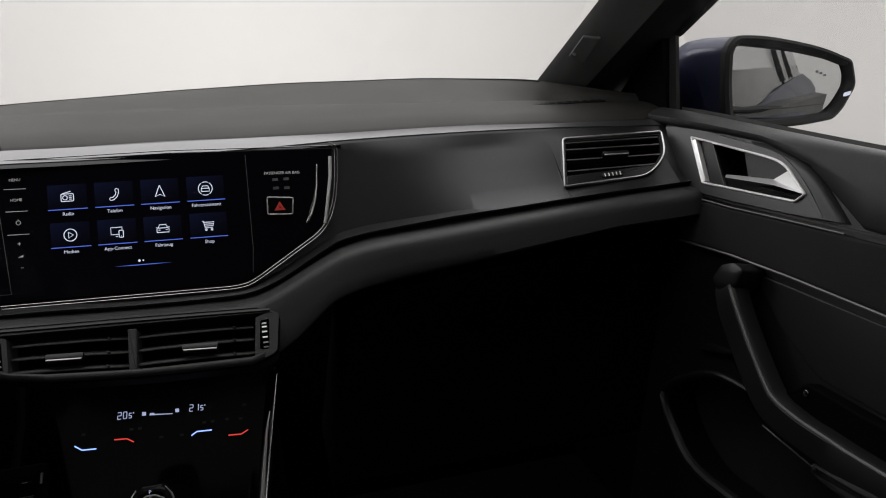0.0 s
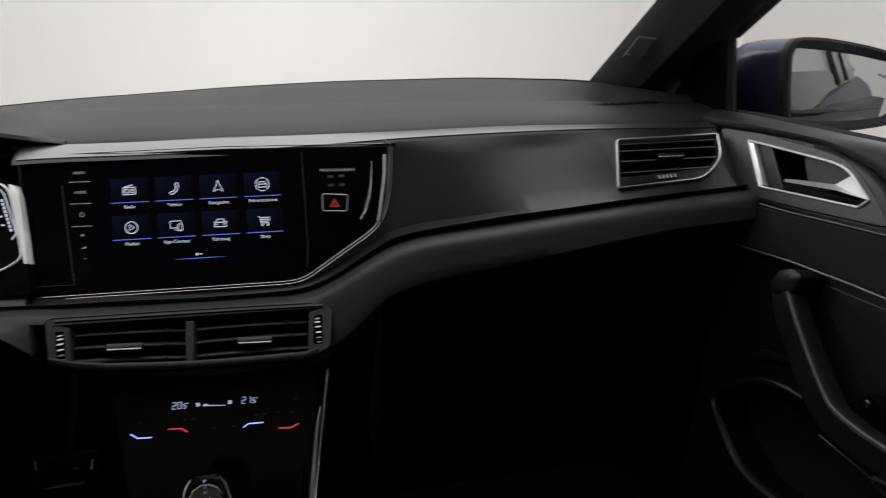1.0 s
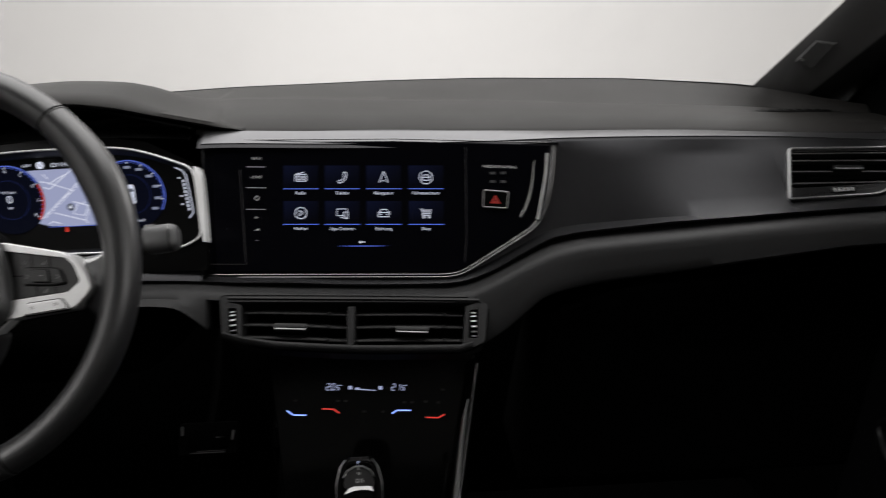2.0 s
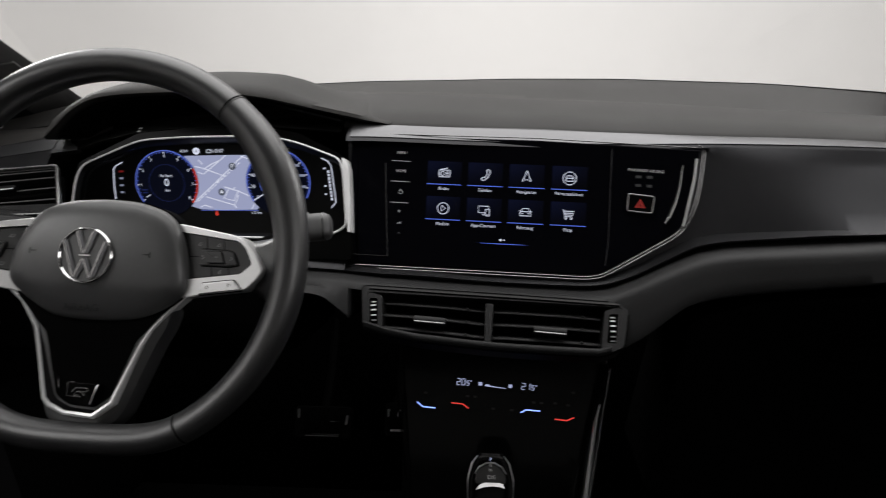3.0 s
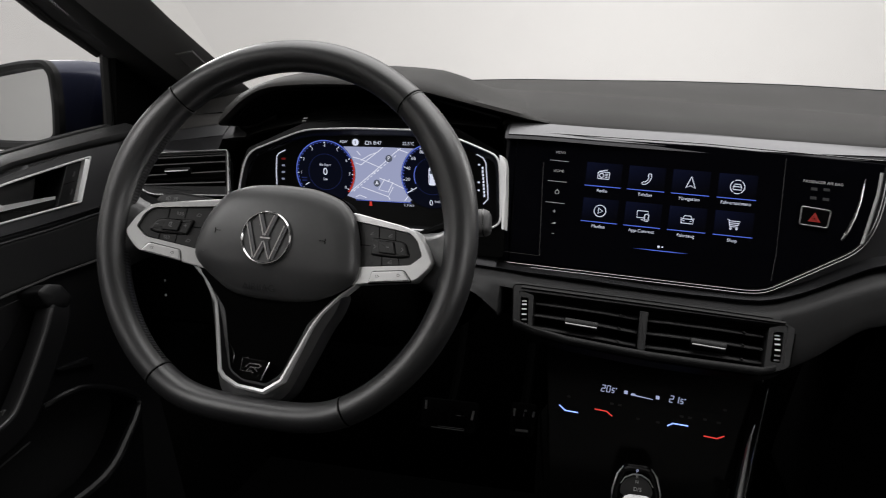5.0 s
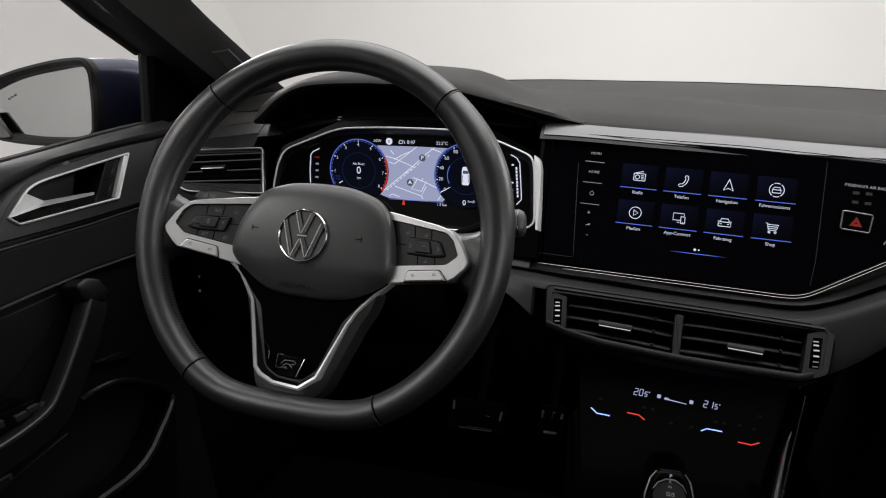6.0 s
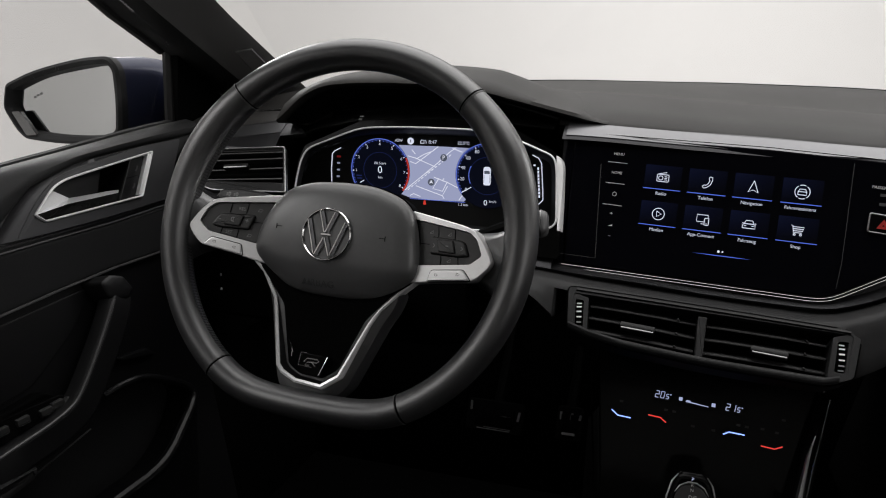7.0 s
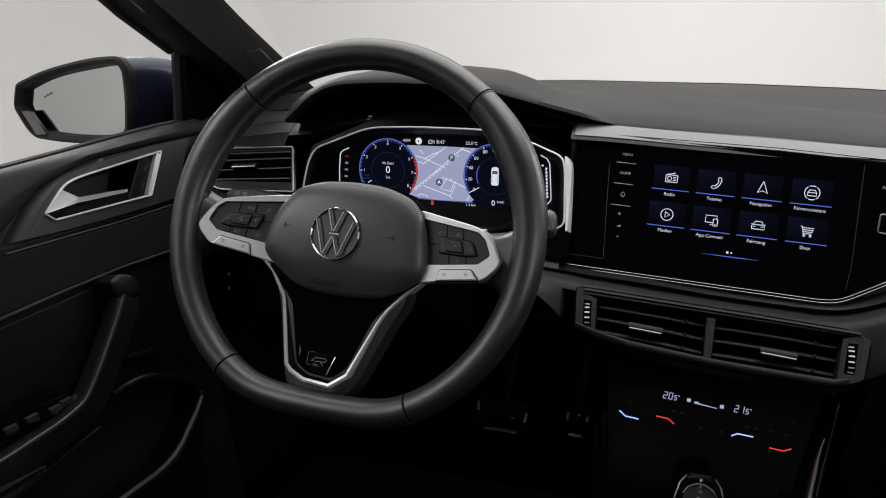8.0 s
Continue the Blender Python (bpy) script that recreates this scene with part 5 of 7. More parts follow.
        part("key_mark", plate([(0.0850, -0.0122), (0.0915, -0.0126), (0.0915, -0.0102), (0.0850, -0.0098)], 0.0018, 0.0020, mm), FAINT, field, "faint small lettering bar")
    # Rocker at the lower edge.
    rock = rounded([(0.0910, -0.0291), (0.1297, -0.0240), (0.1222, -0.0158), (0.0933, -0.0192)], [0.001, 0.002, 0.002, 0.002])
    part("rocker_gap", plate(inset(rock, -0.0007), 0.002, 0.0043, mm), DARK, blade)
    part("rocker", plate(rock, 0.000, 0.0062, mm, 0.0010), SPOKE, blade, "silver rocker key")
    for u, v in ((0.0998, -0.0226), (0.1193, -0.0200)):
        bm = strip([(u - 0.0018, v - 0.0011), (u - 0.0018, v + 0.0011)], 0.0004, 0.0061, 0.0064, mm)
        strip([(u - 0.0010, v + 0.0011), (u + 0.0010, v), (u - 0.0010, v - 0.0011)], 0.0004, 0.0061, 0.0064, mm, bm)
        part("rocker_mark", bm, MARK, blade, smooth=False)
    # Leather bridge that flares from the spoke to the rim.
    secs = []
    for u, top, low, w0, w1 in ((0.112, 0.0190, -0.0230, -0.020, -0.0060), (0.126, 0.0195, -0.0260, -0.021, -0.0045), (0.138, 0.0215, -0.0310, -0.022, -0.0040), (0.147, 0.0250, -0.0370, -0.022, -0.0030), (0.157, 0.0320, -0.0470, -0.016, -0.0010)):
        secs.append([mm @ Vector((u, v, w)) for v, w in ((low, w0), (low + 0.003, w1 - 0.009), (low + 0.012, w1), (top - 0.010, w1), (top - 0.003, w1 - 0.009), (top, w0))])
    part("spoke_bridge", loft(secs), LEATHER, wheel, "leather bridge to the rim", angle=70)


spoke(1)
spoke(-1)
# V-shaped lower spoke: a bright front edge, a sloping inner wall and a dark body.
V_OUT = [(-0.0741, -0.0309, -0.004), (-0.0618, -0.0408, -0.004), (-0.0462, -0.0621, -0.002), (-0.0410, -0.0790, 0.0), (-0.0300, -0.1200, 0.004), (-0.0245, -0.1262, 0.004), (-0.0108, -0.1322, 0.004), (0.0158, -0.1342, 0.004), (0.0318, -0.1222, 0.004), (0.0502, -0.0730, 0.0), (0.0568, -0.0608, -0.002), (0.0705, -0.0438, -0.004), (0.0836, -0.0310, -0.004)]
V_IN = [(-0.0705, -0.0300, -0.004), (-0.0590, -0.0392, -0.004), (-0.0434, -0.0605, -0.002), (-0.0380, -0.0780, 0.0), (-0.0267, -0.1186, 0.004), (-0.0222, -0.1230, 0.004), (-0.0096, -0.1286, 0.004), (0.0142, -0.1302, 0.004), (0.0286, -0.1195, 0.004), (0.0480, -0.0715, 0.0), (0.0545, -0.0595, -0.002), (0.0683, -0.0425, -0.004), (0.0810, -0.0300, -0.004)]
secs, walls = [], []
for a, b in zip(V_OUT, V_IN):
    mid = [(p + q) / 2 for p, q in zip(a, b)]
    c = (0.0035 + (b[0] - 0.0035) * 0.80, b[1] + 0.0045, b[2] - 0.016)
    secs.append([WHEEL_FACE @ Vector(p) for p in ((a[0], a[1], a[2] - 0.014), (a[0], a[1], a[2] - 0.0012), (mid[0], mid[1], mid[2]), (b[0], b[1], b[2] - 0.0008), (b[0], b[1], b[2] - 0.014))])
    walls.append([WHEEL_FACE @ Vector(p) for p in ((b[0], b[1], b[2] - 0.0022), c, (c[0], c[1], c[2] - 0.003), (b[0], b[1], b[2] - 0.018))])
part("lower_spoke_trim", loft(secs), MATTCHROME, wheel, "satin silver V-shaped trim", angle=25)
part("spoke_wall", loft(walls), HARD, wheel, "sloping black inner wall", angle=25)
body = rounded([(-0.064, -0.034), (-0.050, -0.072), (-0.0375, -0.1230), (-0.0320, -0.1390), (-0.0200, -0.1480), (0.0200, -0.1480), (0.0370, -0.1330), (0.0470, -0.1080), (0.0615, -0.0720), (0.0690, -0.0590), (0.074, -0.040)], 0.008)
part("lower_spoke", plate(body, -0.026, -0.0045, WHEEL_FACE, 0.009), LEATHER, wheel, "black lower spoke")
inner = rounded([(-0.066, -0.034), (-0.036, -0.066), (-0.022, -0.118), (-0.010, -0.125), (0.013, -0.126), (0.026, -0.116), (0.044, -0.070), (0.074, -0.034)], 0.004)
part("spoke_infill", plate(inner, -0.02, -0.004, WHEEL_FACE, 0.001), DARK, wheel, "black infill")
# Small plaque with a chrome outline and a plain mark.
PL = WHEEL_FACE @ pose(0, 0, 0.0012)
plaque = part("plaque", plate([(-0.0090, -0.1056), (0.0168, -0.1064), (0.0102, -0.1240), (-0.0092, -0.1232)], -0.006, 0.0, PL, 0.0006), PIANO, wheel, "small black plaque with chrome edge")
part("plaque_edge", plate([(0.0164, -0.1066), (0.0176, -0.1066), (0.0116, -0.1232), (0.0100, -0.1238)], -0.004, 0.0012, PL, 0.0004), CHROME, plaque, "bright chrome edge")
part("plaque_edge", strip([(-0.0030, -0.1052), (-0.0090, -0.1056), (-0.0094, -0.1168), (0.0030, -0.1172)], 0.0006, -0.001, 0.0006, PL), DIMCHROME, plaque)
bm = strip([(-0.0050, -0.1135), (-0.0020, -0.1100), (0.0075, -0.1098), (0.0092, -0.1112), (0.0070, -0.1128), (-0.0010, -0.1130), (-0.0035, -0.1160), (0.0010, -0.1158)], 0.0011, 0.0, 0.0005, PL)
strip([(0.0030, -0.1130), (0.0062, -0.1160)], 0.0011, 0.0, 0.0006, PL, bm)
part("plaque_mark", bm, DIMCHROME, plaque, smooth=False)
part("spoke_crease", tube([WHEEL_FACE @ Vector(p) for p in ((-0.0260, -0.0950, -0.003), (-0.0215, -0.1010, -0.003), (-0.0198, -0.1060, -0.003), (-0.0196, -0.1120, -0.003))], [0.0003, 0.0006, 0.0005, 0.0002], 6), DIMCHROME, wheel)
# Column behind the wheel.
column = thing("steering_column", (-0.327, -0.12, 0.86), "matt black steering column shroud with two stalks", "steering column")
secs = []
for k, (w, hu, hv) in enumerate(((-0.028, 0.045, 0.040), (-0.05, 0.062, 0.055), (-0.14, 0.070, 0.062), (-0.24, 0.075, 0.070))):
    secs.append([COLUMN_FACE @ Vector((0.006 + hu * x, -0.005 + hv * y, w)) for x, y in rounded([(-1, -1), (1, -1), (1, 0.7), (-1, 0.7)], 0.5, 4)])
part("shroud", loft(secs), DARK, column, "matt black shroud")
bm = tube([COLUMN_FACE @ Vector(p) for p in ((0.050, 0.005, -0.105), (0.100, 0.034, -0.126), (0.146, 0.0550, -0.134))], [0.005, 0.006, 0.009], 10)
stalk = part("stalk", bm, DARK, column, "black wiper stalk")
KNOB = COLUMN_FACE @ pose(0.1570, 0.0565, -0.134, 0, 0, 6)
secs = []
for u, k in ((-0.0170, 0.62), (-0.0150, 0.90), (-0.0110, 1.0), (0.0060, 1.0), (0.0120, 0.97), (0.0155, 0.86), (0.0172, 0.66), (0.0176, 0.30)):
    secs.append([KNOB @ Vector((u, y * 0.0138 * k, z * 0.0120 * k)) for y, z in rounded([(-1, -1), (1, -1), (1, 1), (-1, 1)], 0.75, 4)])
part("stalk_end", loft(secs), COVER, stalk, "grey rounded stalk end", angle=50)
part("stalk_ring", tube([KNOB @ Vector((0.0105, y * 0.0140, z * 0.0122)) for y, z in rounded([(-1, -1), (1, -1), (1, 1), (-1, 1)], 0.75, 5)], 0.0006, 6, closed=True), DIMCHROME, stalk, "fine bright ring")
for k in range(4):
    part("stalk_rib", block(0.0012, 0.0050, 0.0016, KNOB @ pose(-0.0135 + k * 0.0026, 0.0135, 0.004, -35, 0, 0), 0.0003), PRINT, stalk)
bm = plate(rounded([(-0.1782, 0.0440), (-0.1765, 0.0491), (-0.1707, 0.0541), (-0.1481, 0.0559), (-0.1221, 0.0536), (-0.0700, 0.0440), (-0.0600, 0.0250), (-0.1000, 0.0350), (-0.1686, 0.0380)], 0.003), -0.100, -0.082, COLUMN_FACE, 0.003)
stalk = part("stalk", bm, HARD, column, "black light stalk")
for u in (-0.1620, -0.1531):
    bm = strip(circle(u, 0.0482, 0.0019, 10, -90, 90, True) + [(u, 0.0463)], 0.0006, -0.0822, -0.0816, COLUMN_FACE)
    for k in (-1, 0, 1):
        strip([(u - 0.0010, 0.0482 + k * 0.0012), (u - 0.0032, 0.0478 + k * 0.0012)], 0.0005, -0.0822, -0.0816, COLUMN_FACE, bm)
    part("lamp_sign", bm, PRINT, stalk, "small grey lamp sign", smooth=False)

# ---- centre air vents ----
vents = thing("centre_air_vent", (0.0, -0.12, 0.84), "black twin centre air vent with slats, sliders and thumb wheels", "air vent")
V_FRAME = rounded([(-0.1492, 0.0205), (-0.1400, 0.0218), (0.0159, 0.0239), (0.1343, 0.0245), (0.1440, 0.0215), (0.1400, -0.0234), (0.1270, -0.0300), (0.1139, -0.0345), (0.0054, -0.0372), (-0.0838, -0.0345), (-0.1184, -0.0300), (-0.1423, -0.0240)], [0.006, 0.004, 0.02, 0.004, 0.006, 0.004, 0.006, 0.01, 0.03, 0.03, 0.01, 0.006])
V_HOLE = rounded([(-0.1425, 0.0150), (0.1370, 0.0200), (0.1345, -0.0235), (0.1134, -0.0272), (-0.0040, -0.0305), (-0.1169, -0.0262), (-0.1370, -0.0225)], [0.003, 0.003, 0.003, 0.004, 0.03, 0.004, 0.003])
part("housing", pierced(V_FRAME, [V_HOLE], -0.045, 0.0030, VENT_FACE), BAND, vents, "black grained housing")
part("frame_gap", border(inset(V_FRAME, -0.0016), 0.0014, -0.006, 0.0016, VENT_FACE), DARK, vents, "dark shut line round the vent")
# The lower lip rolls forward and catches the light.
low = [(-0.1420, -0.0238), (-0.1184, -0.0295), (-0.0838, -0.0335), (-0.0240, -0.0355), (0.0054, -0.0360), (0.0600, -0.0352), (0.1139, -0.0335), (0.1270, -0.0290)]
part("lower_lip", loft([[VENT_FACE @ Vector((u, v + dv, w)) for dv, w in ((0.0062, 0.0), (0.0058, 0.0042), (0.0035, 0.0062), (0.0, 0.0050), (-0.0022, 0.0010), (-0.0020, -0.0100))] for u, v in low]), BAND, vents, "rounded lower lip", angle=60)
part("upper_lip", loft([[VENT_FACE @ Vector((u, v + dv, w)) for dv, w in ((0.0, 0.0), (0.0002, 0.0040), (-0.0018, 0.0046), (-0.0052, 0.0010), (-0.0056, -0.0140), (0.0, -0.0140))] for u, v in ((-0.1400, 0.0205), (-0.0500, 0.0217), (0.0400, 0.0229), (0.1340, 0.0235))]), HARD, vents, "black upper lip", angle=50)
part("duct", plate(inset(V_HOLE, -0.001), -0.044, -0.036, VENT_FACE), DARK, vents)
part("divider", plate(rounded([(-0.0106, 0.0130), (-0.0016, 0.0132), (-0.0008, -0.0300), (-0.0084, -0.0300)], 0.0008), -0.03, 0.0010, VENT_FACE, 0.001), BAND, vents)
part("end_cheek", pierced(rounded([(-0.1420, 0.0155), (-0.1256, 0.0120), (-0.1208, -0.0275), (-0.1400, -0.0240)], 0.001), [rounded([(-0.1392, 0.0085), (-0.1302, 0.0085), (-0.1262, -0.0215), (-0.1352, -0.0215)], 0.002)], -0.03, 0.0022, VENT_FACE), BAND, vents, "grey end cheek")
part("end_cheek", pierced(rounded([(0.1190, 0.0150), (0.1385, 0.0222), (0.1350, -0.0250), (0.1168, -0.0272)], 0.001), [rounded([(0.1236, 0.0115), (0.1334, 0.0125), (0.1320, -0.0200), (0.1222, -0.0200)], 0.002)], -0.03, 0.0022, VENT_FACE), BAND, vents, "grey end cheek")
for side, (u0, u1) in enumerate(((-0.1225, -0.0105), (-0.0005, 0.1160))):
    for v0, v1 in (((0.0050, 0.0054), (-0.0085, -0.0094), (-0.0223, -0.0239)) if side == 0 else ((0.0049, 0.0071), (-0.0094, -0.0065), (-0.0241, -0.0214))):
        secs = []
        for k in range(13):
            u = u0 + (u1 - u0) * k / 12
            vv = v0 + (v1 - v0) * k / 12
            lip = 0.0 if k < 9 else 0.0011 * (k - 8)
            lip += 0.0010 * max(2 - k, 0)
            secs.append([VENT_FACE @ Vector((u, vv + a * 0.0011 + c, -0.0035 - lip - b * 0.020)) for a, b, c in ((-1, 0.03, 0), (0, 0, 0), (1, 0.03, 0), (1, 0.5, 0.0035), (0.6, 1, 0.0075), (-0.6, 1, 0.0075), (-1, 0.5, 0.0035))])
        slat = part("slat", loft(secs), BAND, vents, angle=60)
        # A small hinge nib near the end of each slat.
        u, vv = u0 + (u1 - u0) * 0.83, v0 + (v1 - v0) * 0.83
        part("hinge_nib", block(0.0032, 0.0012, 0.0030, VENT_FACE @ pose(u, vv + 0.0012, -0.0044, 0, 0, -35), 0.0003), BAND, slat)
for u, v in ((-0.0697, -0.0118), (0.0617, -0.0126)):
    knob = part("slider", block(0.036, 0.0066, 0.010, VENT_FACE @ pose(u, v, 0.0, -12, 0, -0.6), 0.0015), HARD, vents, "black slider with chrome underside")
    part("slider_edge", block(0.0335, 0.0017, 0.0024, VENT_FACE @ pose(u, v - 0.0028, 0.0046, -12, 0, -0.6), 0.0005), STEEL, knob, "bright chrome edge")
for u, v, tilt in ((-0.1326, -0.0078, 9), (0.1281, -0.0040, 3)):
    m = VENT_FACE @ pose(u, v, -0.007, 0, 0, tilt)
    bm = bmesh.new()
    loops(bm, [[m @ Vector((x, math.sin(a) * r, math.cos(a) * r * 0.55)) for a in (2 * math.pi * i / 24 for i in range(24))] for x, r in ((-0.0042, 0.0150), (-0.0034, 0.0163), (0.0034, 0.0163), (0.0042, 0.0150))])
    thumb = part("thumb_wheel", bm, DARK, vents, "ribbed black thumb wheel")
    for i in range(6):
        a = radians(52 - i * 21)
        part("rib", block(0.0054, 0.0016, 0.0014, m @ pose(0, math.sin(a) * 0.0163, math.cos(a) * 0.0093), 0.0003), RIB if i < 4 else PRINT, thumb, "pale rib")


# ---- side air vents ----
def side_vent(s):
    """The vent at the end of the dashboard, with its slim chrome frame."""
    m = SIDE_VENT_FACE if s > 0 else MIRRORED @ SIDE_VENT_FACE @ pose(-0.010, -0.006, 0.001, 0, 0, -4)
    t = thing("side_air_vent", (s * 0.58, -0.04, 0.97), "black slatted side air vent in a slim chrome frame", "air vent", "side air vents")
    out = rounded(SIDE_OUT, [0.006, 0.005, 0.012, 0.010, 0.012, 0.004])
    part("chrome_frame", border(out, 0.0022, -0.002, 0.0045, m, 0.0006), SATIN, t, "slim chrome frame")
    part("duct", plate(inset(out, 0.0035), -0.0205, -0.0180, m), DARK, t)
    part("frame_lip", border(inset(out, 0.0018), 0.0030, -0.006, 0.0012, m), RUBBER, t)
    part("lower_panel", plate(rounded([(-0.0735, -0.0395), (0.030, -0.0322), (0.047, -0.0210), (0.050, -0.0170), (-0.0690, -0.0255)], 0.002), -0.002, 0.0018, m, 0.001), HARD, t)
    for v0, v1 in ((0.0240, 0.0250), (0.0140, 0.0142), (-0.0010, -0.0012), (-0.0175, -0.0150)):
        secs = [[m @ Vector((u, v0 + (v1 - v0) * (u + 0.07) / 0.13 + a * 0.0013 + c, 0.0002 - b * 0.013)) for a, b, c in ((-1, 0, 0), (0.4, 0, 0), (0.2, 1, 0.003), (-0.6, 1, 0.003))] for u in (-0.0660 + (v0 + 0.02) * 0.16, -0.03, 0.02, 0.061 + v0 * 0.25)]
        part("slat", loft(secs), BUTTON, t, angle=60)
    knob = part("slider", block(0.034, 0.0060, 0.008, m @ pose(0.000, 0.0005, 0.003, 0, 0, 0), 0.0014), HARD, t, "slider with chrome tip")
    part("slider_edge", block(0.032, 0.0016, 0.0020, m @ pose(0.000, -0.0020, 0.0068, 0, 0, 0), 0.0004), SATIN, knob)
    if s > 0:
        thumb = part("thumb_wheel", block(0.028, 0.0060, 0.006, m @ pose(-0.012, -0.0285, 0.001, 0, 0, 3), 0.002), RUBBER, t, "ribbed thumb wheel")
        for i in range(5):
            part("rib", block(0.0012, 0.0046, 0.001, m @ pose(-0.022 + i * 0.005, -0.0292 + i * 0.00030, 0.0042, 0, 0, 3), 0), WHITE_PRINT, thumb)


SIDE_VENT_FACE = pose(0.583, -0.058, 1.006, 50.0, 2.0, -1.5)
SIDE_OUT = [(-0.0620, 0.0300), (0.0725, 0.0320), (0.0675, -0.0020), (0.0500, -0.0215), (0.0310, -0.0345), (-0.0775, -0.0420)]
side_vent(1)
side_vent(-1)

# ---- climate panel and console ----
climate = thing("climate_panel", (0.0, -0.1, 0.66), "gloss black touch climate panel with lit temperature digits", "climate control panel")
FASCIA = rounded([(-0.1180, 0.060), (0.1280, 0.060), (0.1260, 0.030), (0.1050, -0.120), (-0.0900, -0.120)], 0.006)
part("fascia", plate(FASCIA, -0.03, 0.0, CLIMATE_FACE, 0.002), PIANO, climate, "gloss black fascia")
KW = 0.0004


def seven(body, h, m, parent):
    """Lit seven-segment figures."""
    segs = {"2": "abged", "0": "abcdef", "5": "afgcd", "1": "bc"}
    line = {"a": ((0, 2), (1, 2)), "b": ((1, 2), (1, 1)), "c": ((1, 1), (1, 0)), "d": ((0, 0), (1, 0)), "e": ((0, 0), (0, 1)), "f": ((0, 1), (0, 2)), "g": ((0, 1), (1, 1))}
    x = 0.0
    for ch, k in body:
        bm = bmesh.new()
        for g in segs[ch]:
            (a, b), (c, d) = line[g]
            strip([((x + a * h * 0.5 * k + b * h * 0.05), b * h * k / 2), ((x + c * h * 0.5 * k + d * h * 0.05), d * h * k / 2)], 0.0008, KW, KW + 0.0003, m, bm)
        part("figure", bm, DIGIT, parent, "lit figure", smooth=False)
        x += h * 0.5 * k + 0.0023
    part("degree_dot", plate(circle(x + 0.0002, h * 0.72, 0.0008, 8), KW, KW + 0.0003, m), DIGIT, parent)


seven((("2", 1), ("0", 1), ("5", 0.72)), 0.0072, CLIMATE_FACE @ pose(-0.0470, 0.0154, 0, 0, 0, 1), climate)
seven((("2", 1), ("1", 1), ("5", 0.72)), 0.0072, CLIMATE_FACE @ pose(0.0298, 0.0158, 0, 0, 0, 1), climate)
part("fan_bar", plate([(-0.0135, 0.0162), (0.0115, 0.0150), (0.0115, 0.0158), (-0.0080, 0.0172), (-0.0085, 0.0186), (-0.0125, 0.0186)], KW, KW + 0.0003, CLIMATE_FACE), DIGIT, climate, "lit fan speed wedge")
for u in (-0.0190, 0.0165):
    part("fan_mark", plate([(u - 0.002, 0.0165), (u + 0.002, 0.0165), (u + 0.002, 0.0205), (u - 0.002, 0.0205)], KW, KW + 0.0003, CLIMATE_FACE), DIGIT, climate)
part("panel_line", strip([(-0.055, 0.0122), (0.095, 0.0118)], 0.0005, KW, KW + 0.0003, CLIMATE_FACE), DARK, climate)
for pts, mat, lab in (([(-0.0925, -0.0085), (-0.0850, -0.0136), (-0.0701, -0.0138)], ICEBLUE, "ice blue touch slider"), ([(-0.0515, -0.0063), (-0.0381, -0.0066), (-0.0310, -0.0110)], REDLIT, "red touch slider"), ([(0.0305, -0.0110), (0.0364, -0.0073), (0.0529, -0.0073)], ICEBLUE, "ice blue touch slider"), ([(0.0705, -0.0152), (0.0847, -0.0156), (0.0925, -0.0115)], REDLIT, "red touch slider")):
    part("touch_slider", strip(pts, 0.0013, KW, KW + 0.0004, CLIMATE_FACE), mat, climate, lab)
for u, v in ((-0.083, 0.003), (-0.033, 0.003), (-0.024, 0.003), (0.045, 0.002), (0.054, 0.002), (0.085, 0.002), (0.020, -0.009), (-0.002, -0.009), (0.090, 0.017), (0.070, 0.003)):
    part("touch_mark", plate([(u - 0.002, v - 0.0012), (u + 0.002, v - 0.0012), (u + 0.002, v + 0.0012), (u - 0.002, v + 0.0012)], KW, KW + 0.0002, CLIMATE_FACE), FAINT, climate)
part("slider_ledge", strip([(-0.095, -0.0195), (0.098, -0.0195)], 0.0012, 0.0, 0.0015, CLIMATE_FACE), PIANO, climate)

console = thing("centre_console", (0.01, -0.35, 0.36), "black centre console with satin chrome edges", "centre console")
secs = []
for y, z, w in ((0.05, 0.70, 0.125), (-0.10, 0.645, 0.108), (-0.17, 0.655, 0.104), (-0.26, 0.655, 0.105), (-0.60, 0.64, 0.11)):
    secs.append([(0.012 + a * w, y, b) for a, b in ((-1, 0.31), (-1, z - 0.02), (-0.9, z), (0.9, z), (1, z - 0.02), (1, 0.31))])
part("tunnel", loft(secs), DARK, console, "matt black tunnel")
part("switch_plate", plate(rounded([(-0.075, -0.20), (0.075, -0.20), (0.070, 0.04), (-0.070, 0.04)], 0.01), 0.0, 0.006, pose(0.012, -0.17, 0.655, 0, 0, 0), 0.002), PIANO, console, "gloss black switch plate")
# A thin bright line and a broad satin blade down the right edge, dark ones on the left.
part("edge_line", tube([(0.1462, -0.0830, 0.8020), (0.1339, -0.1151, 0.750), (0.1227, -0.1462, 0.700), (0.1136, -0.171, 0.660)], [0.0007, 0.0011, 0.0013, 0.0014], 8), DIMCHROME, console, "thin smoked chrome line")
blade = []
for x, y, z, w in ((0.1340, -0.0990, 0.7660, 0.0004), (0.1310, -0.1040, 0.7560, 0.0018), (0.1285, -0.1100, 0.7470, 0.0026), (0.1184, -0.1421, 0.700, 0.0038), (0.1098, -0.1699, 0.660, 0.0044)):
    blade.append([(x - w, y + 0.004, z), (x - w * 0.6, y - 0.001, z), (x + w * 0.3, y - 0.0015, z), (x + w, y + 0.001, z), (x + w, y + 0.008, z)])
part("chrome_edge", loft(blade), SATIN, console, "broad satin chrome console edge", angle=50)
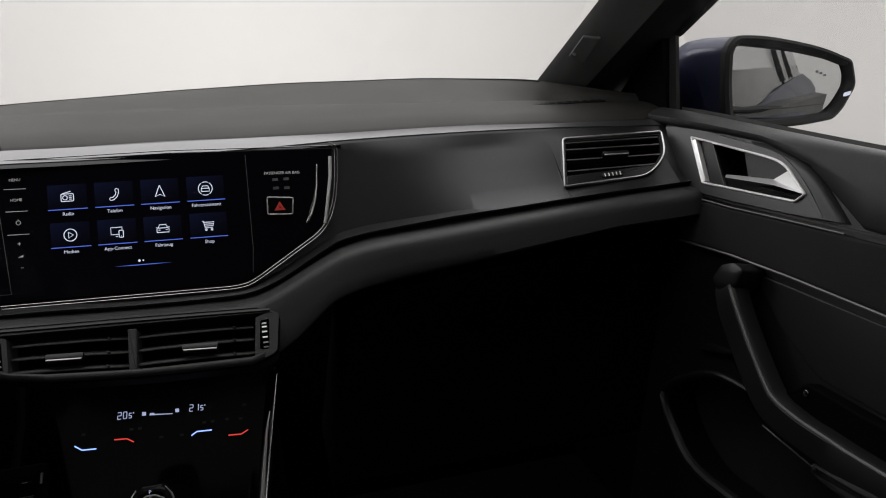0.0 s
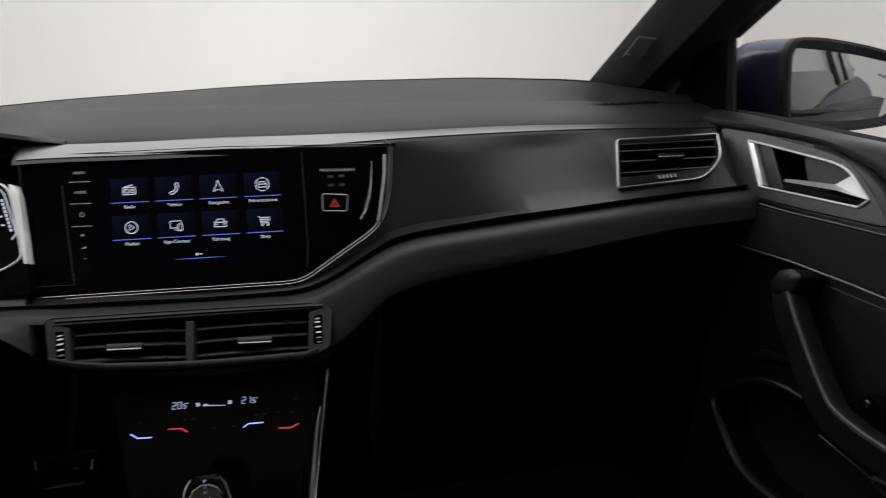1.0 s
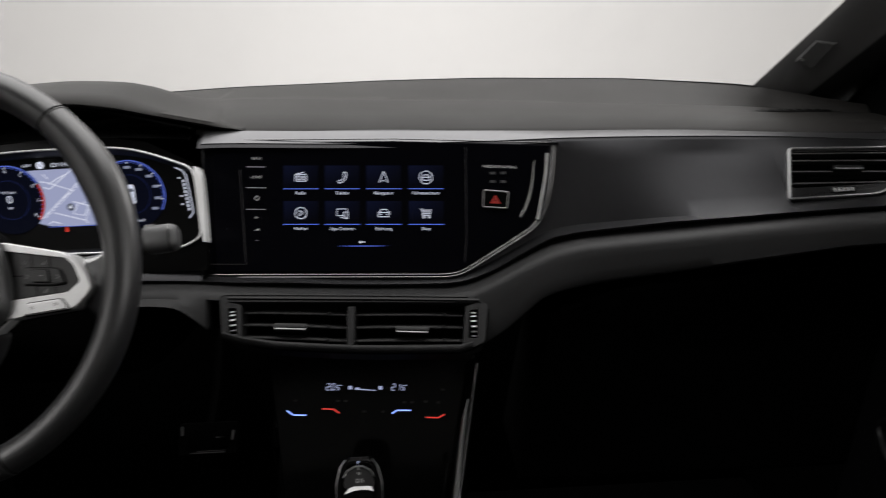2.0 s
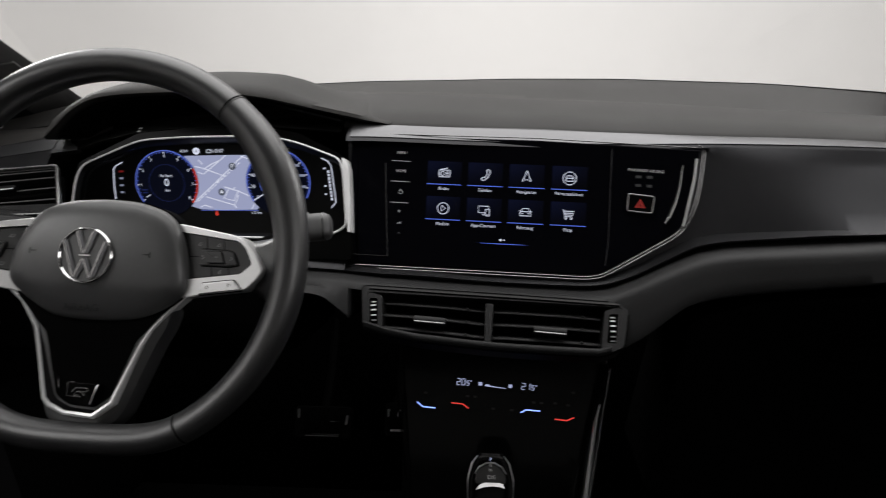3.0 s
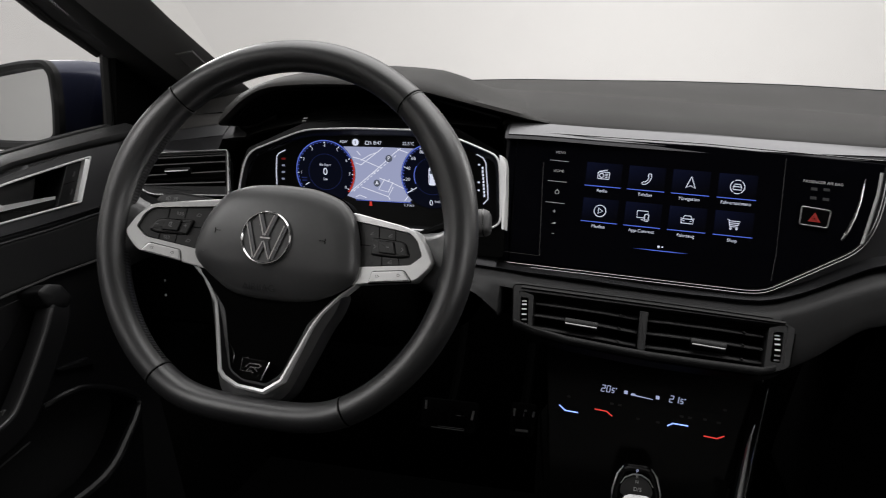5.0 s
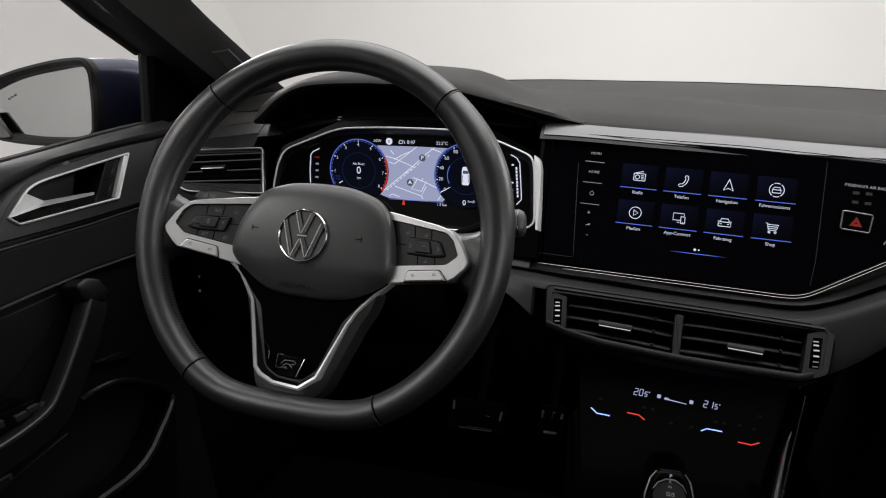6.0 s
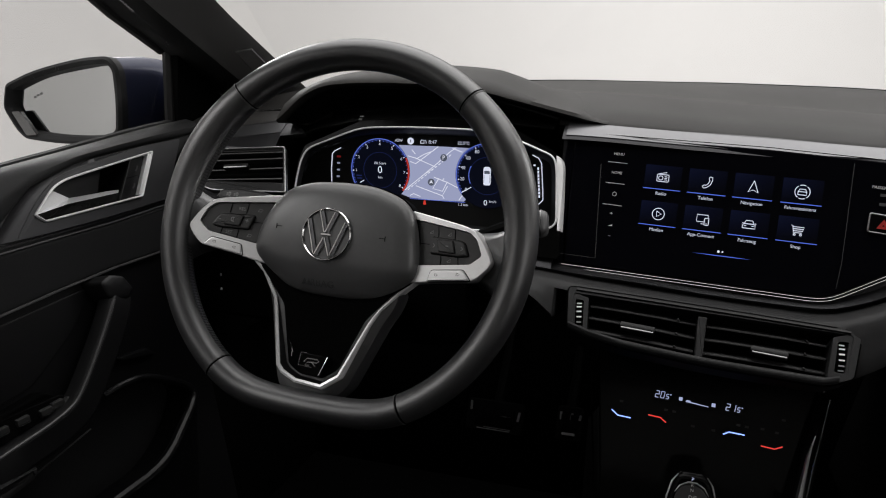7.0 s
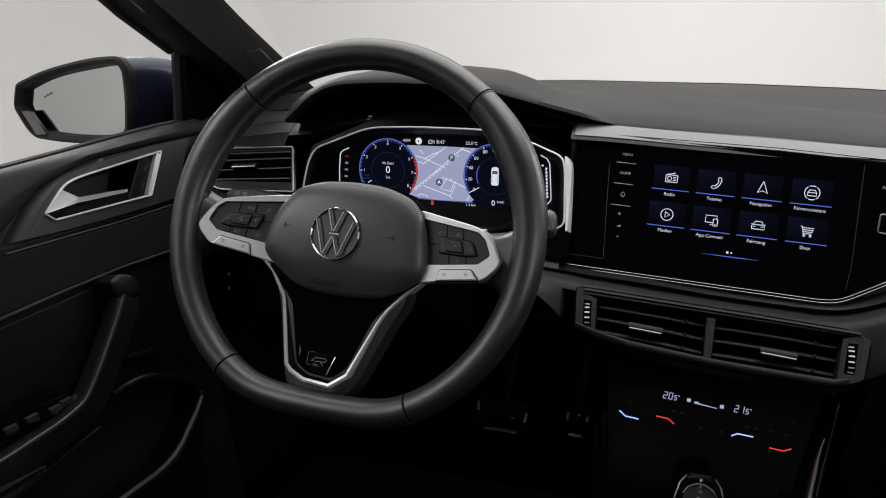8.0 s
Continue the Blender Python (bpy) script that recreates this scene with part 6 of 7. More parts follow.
part("edge_wall", loft([[(x - 0.010, y + 0.012, z), (x - 0.001, y + 0.003, z), (x + 0.0035, y + 0.002, z), (x + 0.006, y + 0.02, z)] for x, y, z in ((0.1462, -0.0830, 0.8020), (0.1339, -0.1151, 0.750), (0.1227, -0.1462, 0.700), (0.1136, -0.171, 0.660))]), PIANO, console)
# Same trim as on the right; its dimness is put into black.
part("edge_line", tube([(-0.1073, -0.0590, 0.800), (-0.1013, -0.0711, 0.750), (-0.0953, -0.0833, 0.700), (-0.0905, -0.0930, 0.660)], 0.0012, 6), PIANO, console)
part("storage_rib", block(0.003, 0.05, 0.09, CLIMATE_FACE @ pose(0.092, -0.085, 0.01, 0, 0, -7), 0.001), PIANO, console)

# ---- gear selector ----
selector = thing("gear_selector", (0.011, -0.175, 0.66), "black gear selector lever with chrome frame and white gear letters", "gear selector")
GS = pose(0.0115, -0.170, 0.700, 68, 0, 0)
secs = []
for v, hu, hw in ((-0.045, 0.018, 0.016), (-0.02, 0.021, 0.018), (0.010, 0.0225, 0.019), (0.026, 0.020, 0.017), (0.034, 0.013, 0.012)):
    secs.append([GS @ Vector((x * hu, v, y * hw)) for x, y in rounded([(-1, -1), (1, -1), (1, 1), (-1, 1)], 0.7, 4)])
part("knob", loft(secs), PIANO, selector, "gloss black knob")
FACE = rounded([(-0.0205, -0.050), (0.0205, -0.050), (0.0243, 0.006), (0.0155, 0.0330), (-0.0155, 0.0330), (-0.0243, 0.006)], 0.010)
part("ring", border(FACE, 0.0065, 0.010, 0.0205, GS, 0.002), PIANO, selector, "gloss black ring")
for s in (-1, 1):
    part("chrome_side", tube([GS @ Vector((s * u, v, w)) for u, v, w in ((0.0140, 0.0320, 0.017), (0.0197, 0.0240, 0.017), (0.0236, 0.0080, 0.017), (0.0225, -0.020, 0.015), (0.0205, -0.050, 0.012))], [0.0006, 0.0011, 0.0014, 0.0014, 0.0014], 8), SATIN, selector, "slim chrome side")
part("lens", domed(inset(FACE, 0.0065), 0.010, 0.0165, 0.002, GS, 5), PIANO, selector)
crown = rounded([(-0.0165, 0.0030), (0.0165, 0.0030), (0.0160, 0.0130), (0.0085, 0.0235), (-0.0085, 0.0235), (-0.0160, 0.0130)], 0.005)
part("inset_plate", plate(crown, 0.015, 0.0192, GS, 0.001), BUTTON, selector, "grey letter field")
part("arc", tube([GS @ Vector((x, y, 0.0200)) for x, y in ((-0.0165, 0.0140), (-0.0120, 0.0210), (-0.004, 0.0250), (0.004, 0.0250), (0.0120, 0.0210), (0.0165, 0.0140))], [0.0003, 0.0008, 0.0010, 0.0010, 0.0008, 0.0003], 8), SATIN, selector, "fine chrome arc")
for body, v, sz in (("P", 0.0285, 0.0052), ("R", 0.0228, 0.0042), ("N", 0.0178, 0.0042), ("D/S", 0.0105, 0.0056)):
    writing(body, sz, GS @ pose(0.0 if body != "D/S" else 0.001, v, 0.0212), DIGIT if body == "P" else WHITE_PRINT, selector, depth=0.0)
bow = [(-0.0150, -0.0010), (-0.0110, 0.0035), (-0.0030, 0.0062), (0.0020, 0.0055), (0.0060, 0.0065), (0.0135, 0.0040), (0.0150, 0.0005), (0.0100, 0.0018), (0.0020, 0.0022), (-0.0060, 0.0015)]
part("chrome_bow", plate([(u, (v - 0.003) * 1.5) for u, v in bow], -0.003, 0.0, GS @ pose(0, 0.0025, 0.0215, -44, 0, 0)), DIMCHROME, selector, "curved chrome accent")

# ---- pedals ----
def pedal(name, label, x, y, z, w, h, tilt, bars, edges):
    """A rubber pad with worn steel bars, on its arm."""
    t = thing(name, (x, y, 0.36), label, "pedal")
    m = pose(x, y, z, tilt, 0, 0)
    part("pad", plate(rounded([(-w / 2, -h / 2), (w / 2, -h / 2), (w / 2, h / 2), (-w / 2, h / 2)], 0.008), -0.008, 0.004, m, 0.003), CARPET, t, "black rubber pad")
    for u0, u1, v, thick in bars:
        part("steel_bar", block(u1 - u0, thick, 0.003, m @ pose((u0 + u1) / 2, v, 0.005), thick * 0.3), STEEL, t, "bright steel bar")
    for u, v, k in edges:
        part("steel_edge", block(0.0042, k, 0.004, m @ pose(u, v, 0.004, 0, 0, -8 if u > 0 else 4), 0.001), STEEL, t, "bright steel edge")
    for i in range(4):
        part("rubber_rib", block(w * 0.12, h * 0.5, 0.003, m @ pose(-w * 0.27 + i * w * 0.18, 0, 0.005), 0.001), DARK, t)
    part("arm", tube([m @ Vector((0, 0, -0.006)), m @ Vector((0, 0.10, -0.05)), m @ Vector((0, 0.22, -0.06))], 0.010, 8), DARK, t)


pedal("brake_pedal", "black brake pedal with bright steel edges", -0.2990, 0.333, 0.5300, 0.104, 0.058, 62, ((-0.030, 0.0300, -0.0235, 0.0016), (0.0100, 0.0300, 0.0020, 0.0014), (-0.018, 0.0310, -0.0205, 0.0008)), ((-0.0450, 0.0150, 0.016), (0.0435, 0.0050, 0.017)))
pedal("accelerator_pedal", "narrow black accelerator pedal with steel bars", -0.1675, 0.36, 0.5260, 0.046, 0.062, 62, ((-0.0115, 0.0120, -0.0190, 0.0048),), ((-0.0160, 0.0120, 0.014), (0.0030, 0.0125, 0.013), (0.0185, 0.0120, 0.010)))


# ---- doors ----
def door(s):
    """A front door: belt pad, trim with handle, cloth, pull grip with armrest, pocket."""
    m = DOOR_FACE @ pose(-0.0043, 0.0018, 0, 0, 0, 1.85) if s > 0 else MIRRORED @ DOOR_FACE @ pose(0.0058, 0.0012, 0)
    word = "passenger" if s > 0 else "driver"
    t = thing("front_door", (s * 0.72, -0.4, 0.45), "closed dark grey %s door with silver handle and black pull grip" % word, "car door", "front doors")
    shell = [(-0.085, 0.092), (0.020, 0.082), (0.25, 0.045), (1.05, -0.02), (1.05, -0.56), (-0.03, -0.56), (-0.02, -0.10), (-0.045, 0.02)]
    pocket_hole = rounded([(0.010, -0.2440), (0.060, -0.2130), (0.095, -0.2035), (0.150, -0.2120), (0.30, -0.262), (0.62, -0.29), (0.62, -0.36), (0.30, -0.375), (0.155, -0.3350), (0.094, -0.3270), (0.064, -0.3110), (0.032, -0.2830)], 0.02)
    cav = inset(rounded(HANDLE, HANDLE_R), 0.0025)
    part("door_shell", pierced(rounded(shell, 0.004), [pocket_hole, cav], -0.05, -0.004, m), HARD, t, "black grained door panel")
    part("pocket_back", plate(inset(pocket_hole, -0.01), -0.062, -0.048, m), FABRIC, t, "felt-lined back of the pocket")
    # Pocket lip, standing out into the cabin.
    lip = [(0.146, -0.210, 0.004), (0.124, -0.204, 0.010), (0.097, -0.2040, 0.012), (0.064, -0.218, 0.012), (0.036, -0.234, 0.010), (0.0195, -0.2505, 0.008), (0.036, -0.2660, 0.014), (0.060, -0.2810, 0.020), (0.090, -0.3030, 0.025), (0.122, -0.3145, 0.028), (0.172, -0.3200, 0.030), (0.3, -0.336, 0.034), (0.62, -0.350, 0.034)]
    lip = eased(lip, 1)
    part("pocket_lip", tube([m @ Vector(p) for p in lip], [0.004 + 0.004 * k / (len(lip) - 1) for k in range(len(lip))], 10), HARD, t, "rounded pocket lip")
    bm = bmesh.new()
    wall = lip[10:]
    loops(bm, [[m @ Vector((u, v, w - 0.003)), m @ Vector((u, v, w + 0.003)), m @ Vector((u + 0.02, v - 0.16, w - 0.012)), m @ Vector((u + 0.02, v - 0.16, w - 0.02))] for u, v, w in wall])
    part("pocket_wall", bm, HARD, t)
    # Belt pad: a soft roll along the window.
    bm = bmesh.new()
    secs = []
    for k in range(16):
        u = -0.085 + 1.13 * (k / 15) ** 1.6
        ve = BELT_EDGE(u)
        vs_ = BELT_SEAM(u)
        secs.append([m @ Vector(p) for p in ((u, vs_ - 0.006, -0.03), (u, vs_ - 0.001, 0.001), (u, vs_ + 0.003, 0.0045), (u, vs_ + (ve - vs_) * 0.45, 0.005), (u, ve - 0.003, -0.002), (u, ve + 0.003, -0.016), (u, ve + 0.003, -0.032), (u, ve - 0.004, -0.046))])
    part("belt_pad", loft(secs, bm), DOORPAD, t, "soft grey pad under the window", angle=50)
    part("window_seal", tube([m @ Vector((-0.085 + 1.13 * (k / 15) ** 1.6, BELT_EDGE(-0.085 + 1.13 * (k / 15) ** 1.6) + 0.003, -0.046)) for k in range(16)], 0.005, 6), RUBBER, t)
    # Trim piece with the release handle.
    trim = rounded([(-0.047, 0.0790), (0.0197, 0.0725), (0.0990, 0.0572), (0.1400, 0.0478), (0.1620, 0.0330), (0.1810, 0.0155), (0.2070, -0.0172), (0.1623, -0.0145), (0.0824, -0.0075), (-0.004, 0.0028), (-0.020, 0.030)], [0.004, 0.02, 0.02, 0.02, 0.02, 0.02, 0.006, 0.03, 0.03, 0.005, 0.01])
    bez = rounded(HANDLE, HANDLE_R)
    bm = pierced(trim, [inset(bez, 0.001)], -0.006, 0.005, m)
    part("handle_trim", bm, TRIM, t, "satin dark grey handle surround")
    outer = eased([(0.0900, 0.0622, 0.002), (0.1440, 0.0520, -0.003), (0.1721, 0.0390, -0.004), (0.1960, 0.0205, -0.004), (0.2312, -0.0188, -0.004)])
    inward = eased([(0.0900, 0.0545, 0.0053), (0.1350, 0.0440, 0.0053), (0.1570, 0.0290, 0.0053), (0.1755, 0.0110, 0.0053), (0.2020, -0.0166, 0.0053)])
    part("trim_flank", loft([[m @ Vector(q) for q in (a, tuple((x + y) / 2 for x, y in zip(a[:2], b[:2])) + (0.0032,), b, (b[0], b[1], -0.005), (a[0], a[1], -0.006))] for a, b in zip(outer, inward)]), TRIM, t, "rounded rear flank of the handle surround", angle=60)
    part("trim_line", strip([(-0.004, 0.0005), (0.0824, -0.0100), (0.1623, -0.0172), (0.2310, -0.0235), (0.36, -0.036), (1.0, -0.09)], 0.0022, -0.004, 0.0022, m), HARD, t)
    part("chrome_bezel", border(bez, 0.0024, -0.004, 0.0082, m, 0.0011), MATTCHROME, t, "slim chrome bezel")
    part("handle_recess", plate(inset(bez, 0.0015), -0.052, -0.030, m), DARK, t, "deep black recess")
    part("recess_wall", plate([(0.0646, 0.0520), (0.1331, 0.0430), (0.1510, 0.0340), (0.1331, 0.0150), (0.0779, 0.0170)], -0.030, -0.021, m, 0.001), HARD, t, "lighter wall inside the recess")
    part("chrome_rib", plate([(0.0056, 0.0608), (0.0132, 0.0624), (0.0402, 0.0130), (0.0335, 0.0103)], -0.004, 0.0072, m, 0.0007), MATTCHROME, t, "broad chrome rib")
    lock = part("lock_switch", plate(rounded([(0.0120, 0.0612), (0.0360, 0.0588), (0.0650, 0.0090), (0.0385, 0.0128)], 0.0015), -0.030, 0.0005, m, 0.0004), HARD, t, "black lock switch plate")
    part("plate_edge", strip([(0.0358, 0.0590), (0.0642, 0.0100)], 0.0012, -0.002, 0.0012, m), BUTTON, lock)
    if s < 0:
        part("lock_seam", strip([(0.0300, 0.0375), (0.0500, 0.0345)], 0.0007, 0.0004, 0.0009, m), DARK, lock)
        for u, v in ((0.0300, 0.0460), (0.0395, 0.0250)):
            part("lock_mark", strip([(u - 0.002, v + 0.003), (u, v - 0.001), (u + 0.0025, v - 0.003)], 0.0018, 0.0004, 0.0009, m), FAINT, lock)
    # Release lever: a long two-faced blade that ends in a bright wedge.
    back, mid_, tip_ = [(0.0555, 0.0228, -0.008), (0.1235, 0.0202, -0.010), (0.1465, 0.0312, -0.006)], [(0.0674, 0.0187, 0.004), (0.1388, 0.0135, 0.005)], (0.1806, 0.0061, 0.005)
    low = [(0.0672, 0.0085, -0.004), (0.1664, 0.0004, -0.001)]
    bm = bmesh.new()
    vb, vm, vt, vl = [bm.verts.new(m @ Vector(p)) for p in back], [bm.verts.new(m @ Vector(p)) for p in mid_], bm.verts.new(m @ Vector(tip_)), [bm.verts.new(m @ Vector(p)) for p in low]
    deep = [bm.verts.new(m @ Vector((p[0], p[1] + 0.001, -0.028))) for p in back + [tip_] + low[::-1]]
    ring = vb + [vt] + vl[::-1]
    for f in ((vb[0], vm[0], vm[1], vb[1]), (vb[1], vm[1], vt, vb[2]), (vb[0], vl[0], vm[0])):
        bm.faces.new(f)
    for k in range(6):
        bm.faces.new((ring[k], ring[(k + 1) % 6], deep[(k + 1) % 6], deep[k]))
    bmesh.ops.recalc_face_normals(bm, faces=bm.faces[:])
    lever = part("release_lever", bm, LEVER, t, "faceted silver release lever", smooth=False)
    # The same metal facing a dark cabin: that reflection is put into black.
    bm = bmesh.new()
    f = bm.faces.new([bm.verts.new(m @ Vector(p)) for p in (mid_[0], low[0], low[1], tip_, mid_[1])])
    bmesh.ops.recalc_face_normals(bm, faces=[f])
    bmesh.ops.solidify(bm, geom=[f], thickness=0.001)
    part("lever_front", bm, PIANO, lever, "lower face of the lever, its dark reflection put into the colour", smooth=False)
    part("lever_shadow_gap", strip([(0.068, 0.0066), (0.120, 0.0030), (0.168, -0.0008)], 0.0012, -0.004, 0.0015, m), BLACKCHROME, t, "slim dark strip under the lever")
    # Cloth field with a shut line below.
    cloth = rounded([(-0.006, -0.006), (0.0824, -0.0165), (0.1623, -0.0235), (0.2312, -0.0300), (0.36, -0.043), (1.0, -0.095), (1.0, -0.20), (0.36, -0.112), (0.2833, -0.0960), (0.1746, -0.0785), (0.0942, -0.0675), (0.008, -0.0600)], 0.004)
    part("cloth_field", plate(cloth, -0.006, 0.0045, m, 0.003), FABRIC, t, "dark woven cloth field")
    part("cloth_piping", tube([m @ Vector(p) for p in ((0.006, -0.0612, 0.003), (0.0942, -0.0687, 0.003), (0.1746, -0.0797, 0.003), (0.2833, -0.0972, 0.003), (0.36, -0.1132, 0.003), (1.0, -0.201, 0.003))], 0.0016, 6), SEAM, t, "pale piping under the cloth")
    part("trim_edge", tube([m @ Vector(p) for p in ((0.000, -0.0045, 0.004), (0.0824, -0.0150, 0.004), (0.1623, -0.0220, 0.004), (0.2312, -0.0285, 0.004))], 0.0010, 6), SEAM, t, "thin pale edge of the cloth field")
    # Dished wall behind the grip.
    part("dish", plate(rounded([(0.125, -0.083), (0.29, -0.108), (0.8, -0.17), (0.8, -0.21), (0.30, -0.188), (0.222, -0.172), (0.165, -0.130)], 0.01), -0.006, -0.0015, m, 0.001), HARD, t, "hollow behind the grip")
    # Pull grip that runs on as the armrest.
    path = [(0.1075, -0.0930, 0.026, 0.015), (0.1167, -0.1090, 0.034, 0.016), (0.1364, -0.1400, 0.034, 0.016), (0.1640, -0.1760, 0.034, 0.016), (0.1800, -0.1960, 0.034, 0.016), (0.1965, -0.2125, 0.034, 0.016), (0.2325, -0.2240, 0.035, 0.016), (0.262, -0.2290, 0.035, 0.016), (0.30, -0.2380, 0.035, 0.017), (0.60, -0.280, 0.035, 0.018)]
    secs = []
    path = eased(path)
    for i, (u, v, w, h) in enumerate(path):
        a, b = path[max(i - 1, 0)], path[min(i + 1, len(path) - 1)]
        d = Vector((b[0] - a[0], b[1] - a[1])).normalized()
        n2 = Vector((-d.y, d.x))
        secs.append([m @ Vector((u + n2.x * x, v + n2.y * x, y)) for x, y in ((-h, w - 0.026), (-h, w - 0.006), (-h + 0.005, w - 0.001), (h * 0.78, w + 0.002), (h * 0.93, w + 0.0012), (h, w - 0.0015), (h + 0.0012, w - 0.005), (h, w - 0.024))])
    part("pull_grip", loft(secs), GRIP, t, "black pull grip", angle=25)
    ridge = [(0.1290, -0.1010, 0.0345), (0.1500, -0.1320, 0.0350), (0.1765, -0.1680, 0.0350), (0.1915, -0.1860, 0.0350), (0.2045, -0.1990, 0.0352), (0.2365, -0.2090, 0.0360), (0.2660, -0.2145, 0.0360), (0.3030, -0.2225, 0.0360), (0.6, -0.263, 0.036)]
    # The grip's bright highlight, put in as a paler tube along its edge.
    part("grip_glint", tube([m @ Vector(p) for p in eased(ridge)], 0.0018, 8), SEAM, t, "fine raised edge, its highlight put into a paler colour")
    part("grip_cap", domed(rounded([(0.0970, -0.0960), (0.1075, -0.0785), (0.1250, -0.0735), (0.1390, -0.0800), (0.1330, -0.0980), (0.1240, -0.1050), (0.1060, -0.1055)], 0.004), -0.004, 0.030, 0.004, m, 5), GRIP, t, "flared top of the grip")
    part("front_ledge", plate([(0.0640, -0.1850), (0.1130, -0.1790), (0.1190, -0.1740), (0.0750, -0.1740)], -0.006, 0.004, m, 0.002), HARD, t, "step in the panel below the grip")
    arm = rounded([(0.256, -0.2440), (0.262, -0.2560), (0.32, -0.270), (0.62, -0.315), (0.62, -0.275), (0.32, -0.2430)], 0.005)
    part("armrest_pad", plate(arm, -0.01, 0.036, m, 0.006), DOORPAD, t, "padded armrest")
    shelf = rounded([(0.185, -0.203), (0.222, -0.178), (0.30, -0.192), (0.80, -0.23), (0.80, -0.27), (0.30, -0.240), (0.23, -0.226)], 0.005)
    part("armrest_shelf", plate(shelf, -0.004, 0.012, m, 0.003), DARK, t, "armrest shelf")
    part("shut_line", tube([m @ Vector(p) for p in ((0.171, -0.2400, 0.003), (0.245, -0.2605, 0.004), (0.295, -0.2650, 0.004), (0.40, -0.290, 0.004))], 0.0010, 6), SEAM, t)
    if s > 0:
        part("tweeter_screw", plate(circle(0.2245, -0.1877, 0.0035, 14), 0.008, 0.0140, m, 0.001), DIMCHROME, t, "small screw cover")
    else:
        block_ = part("window_switches", plate(rounded([(0.190, -0.2030), (0.204, -0.1870), (0.300, -0.192), (0.42, -0.205), (0.42, -0.228), (0.29, -0.216)], 0.004), 0.008, 0.0150, m, 0.001), PIANO, t, "gloss black window switch block")
        for u, v in ((0.212, -0.1955), (0.226, -0.1985), (0.252, -0.1985), (0.275, -0.201)):
            part("switch_key", block(0.014, 0.008, 0.006, m @ pose(u, v, 0.0165, 12, 0, -6), 0.0015), BUTTON, block_)
            part("switch_edge", block(0.011, 0.0012, 0.0012, m @ pose(u, v - 0.003, 0.0200, 12, 0, -6), 0), DIMCHROME, block_)
        part("mirror_knob", plate(circle(0.200, -0.1975, 0.006, 18), 0.014, 0.0210, m, 0.0015), BUTTON, block_, "mirror adjuster knob")


HANDLE = [(0.0030, 0.0662), (0.0378, 0.0602), (0.1355, 0.0428), (0.1535, 0.0350), (0.1825, 0.0060), (0.1706, -0.0032), (0.1000, 0.0035), (0.0345, 0.0096)]
HANDLE_R = [0.004, 0.02, 0.02, 0.010, 0.003, 0.003, 0.02, 0.003]
BELT_EDGE = curve_of([-0.10, -0.035, 0.0165, 0.0909, 0.1822, 0.2567, 0.5, 1.1], [0.107, 0.0985, 0.0900, 0.0765, 0.0610, 0.0490, 0.012, -0.07], 0.01)
BELT_SEAM = curve_of([-0.10, -0.043, 0.0197, 0.1007, 0.1486, 0.1721, 0.1994, 0.2312, 0.30, 0.6, 1.1], [0.090, 0.0820, 0.0752, 0.0632, 0.0540, 0.0410, 0.0224, -0.0180, -0.0280, -0.055, -0.11], 0.006)
door(1)
door(-1)


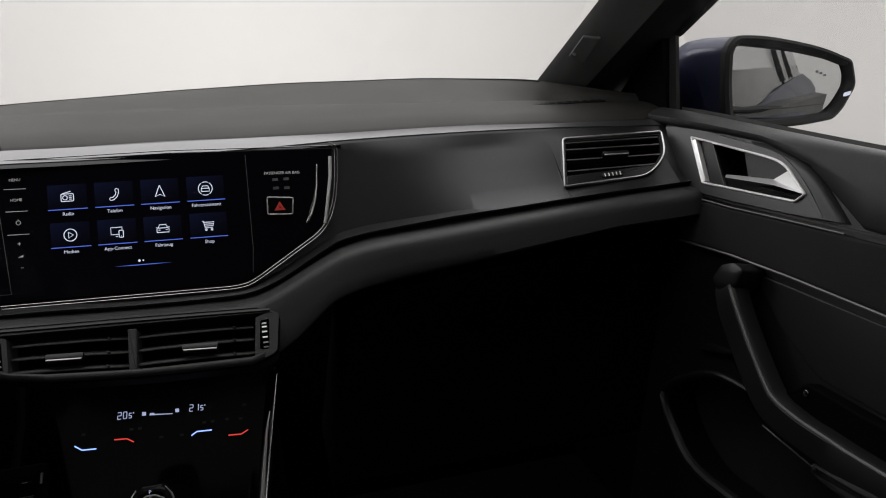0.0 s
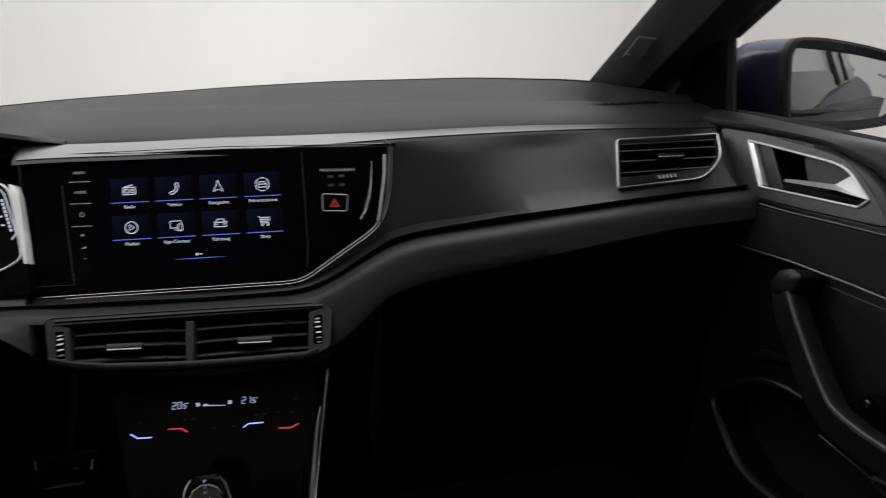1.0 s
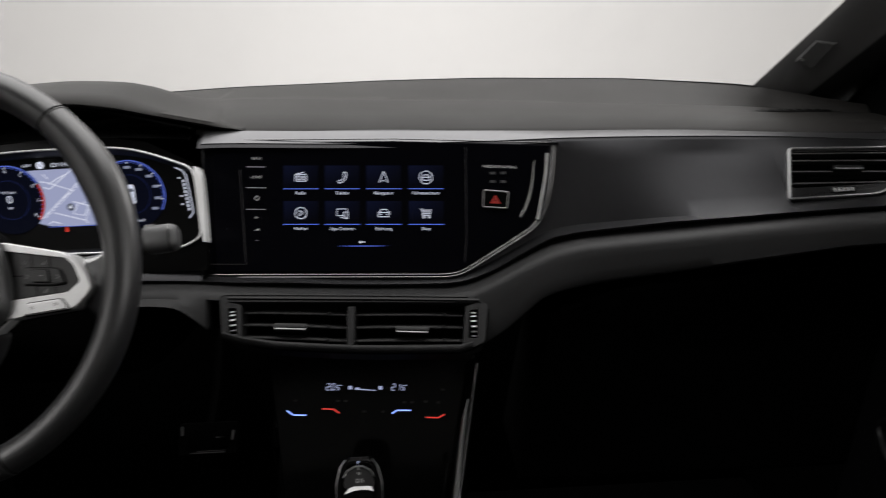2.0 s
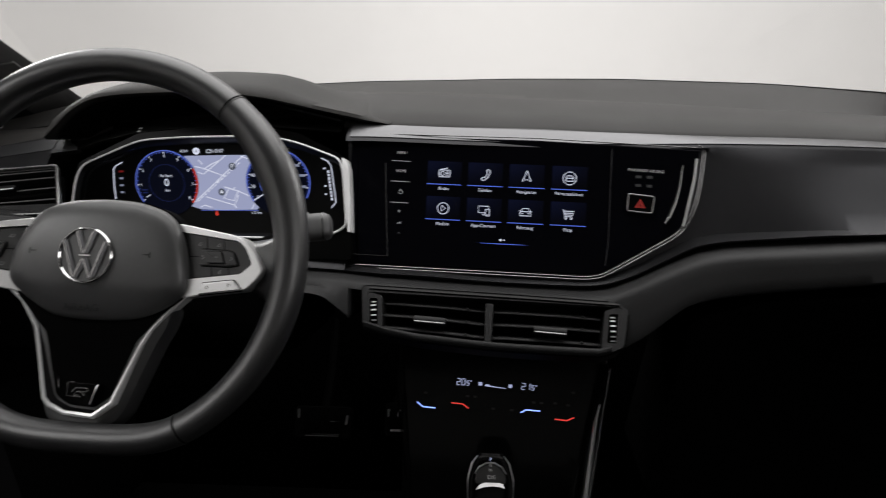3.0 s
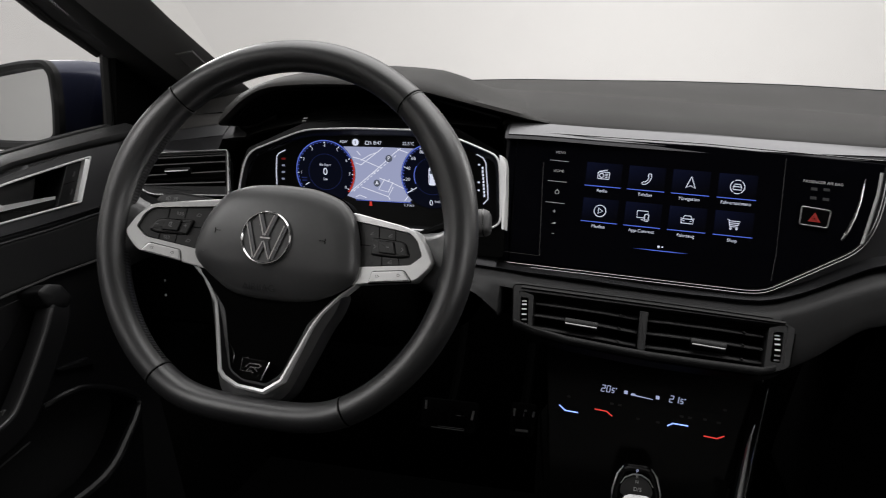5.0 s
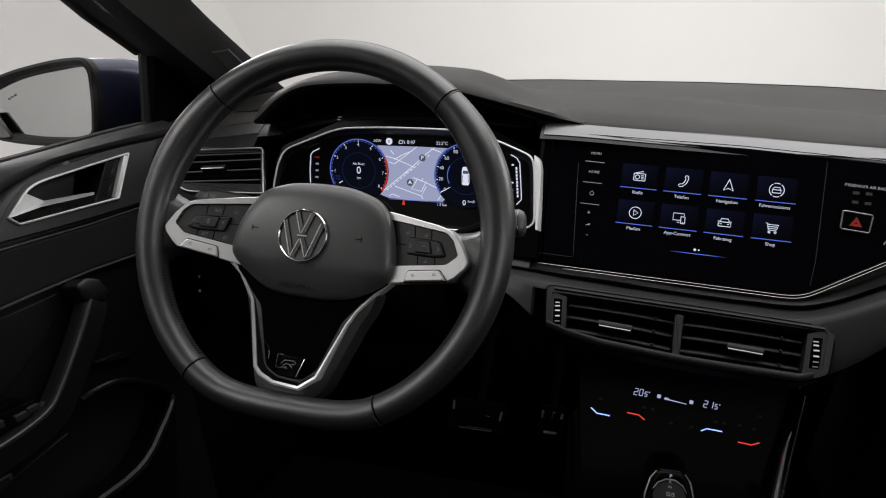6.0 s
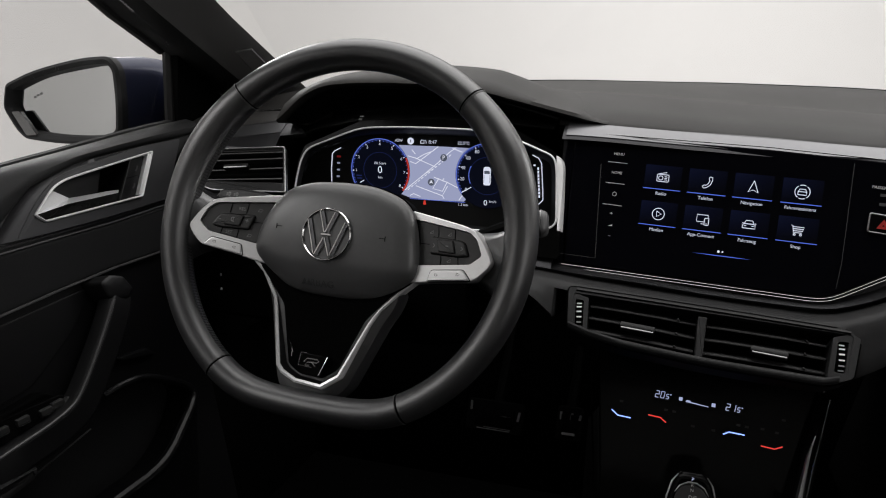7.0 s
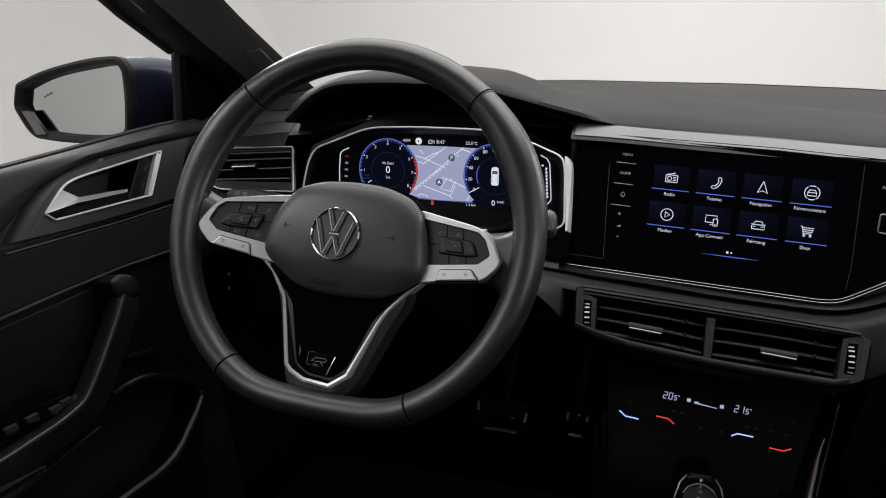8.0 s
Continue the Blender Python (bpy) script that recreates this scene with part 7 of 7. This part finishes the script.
# ---- door mirrors ----
def door_mirror(s):
    mm = Matrix.Identity(4) if s > 0 else MIRRORED @ pose(LEFT_OUT, 0, 0)
    t = thing("door_mirror", (s * 0.80, -0.03, 1.0), "dark blue door mirror with black rim", "door mirror", "door mirrors")
    out = rounded([(0.7600, 1.0360), (0.7750, 1.0225), (0.8080, 1.0195), (0.8560, 1.0200), (0.8940, 1.0250), (0.9050, 1.0360), (0.9215, 1.0660), (0.9160, 1.0975), (0.8760, 1.1180), (0.8100, 1.1365), (0.7720, 1.1400), (0.7600, 1.1250), (0.7575, 1.0780)], [0.008, 0.008, 0.02, 0.03, 0.005, 0.006, 0.008, 0.005, 0.03, 0.03, 0.008, 0.010, 0.02])
    face = lambda p, y: mm @ Vector((p[0], y + 0.015 - 0.25 * (p[0] - 0.84), p[1]))
    cx, cz = 0.840, 1.078
    rings = []
    for y, k, dx, dz in ((-0.058, 1.0, 0, 0), (-0.052, 1.005, 0, 0), (-0.03, 1.01, -0.004, 0.001), (0.0, 1.0, -0.012, 0.003), (0.025, 0.97, -0.020, 0.003), (0.045, 0.91, -0.026, 0), (0.062, 0.80, -0.028, -0.002), (0.076, 0.60, -0.030, -0.004), (0.084, 0.32, -0.030, -0.006), (0.086, 0.08, -0.030, -0.006)):
        rings.append([face((cx + (p[0] - cx) * k + dx, cz + (p[1] - cz) * k + dz), y) for p in out])
    bm = bmesh.new()
    loops(bm, rings, False, True)
    part("shell", bm, PAINT, t, "dark blue painted shell", angle=60)
    rim_out, rim_in = out, inset(out, 0.009)
    bm = bmesh.new()
    loops(bm, [[face(p, y) for p in ring] for ring, y in ((inset(out, -0.001), -0.048), (inset(out, -0.001), -0.061), (inset(out, 0.003), -0.064), (rim_in, -0.060), (inset(out, 0.011), -0.046))], False, False)
    part("rim", bm, RUBBER, t, "black rim", angle=40)
    glass = rounded([(0.7752, 1.0315), (0.7847, 1.0295), (0.8499, 1.0293), (0.8830, 1.0325), (0.8960, 1.0460), (0.9070, 1.0680), (0.9066, 1.0840), (0.9020, 1.0965), (0.8484, 1.1148), (0.7830, 1.1290), (0.7750, 1.1250), (0.7728, 1.1006), (0.7735, 1.0567)], [0.003, 0.01, 0.02, 0.008, 0.01, 0.008, 0.006, 0.005, 0.02, 0.004, 0.004, 0.01, 0.01])
    tilt_glass = lambda p, d: mm @ Vector((p[0], -0.033 + d + (p[0] - cx) * MIRROR_YAW[s] + (p[1] - cz) * MIRROR_PITCH[s] + ((p[0] - cx) ** 2 + (p[1] - cz) ** 2) / 3.0, p[1]))
    bm = bmesh.new()
    shrink = lambda p, k: (cx + (p[0] - cx) * k, cz + (p[1] - cz) * k)
    loops(bm, [[tilt_glass(p, 0.003) for p in glass]] + [[tilt_glass(shrink(p, 1 - 0.05 * i), 0.0) for p in glass] for i in range(20)])
    part("mirror_glass", bm, MIRROR, t, "clear mirror glass", angle=30)
    bm = bmesh.new()
    loops(bm, [[face(p, -0.008) for p in inset(out, 0.006)], [face(p, -0.002) for p in inset(out, 0.006)]])
    part("backing", bm, RUBBER, t)
    # Blind spot lamp window in the outer rim, and the foot on the door.
    lamp = rounded([(0.9075, 1.0570), (0.9140, 1.0590), (0.9125, 1.0540), (0.9060, 1.0525)], 0.0005) if s > 0 else rounded([(0.8900, 1.0285), (0.9085, 1.0610), (0.8975, 1.0620), (0.8760, 1.0300)], 0.002)
    bm = bmesh.new()
    loops(bm, [[face(p, y) for p in lamp] for y in (-0.058, -0.0648)])
    part("lamp_window", bm, DIMCHROME if s < 0 else ICON, t, "small lamp window in the rim")
    bm = bmesh.new()
    for k, (x, z) in enumerate(((0.8780, 1.0868), (0.8826, 1.0845), (0.8868, 1.0818))):
        ring = [(x - 0.0016, z - 0.0012), (x + 0.0016, z - 0.0018), (x + 0.0016, z + 0.0012), (x - 0.0016, z + 0.0018 - k * 0.0006)]
        loops(bm, [[tilt_glass(p, -0.0004) for p in ring], [tilt_glass(p, -0.0008) for p in ring]])
    part("warning_mark", bm, PRINT, t, "faint etched warning mark", smooth=False)
    foot = [(0.690, 1.030), (0.705, 1.045), (0.80, 1.045), (0.80, 1.018), (0.70, 1.005)]
    bm2 = bmesh.new()
    loops(bm2, [[face(p, y) for p in rounded(foot, 0.006)] for y in (-0.010, 0.055)])
    part("foot", bm2, RUBBER, t, "black mirror foot")


LEFT_OUT = 0.018
MIRROR_YAW = {1: -0.392, -1: -0.25}
MIRROR_PITCH = {1: -0.012, -1: 0.0}
door_mirror(1)
door_mirror(-1)


# ---- pillars, glass and shell ----
def a_pillar(s):
    """Front roof pillar: cloth trim, dark outer face, small airbag tag."""
    mm = Matrix.Identity(4) if s > 0 else MIRRORED @ pose(LEFT_OUT, 0, 0)
    t = thing("roof_pillar", (s * 0.64, 0.15, 1.0), "dark cloth-trimmed front roof pillar beside the windscreen", "roof pillar", "roof pillars")
    inner, outer = [], []
    for z in np.linspace(1.03, 1.44, 16):
        d = z - 1.115
        y0, x0 = 0.151 - d * 2.0, 0.575 + 0.20 * d - max(d - 0.10, 0) * 0.55
        y3, x3 = -0.006 - (d - 0.035) * (2.4 if d > 0.035 else 2.0), 0.700 - max(d - 0.09, 0) * 0.50
        q = [(x0, y0), (x0 + 0.010, y0 - 0.022), (x0 + 0.035, y0 - 0.050), (x0 + 0.062, y0 - 0.072)]
        inner.append([mm @ Vector((x, y, z)) for x, y in q + [(x0 + 0.075, y0 - 0.02), (x0 + 0.03, y0 + 0.02)]])
        outer.append([mm @ Vector((x, y, z)) for x, y in ((x0 + 0.060, y0 - 0.068), (x0 + 0.085, y0 - 0.090), (x3 - 0.004, y3 - 0.004), (x3, y3 + 0.004), (x3 + 0.02, y3 + 0.03), (x0 + 0.07, y0 - 0.02))])
    part("cloth_trim", loft(inner), PILLAR, t, "grey cloth pillar trim", angle=50)
    part("door_frame", loft(outer), RUBBER, t, "black door frame", angle=50)
    # Airbag tag let into the cloth, with a pale stud.
    tag = [Vector(p) for p in ((0.5925, 0.0430, 1.1576), (0.6109, 0.0300, 1.1530), (0.6096, 0.0815, 1.1246), (0.5895, 0.0860, 1.1348))]
    n = (tag[2] - tag[0]).cross(tag[1] - tag[3]).normalized()
    n = n if n.y < 0 else -n
    bm = bmesh.new()
    mid = sum(tag, Vector()) / 4
    loops(bm, [[mm @ (p + n * 0.004 * -1) for p in tag], [mm @ (p + n * 0.0016) for p in tag], [mm @ (mid + (p - mid) * 0.94 + n * 0.0024) for p in tag]])
    plate_tag = part("airbag_tag", bm, PILLAR, t, "small cloth-grey airbag tag", smooth=False)
    spot = mid + (tag[3] - mid) * 0.62 + n * 0.0026
    part("tag_stud", tube([mm @ (spot - n * 0.001), mm @ (spot + n * 0.0010)], 0.0026, 12), SATIN, plate_tag, "pale round stud")
    # Black sail panel in front of the side window.
    sail = [(0.002, 1.030), (0.000, 1.150), (0.075, 1.110), (0.16, 1.060), (0.16, 1.030)]
    bm = bmesh.new()
    loops(bm, [[mm @ Vector((x - 0.08 * (z - 1.04), y, z)) for y, z in sail] for x in (0.690, 0.712)])
    part("sail_panel", bm, DARK, t, "black plastic sail panel", smooth=False)
    part("window_channel", tube([mm @ Vector(p) for p in ((0.700, 0.005, 1.030), (0.700, 0.005, 1.149))], 0.009, 8), RUBBER, t, "black window channel")
    part("frame_seal", tube([mm @ Vector((0.700 - max(z - 1.205, 0) * 0.50, -0.012 - (z - 1.150) * 2.4, z)) for z in np.linspace(1.15, 1.43, 8)], 0.006, 8), RUBBER, t)
    return t


a_pillar(1)
a_pillar(-1)

# Windscreen: one curved pane from the pad to the roof.
bm = bmesh.new()
grid = []
for i in range(15):
    x = -0.585 + 1.17 * i / 14
    col = []
    for k in range(7):
        f = k / 6
        y0, z0 = SCREEN_Y(x) + 0.012, SCREEN_Z(x) - 0.03
        y1, z1 = -0.42 + 0.05 * (1 - (x / 0.66) ** 2), 1.41 + 0.02 * (1 - (x / 0.66) ** 2)
        col.append(Vector((x * (1 - 0.08 * f), y0 + (y1 - y0) * f, z0 + (z1 - z0) * f + 0.02 * math.sin(f * math.pi))))
    grid.append(col)
vs = [[bm.verts.new(p) for p in col] for col in grid]
for a, b in zip(vs, vs[1:]):
    for k in range(6):
        bm.faces.new((a[k], b[k], b[k + 1], a[k + 1]))
bmesh.ops.solidify(bm, geom=bm.faces[:], thickness=0.004)
windscreen = part("windscreen", bm, CLEAR, angle=80)
windscreen.visible_shadow = False
tagged(windscreen, "clear laminated windscreen above the dashboard", "windscreen", kind="structure")


def body_shell():
    """The closed blue body round the cabin, with roof, floor and window openings."""
    t = thing("car_body", (0, -0.8, 0.0), "dark blue car body round the cabin with black headliner", "car")
    # Roof with headliner.
    rz = lambda y: 1.425 + 0.03 * math.sin((y + 0.4) / -1.65 * math.pi)
    secs = [[(x, y, rz(y) + z) for x, z in ((-0.58, -0.03), (0.58, -0.03), (0.60, 0), (0.45, 0.035), (-0.45, 0.035), (-0.60, 0))] for y in np.linspace(-0.40, -2.05, 10)]
    part("roof", loft(secs), HEADLINER, t, "black cloth headliner", angle=60)
    part("floor", block(1.5, 2.9, 0.06, pose(0, -0.75, 0.29), 0.01), CARPET, t, "black carpet floor")
    part("bulkhead", block(1.5, 0.06, 0.72, pose(0, 0.50, 0.66), 0.01), CARPET, t)
    part("rear_wall", block(1.44, 0.08, 0.80, pose(0, -2.15, 0.68), 0.01), CARPET, t)
    for s in (1, -1):
        mm = Matrix.Identity(4) if s > 0 else MIRRORED
        # Body side below the windows, with shoulder and bulge.
        secs = []
        for y in np.linspace(0.62, -2.25, 18):
            k = 0.02 * math.sin((0.62 - y) / 2.87 * math.pi)
            zb = 1.000 + 0.022 * min(max((-y - 0.45) / 0.45, 0), 1)
            secs.append([mm @ Vector((x + k, y, z)) for x, z in ((0.745, 0.30), (0.80, 0.32), (0.835, 0.55), (0.842, 0.78), (0.825, 0.84), (0.832, 0.90), (0.800, zb - 0.06), (0.735, zb), (0.722, zb - 0.005), (0.745, 0.80))])
        part("side_panel", loft(secs), PAINT, t, "dark blue painted side", angle=30)
        part("inner_lining", block(0.02, 2.8, 0.50, mm @ pose(0.735, -0.85, 0.56), 0.002), CARPET, t)
        # Pillars between the windows and the roof rail.
        for y0, y1, w in ((-1.06, -1.10, 0.014), (-1.42, -1.50, 0.014)):
            part("window_pillar", loft([[mm @ Vector((x, y0 + a, 1.03)) for x, a in ((0.744, -w), (0.744, w), (0.715, w), (0.715, -w))], [mm @ Vector((x, y1 + a, 1.43)) for x, a in ((0.608, -w), (0.608, w), (0.575, w), (0.575, -w))]]), RUBBER, t, "black window pillar")
        part("roof_rail", tube([mm @ Vector(p) for p in ((0.59, -0.40, 1.425), (0.61, -0.9, 1.445), (0.60, -1.5, 1.445), (0.57, -2.1, 1.42))], 0.030, 8), RUBBER, t)
        # Closed side glass of both doors, set flush outside the pillars.
        for ya, yb, front in ((-0.035, -1.02, True), (-1.10, -1.45, False), (-1.52, -2.08, False)):
            lo, hi = [], []
            for y, top in ((ya, 1.16 if front else 1.42), (ya - 0.22, 1.25 if front else 1.42), (ya * 0.4 + yb * 0.6, 1.42), (yb, 1.42)):
                x1 = 0.742 - 0.33 * (top - 1.01)
                lo.append(mm @ Vector((0.742, y, 1.005)))
                hi.append(mm @ Vector((x1, y, top)))
            secs = [[a, b, b + mm.to_3x3() @ Vector((-0.004, 0, 0)), a + mm.to_3x3() @ Vector((-0.004, 0, 0))] for a, b in zip(lo, hi)]
            pane = part("side_window", loft(secs), SIDE_GLASS, t, "clear side window")
            pane.visible_shadow = False


body_shell()
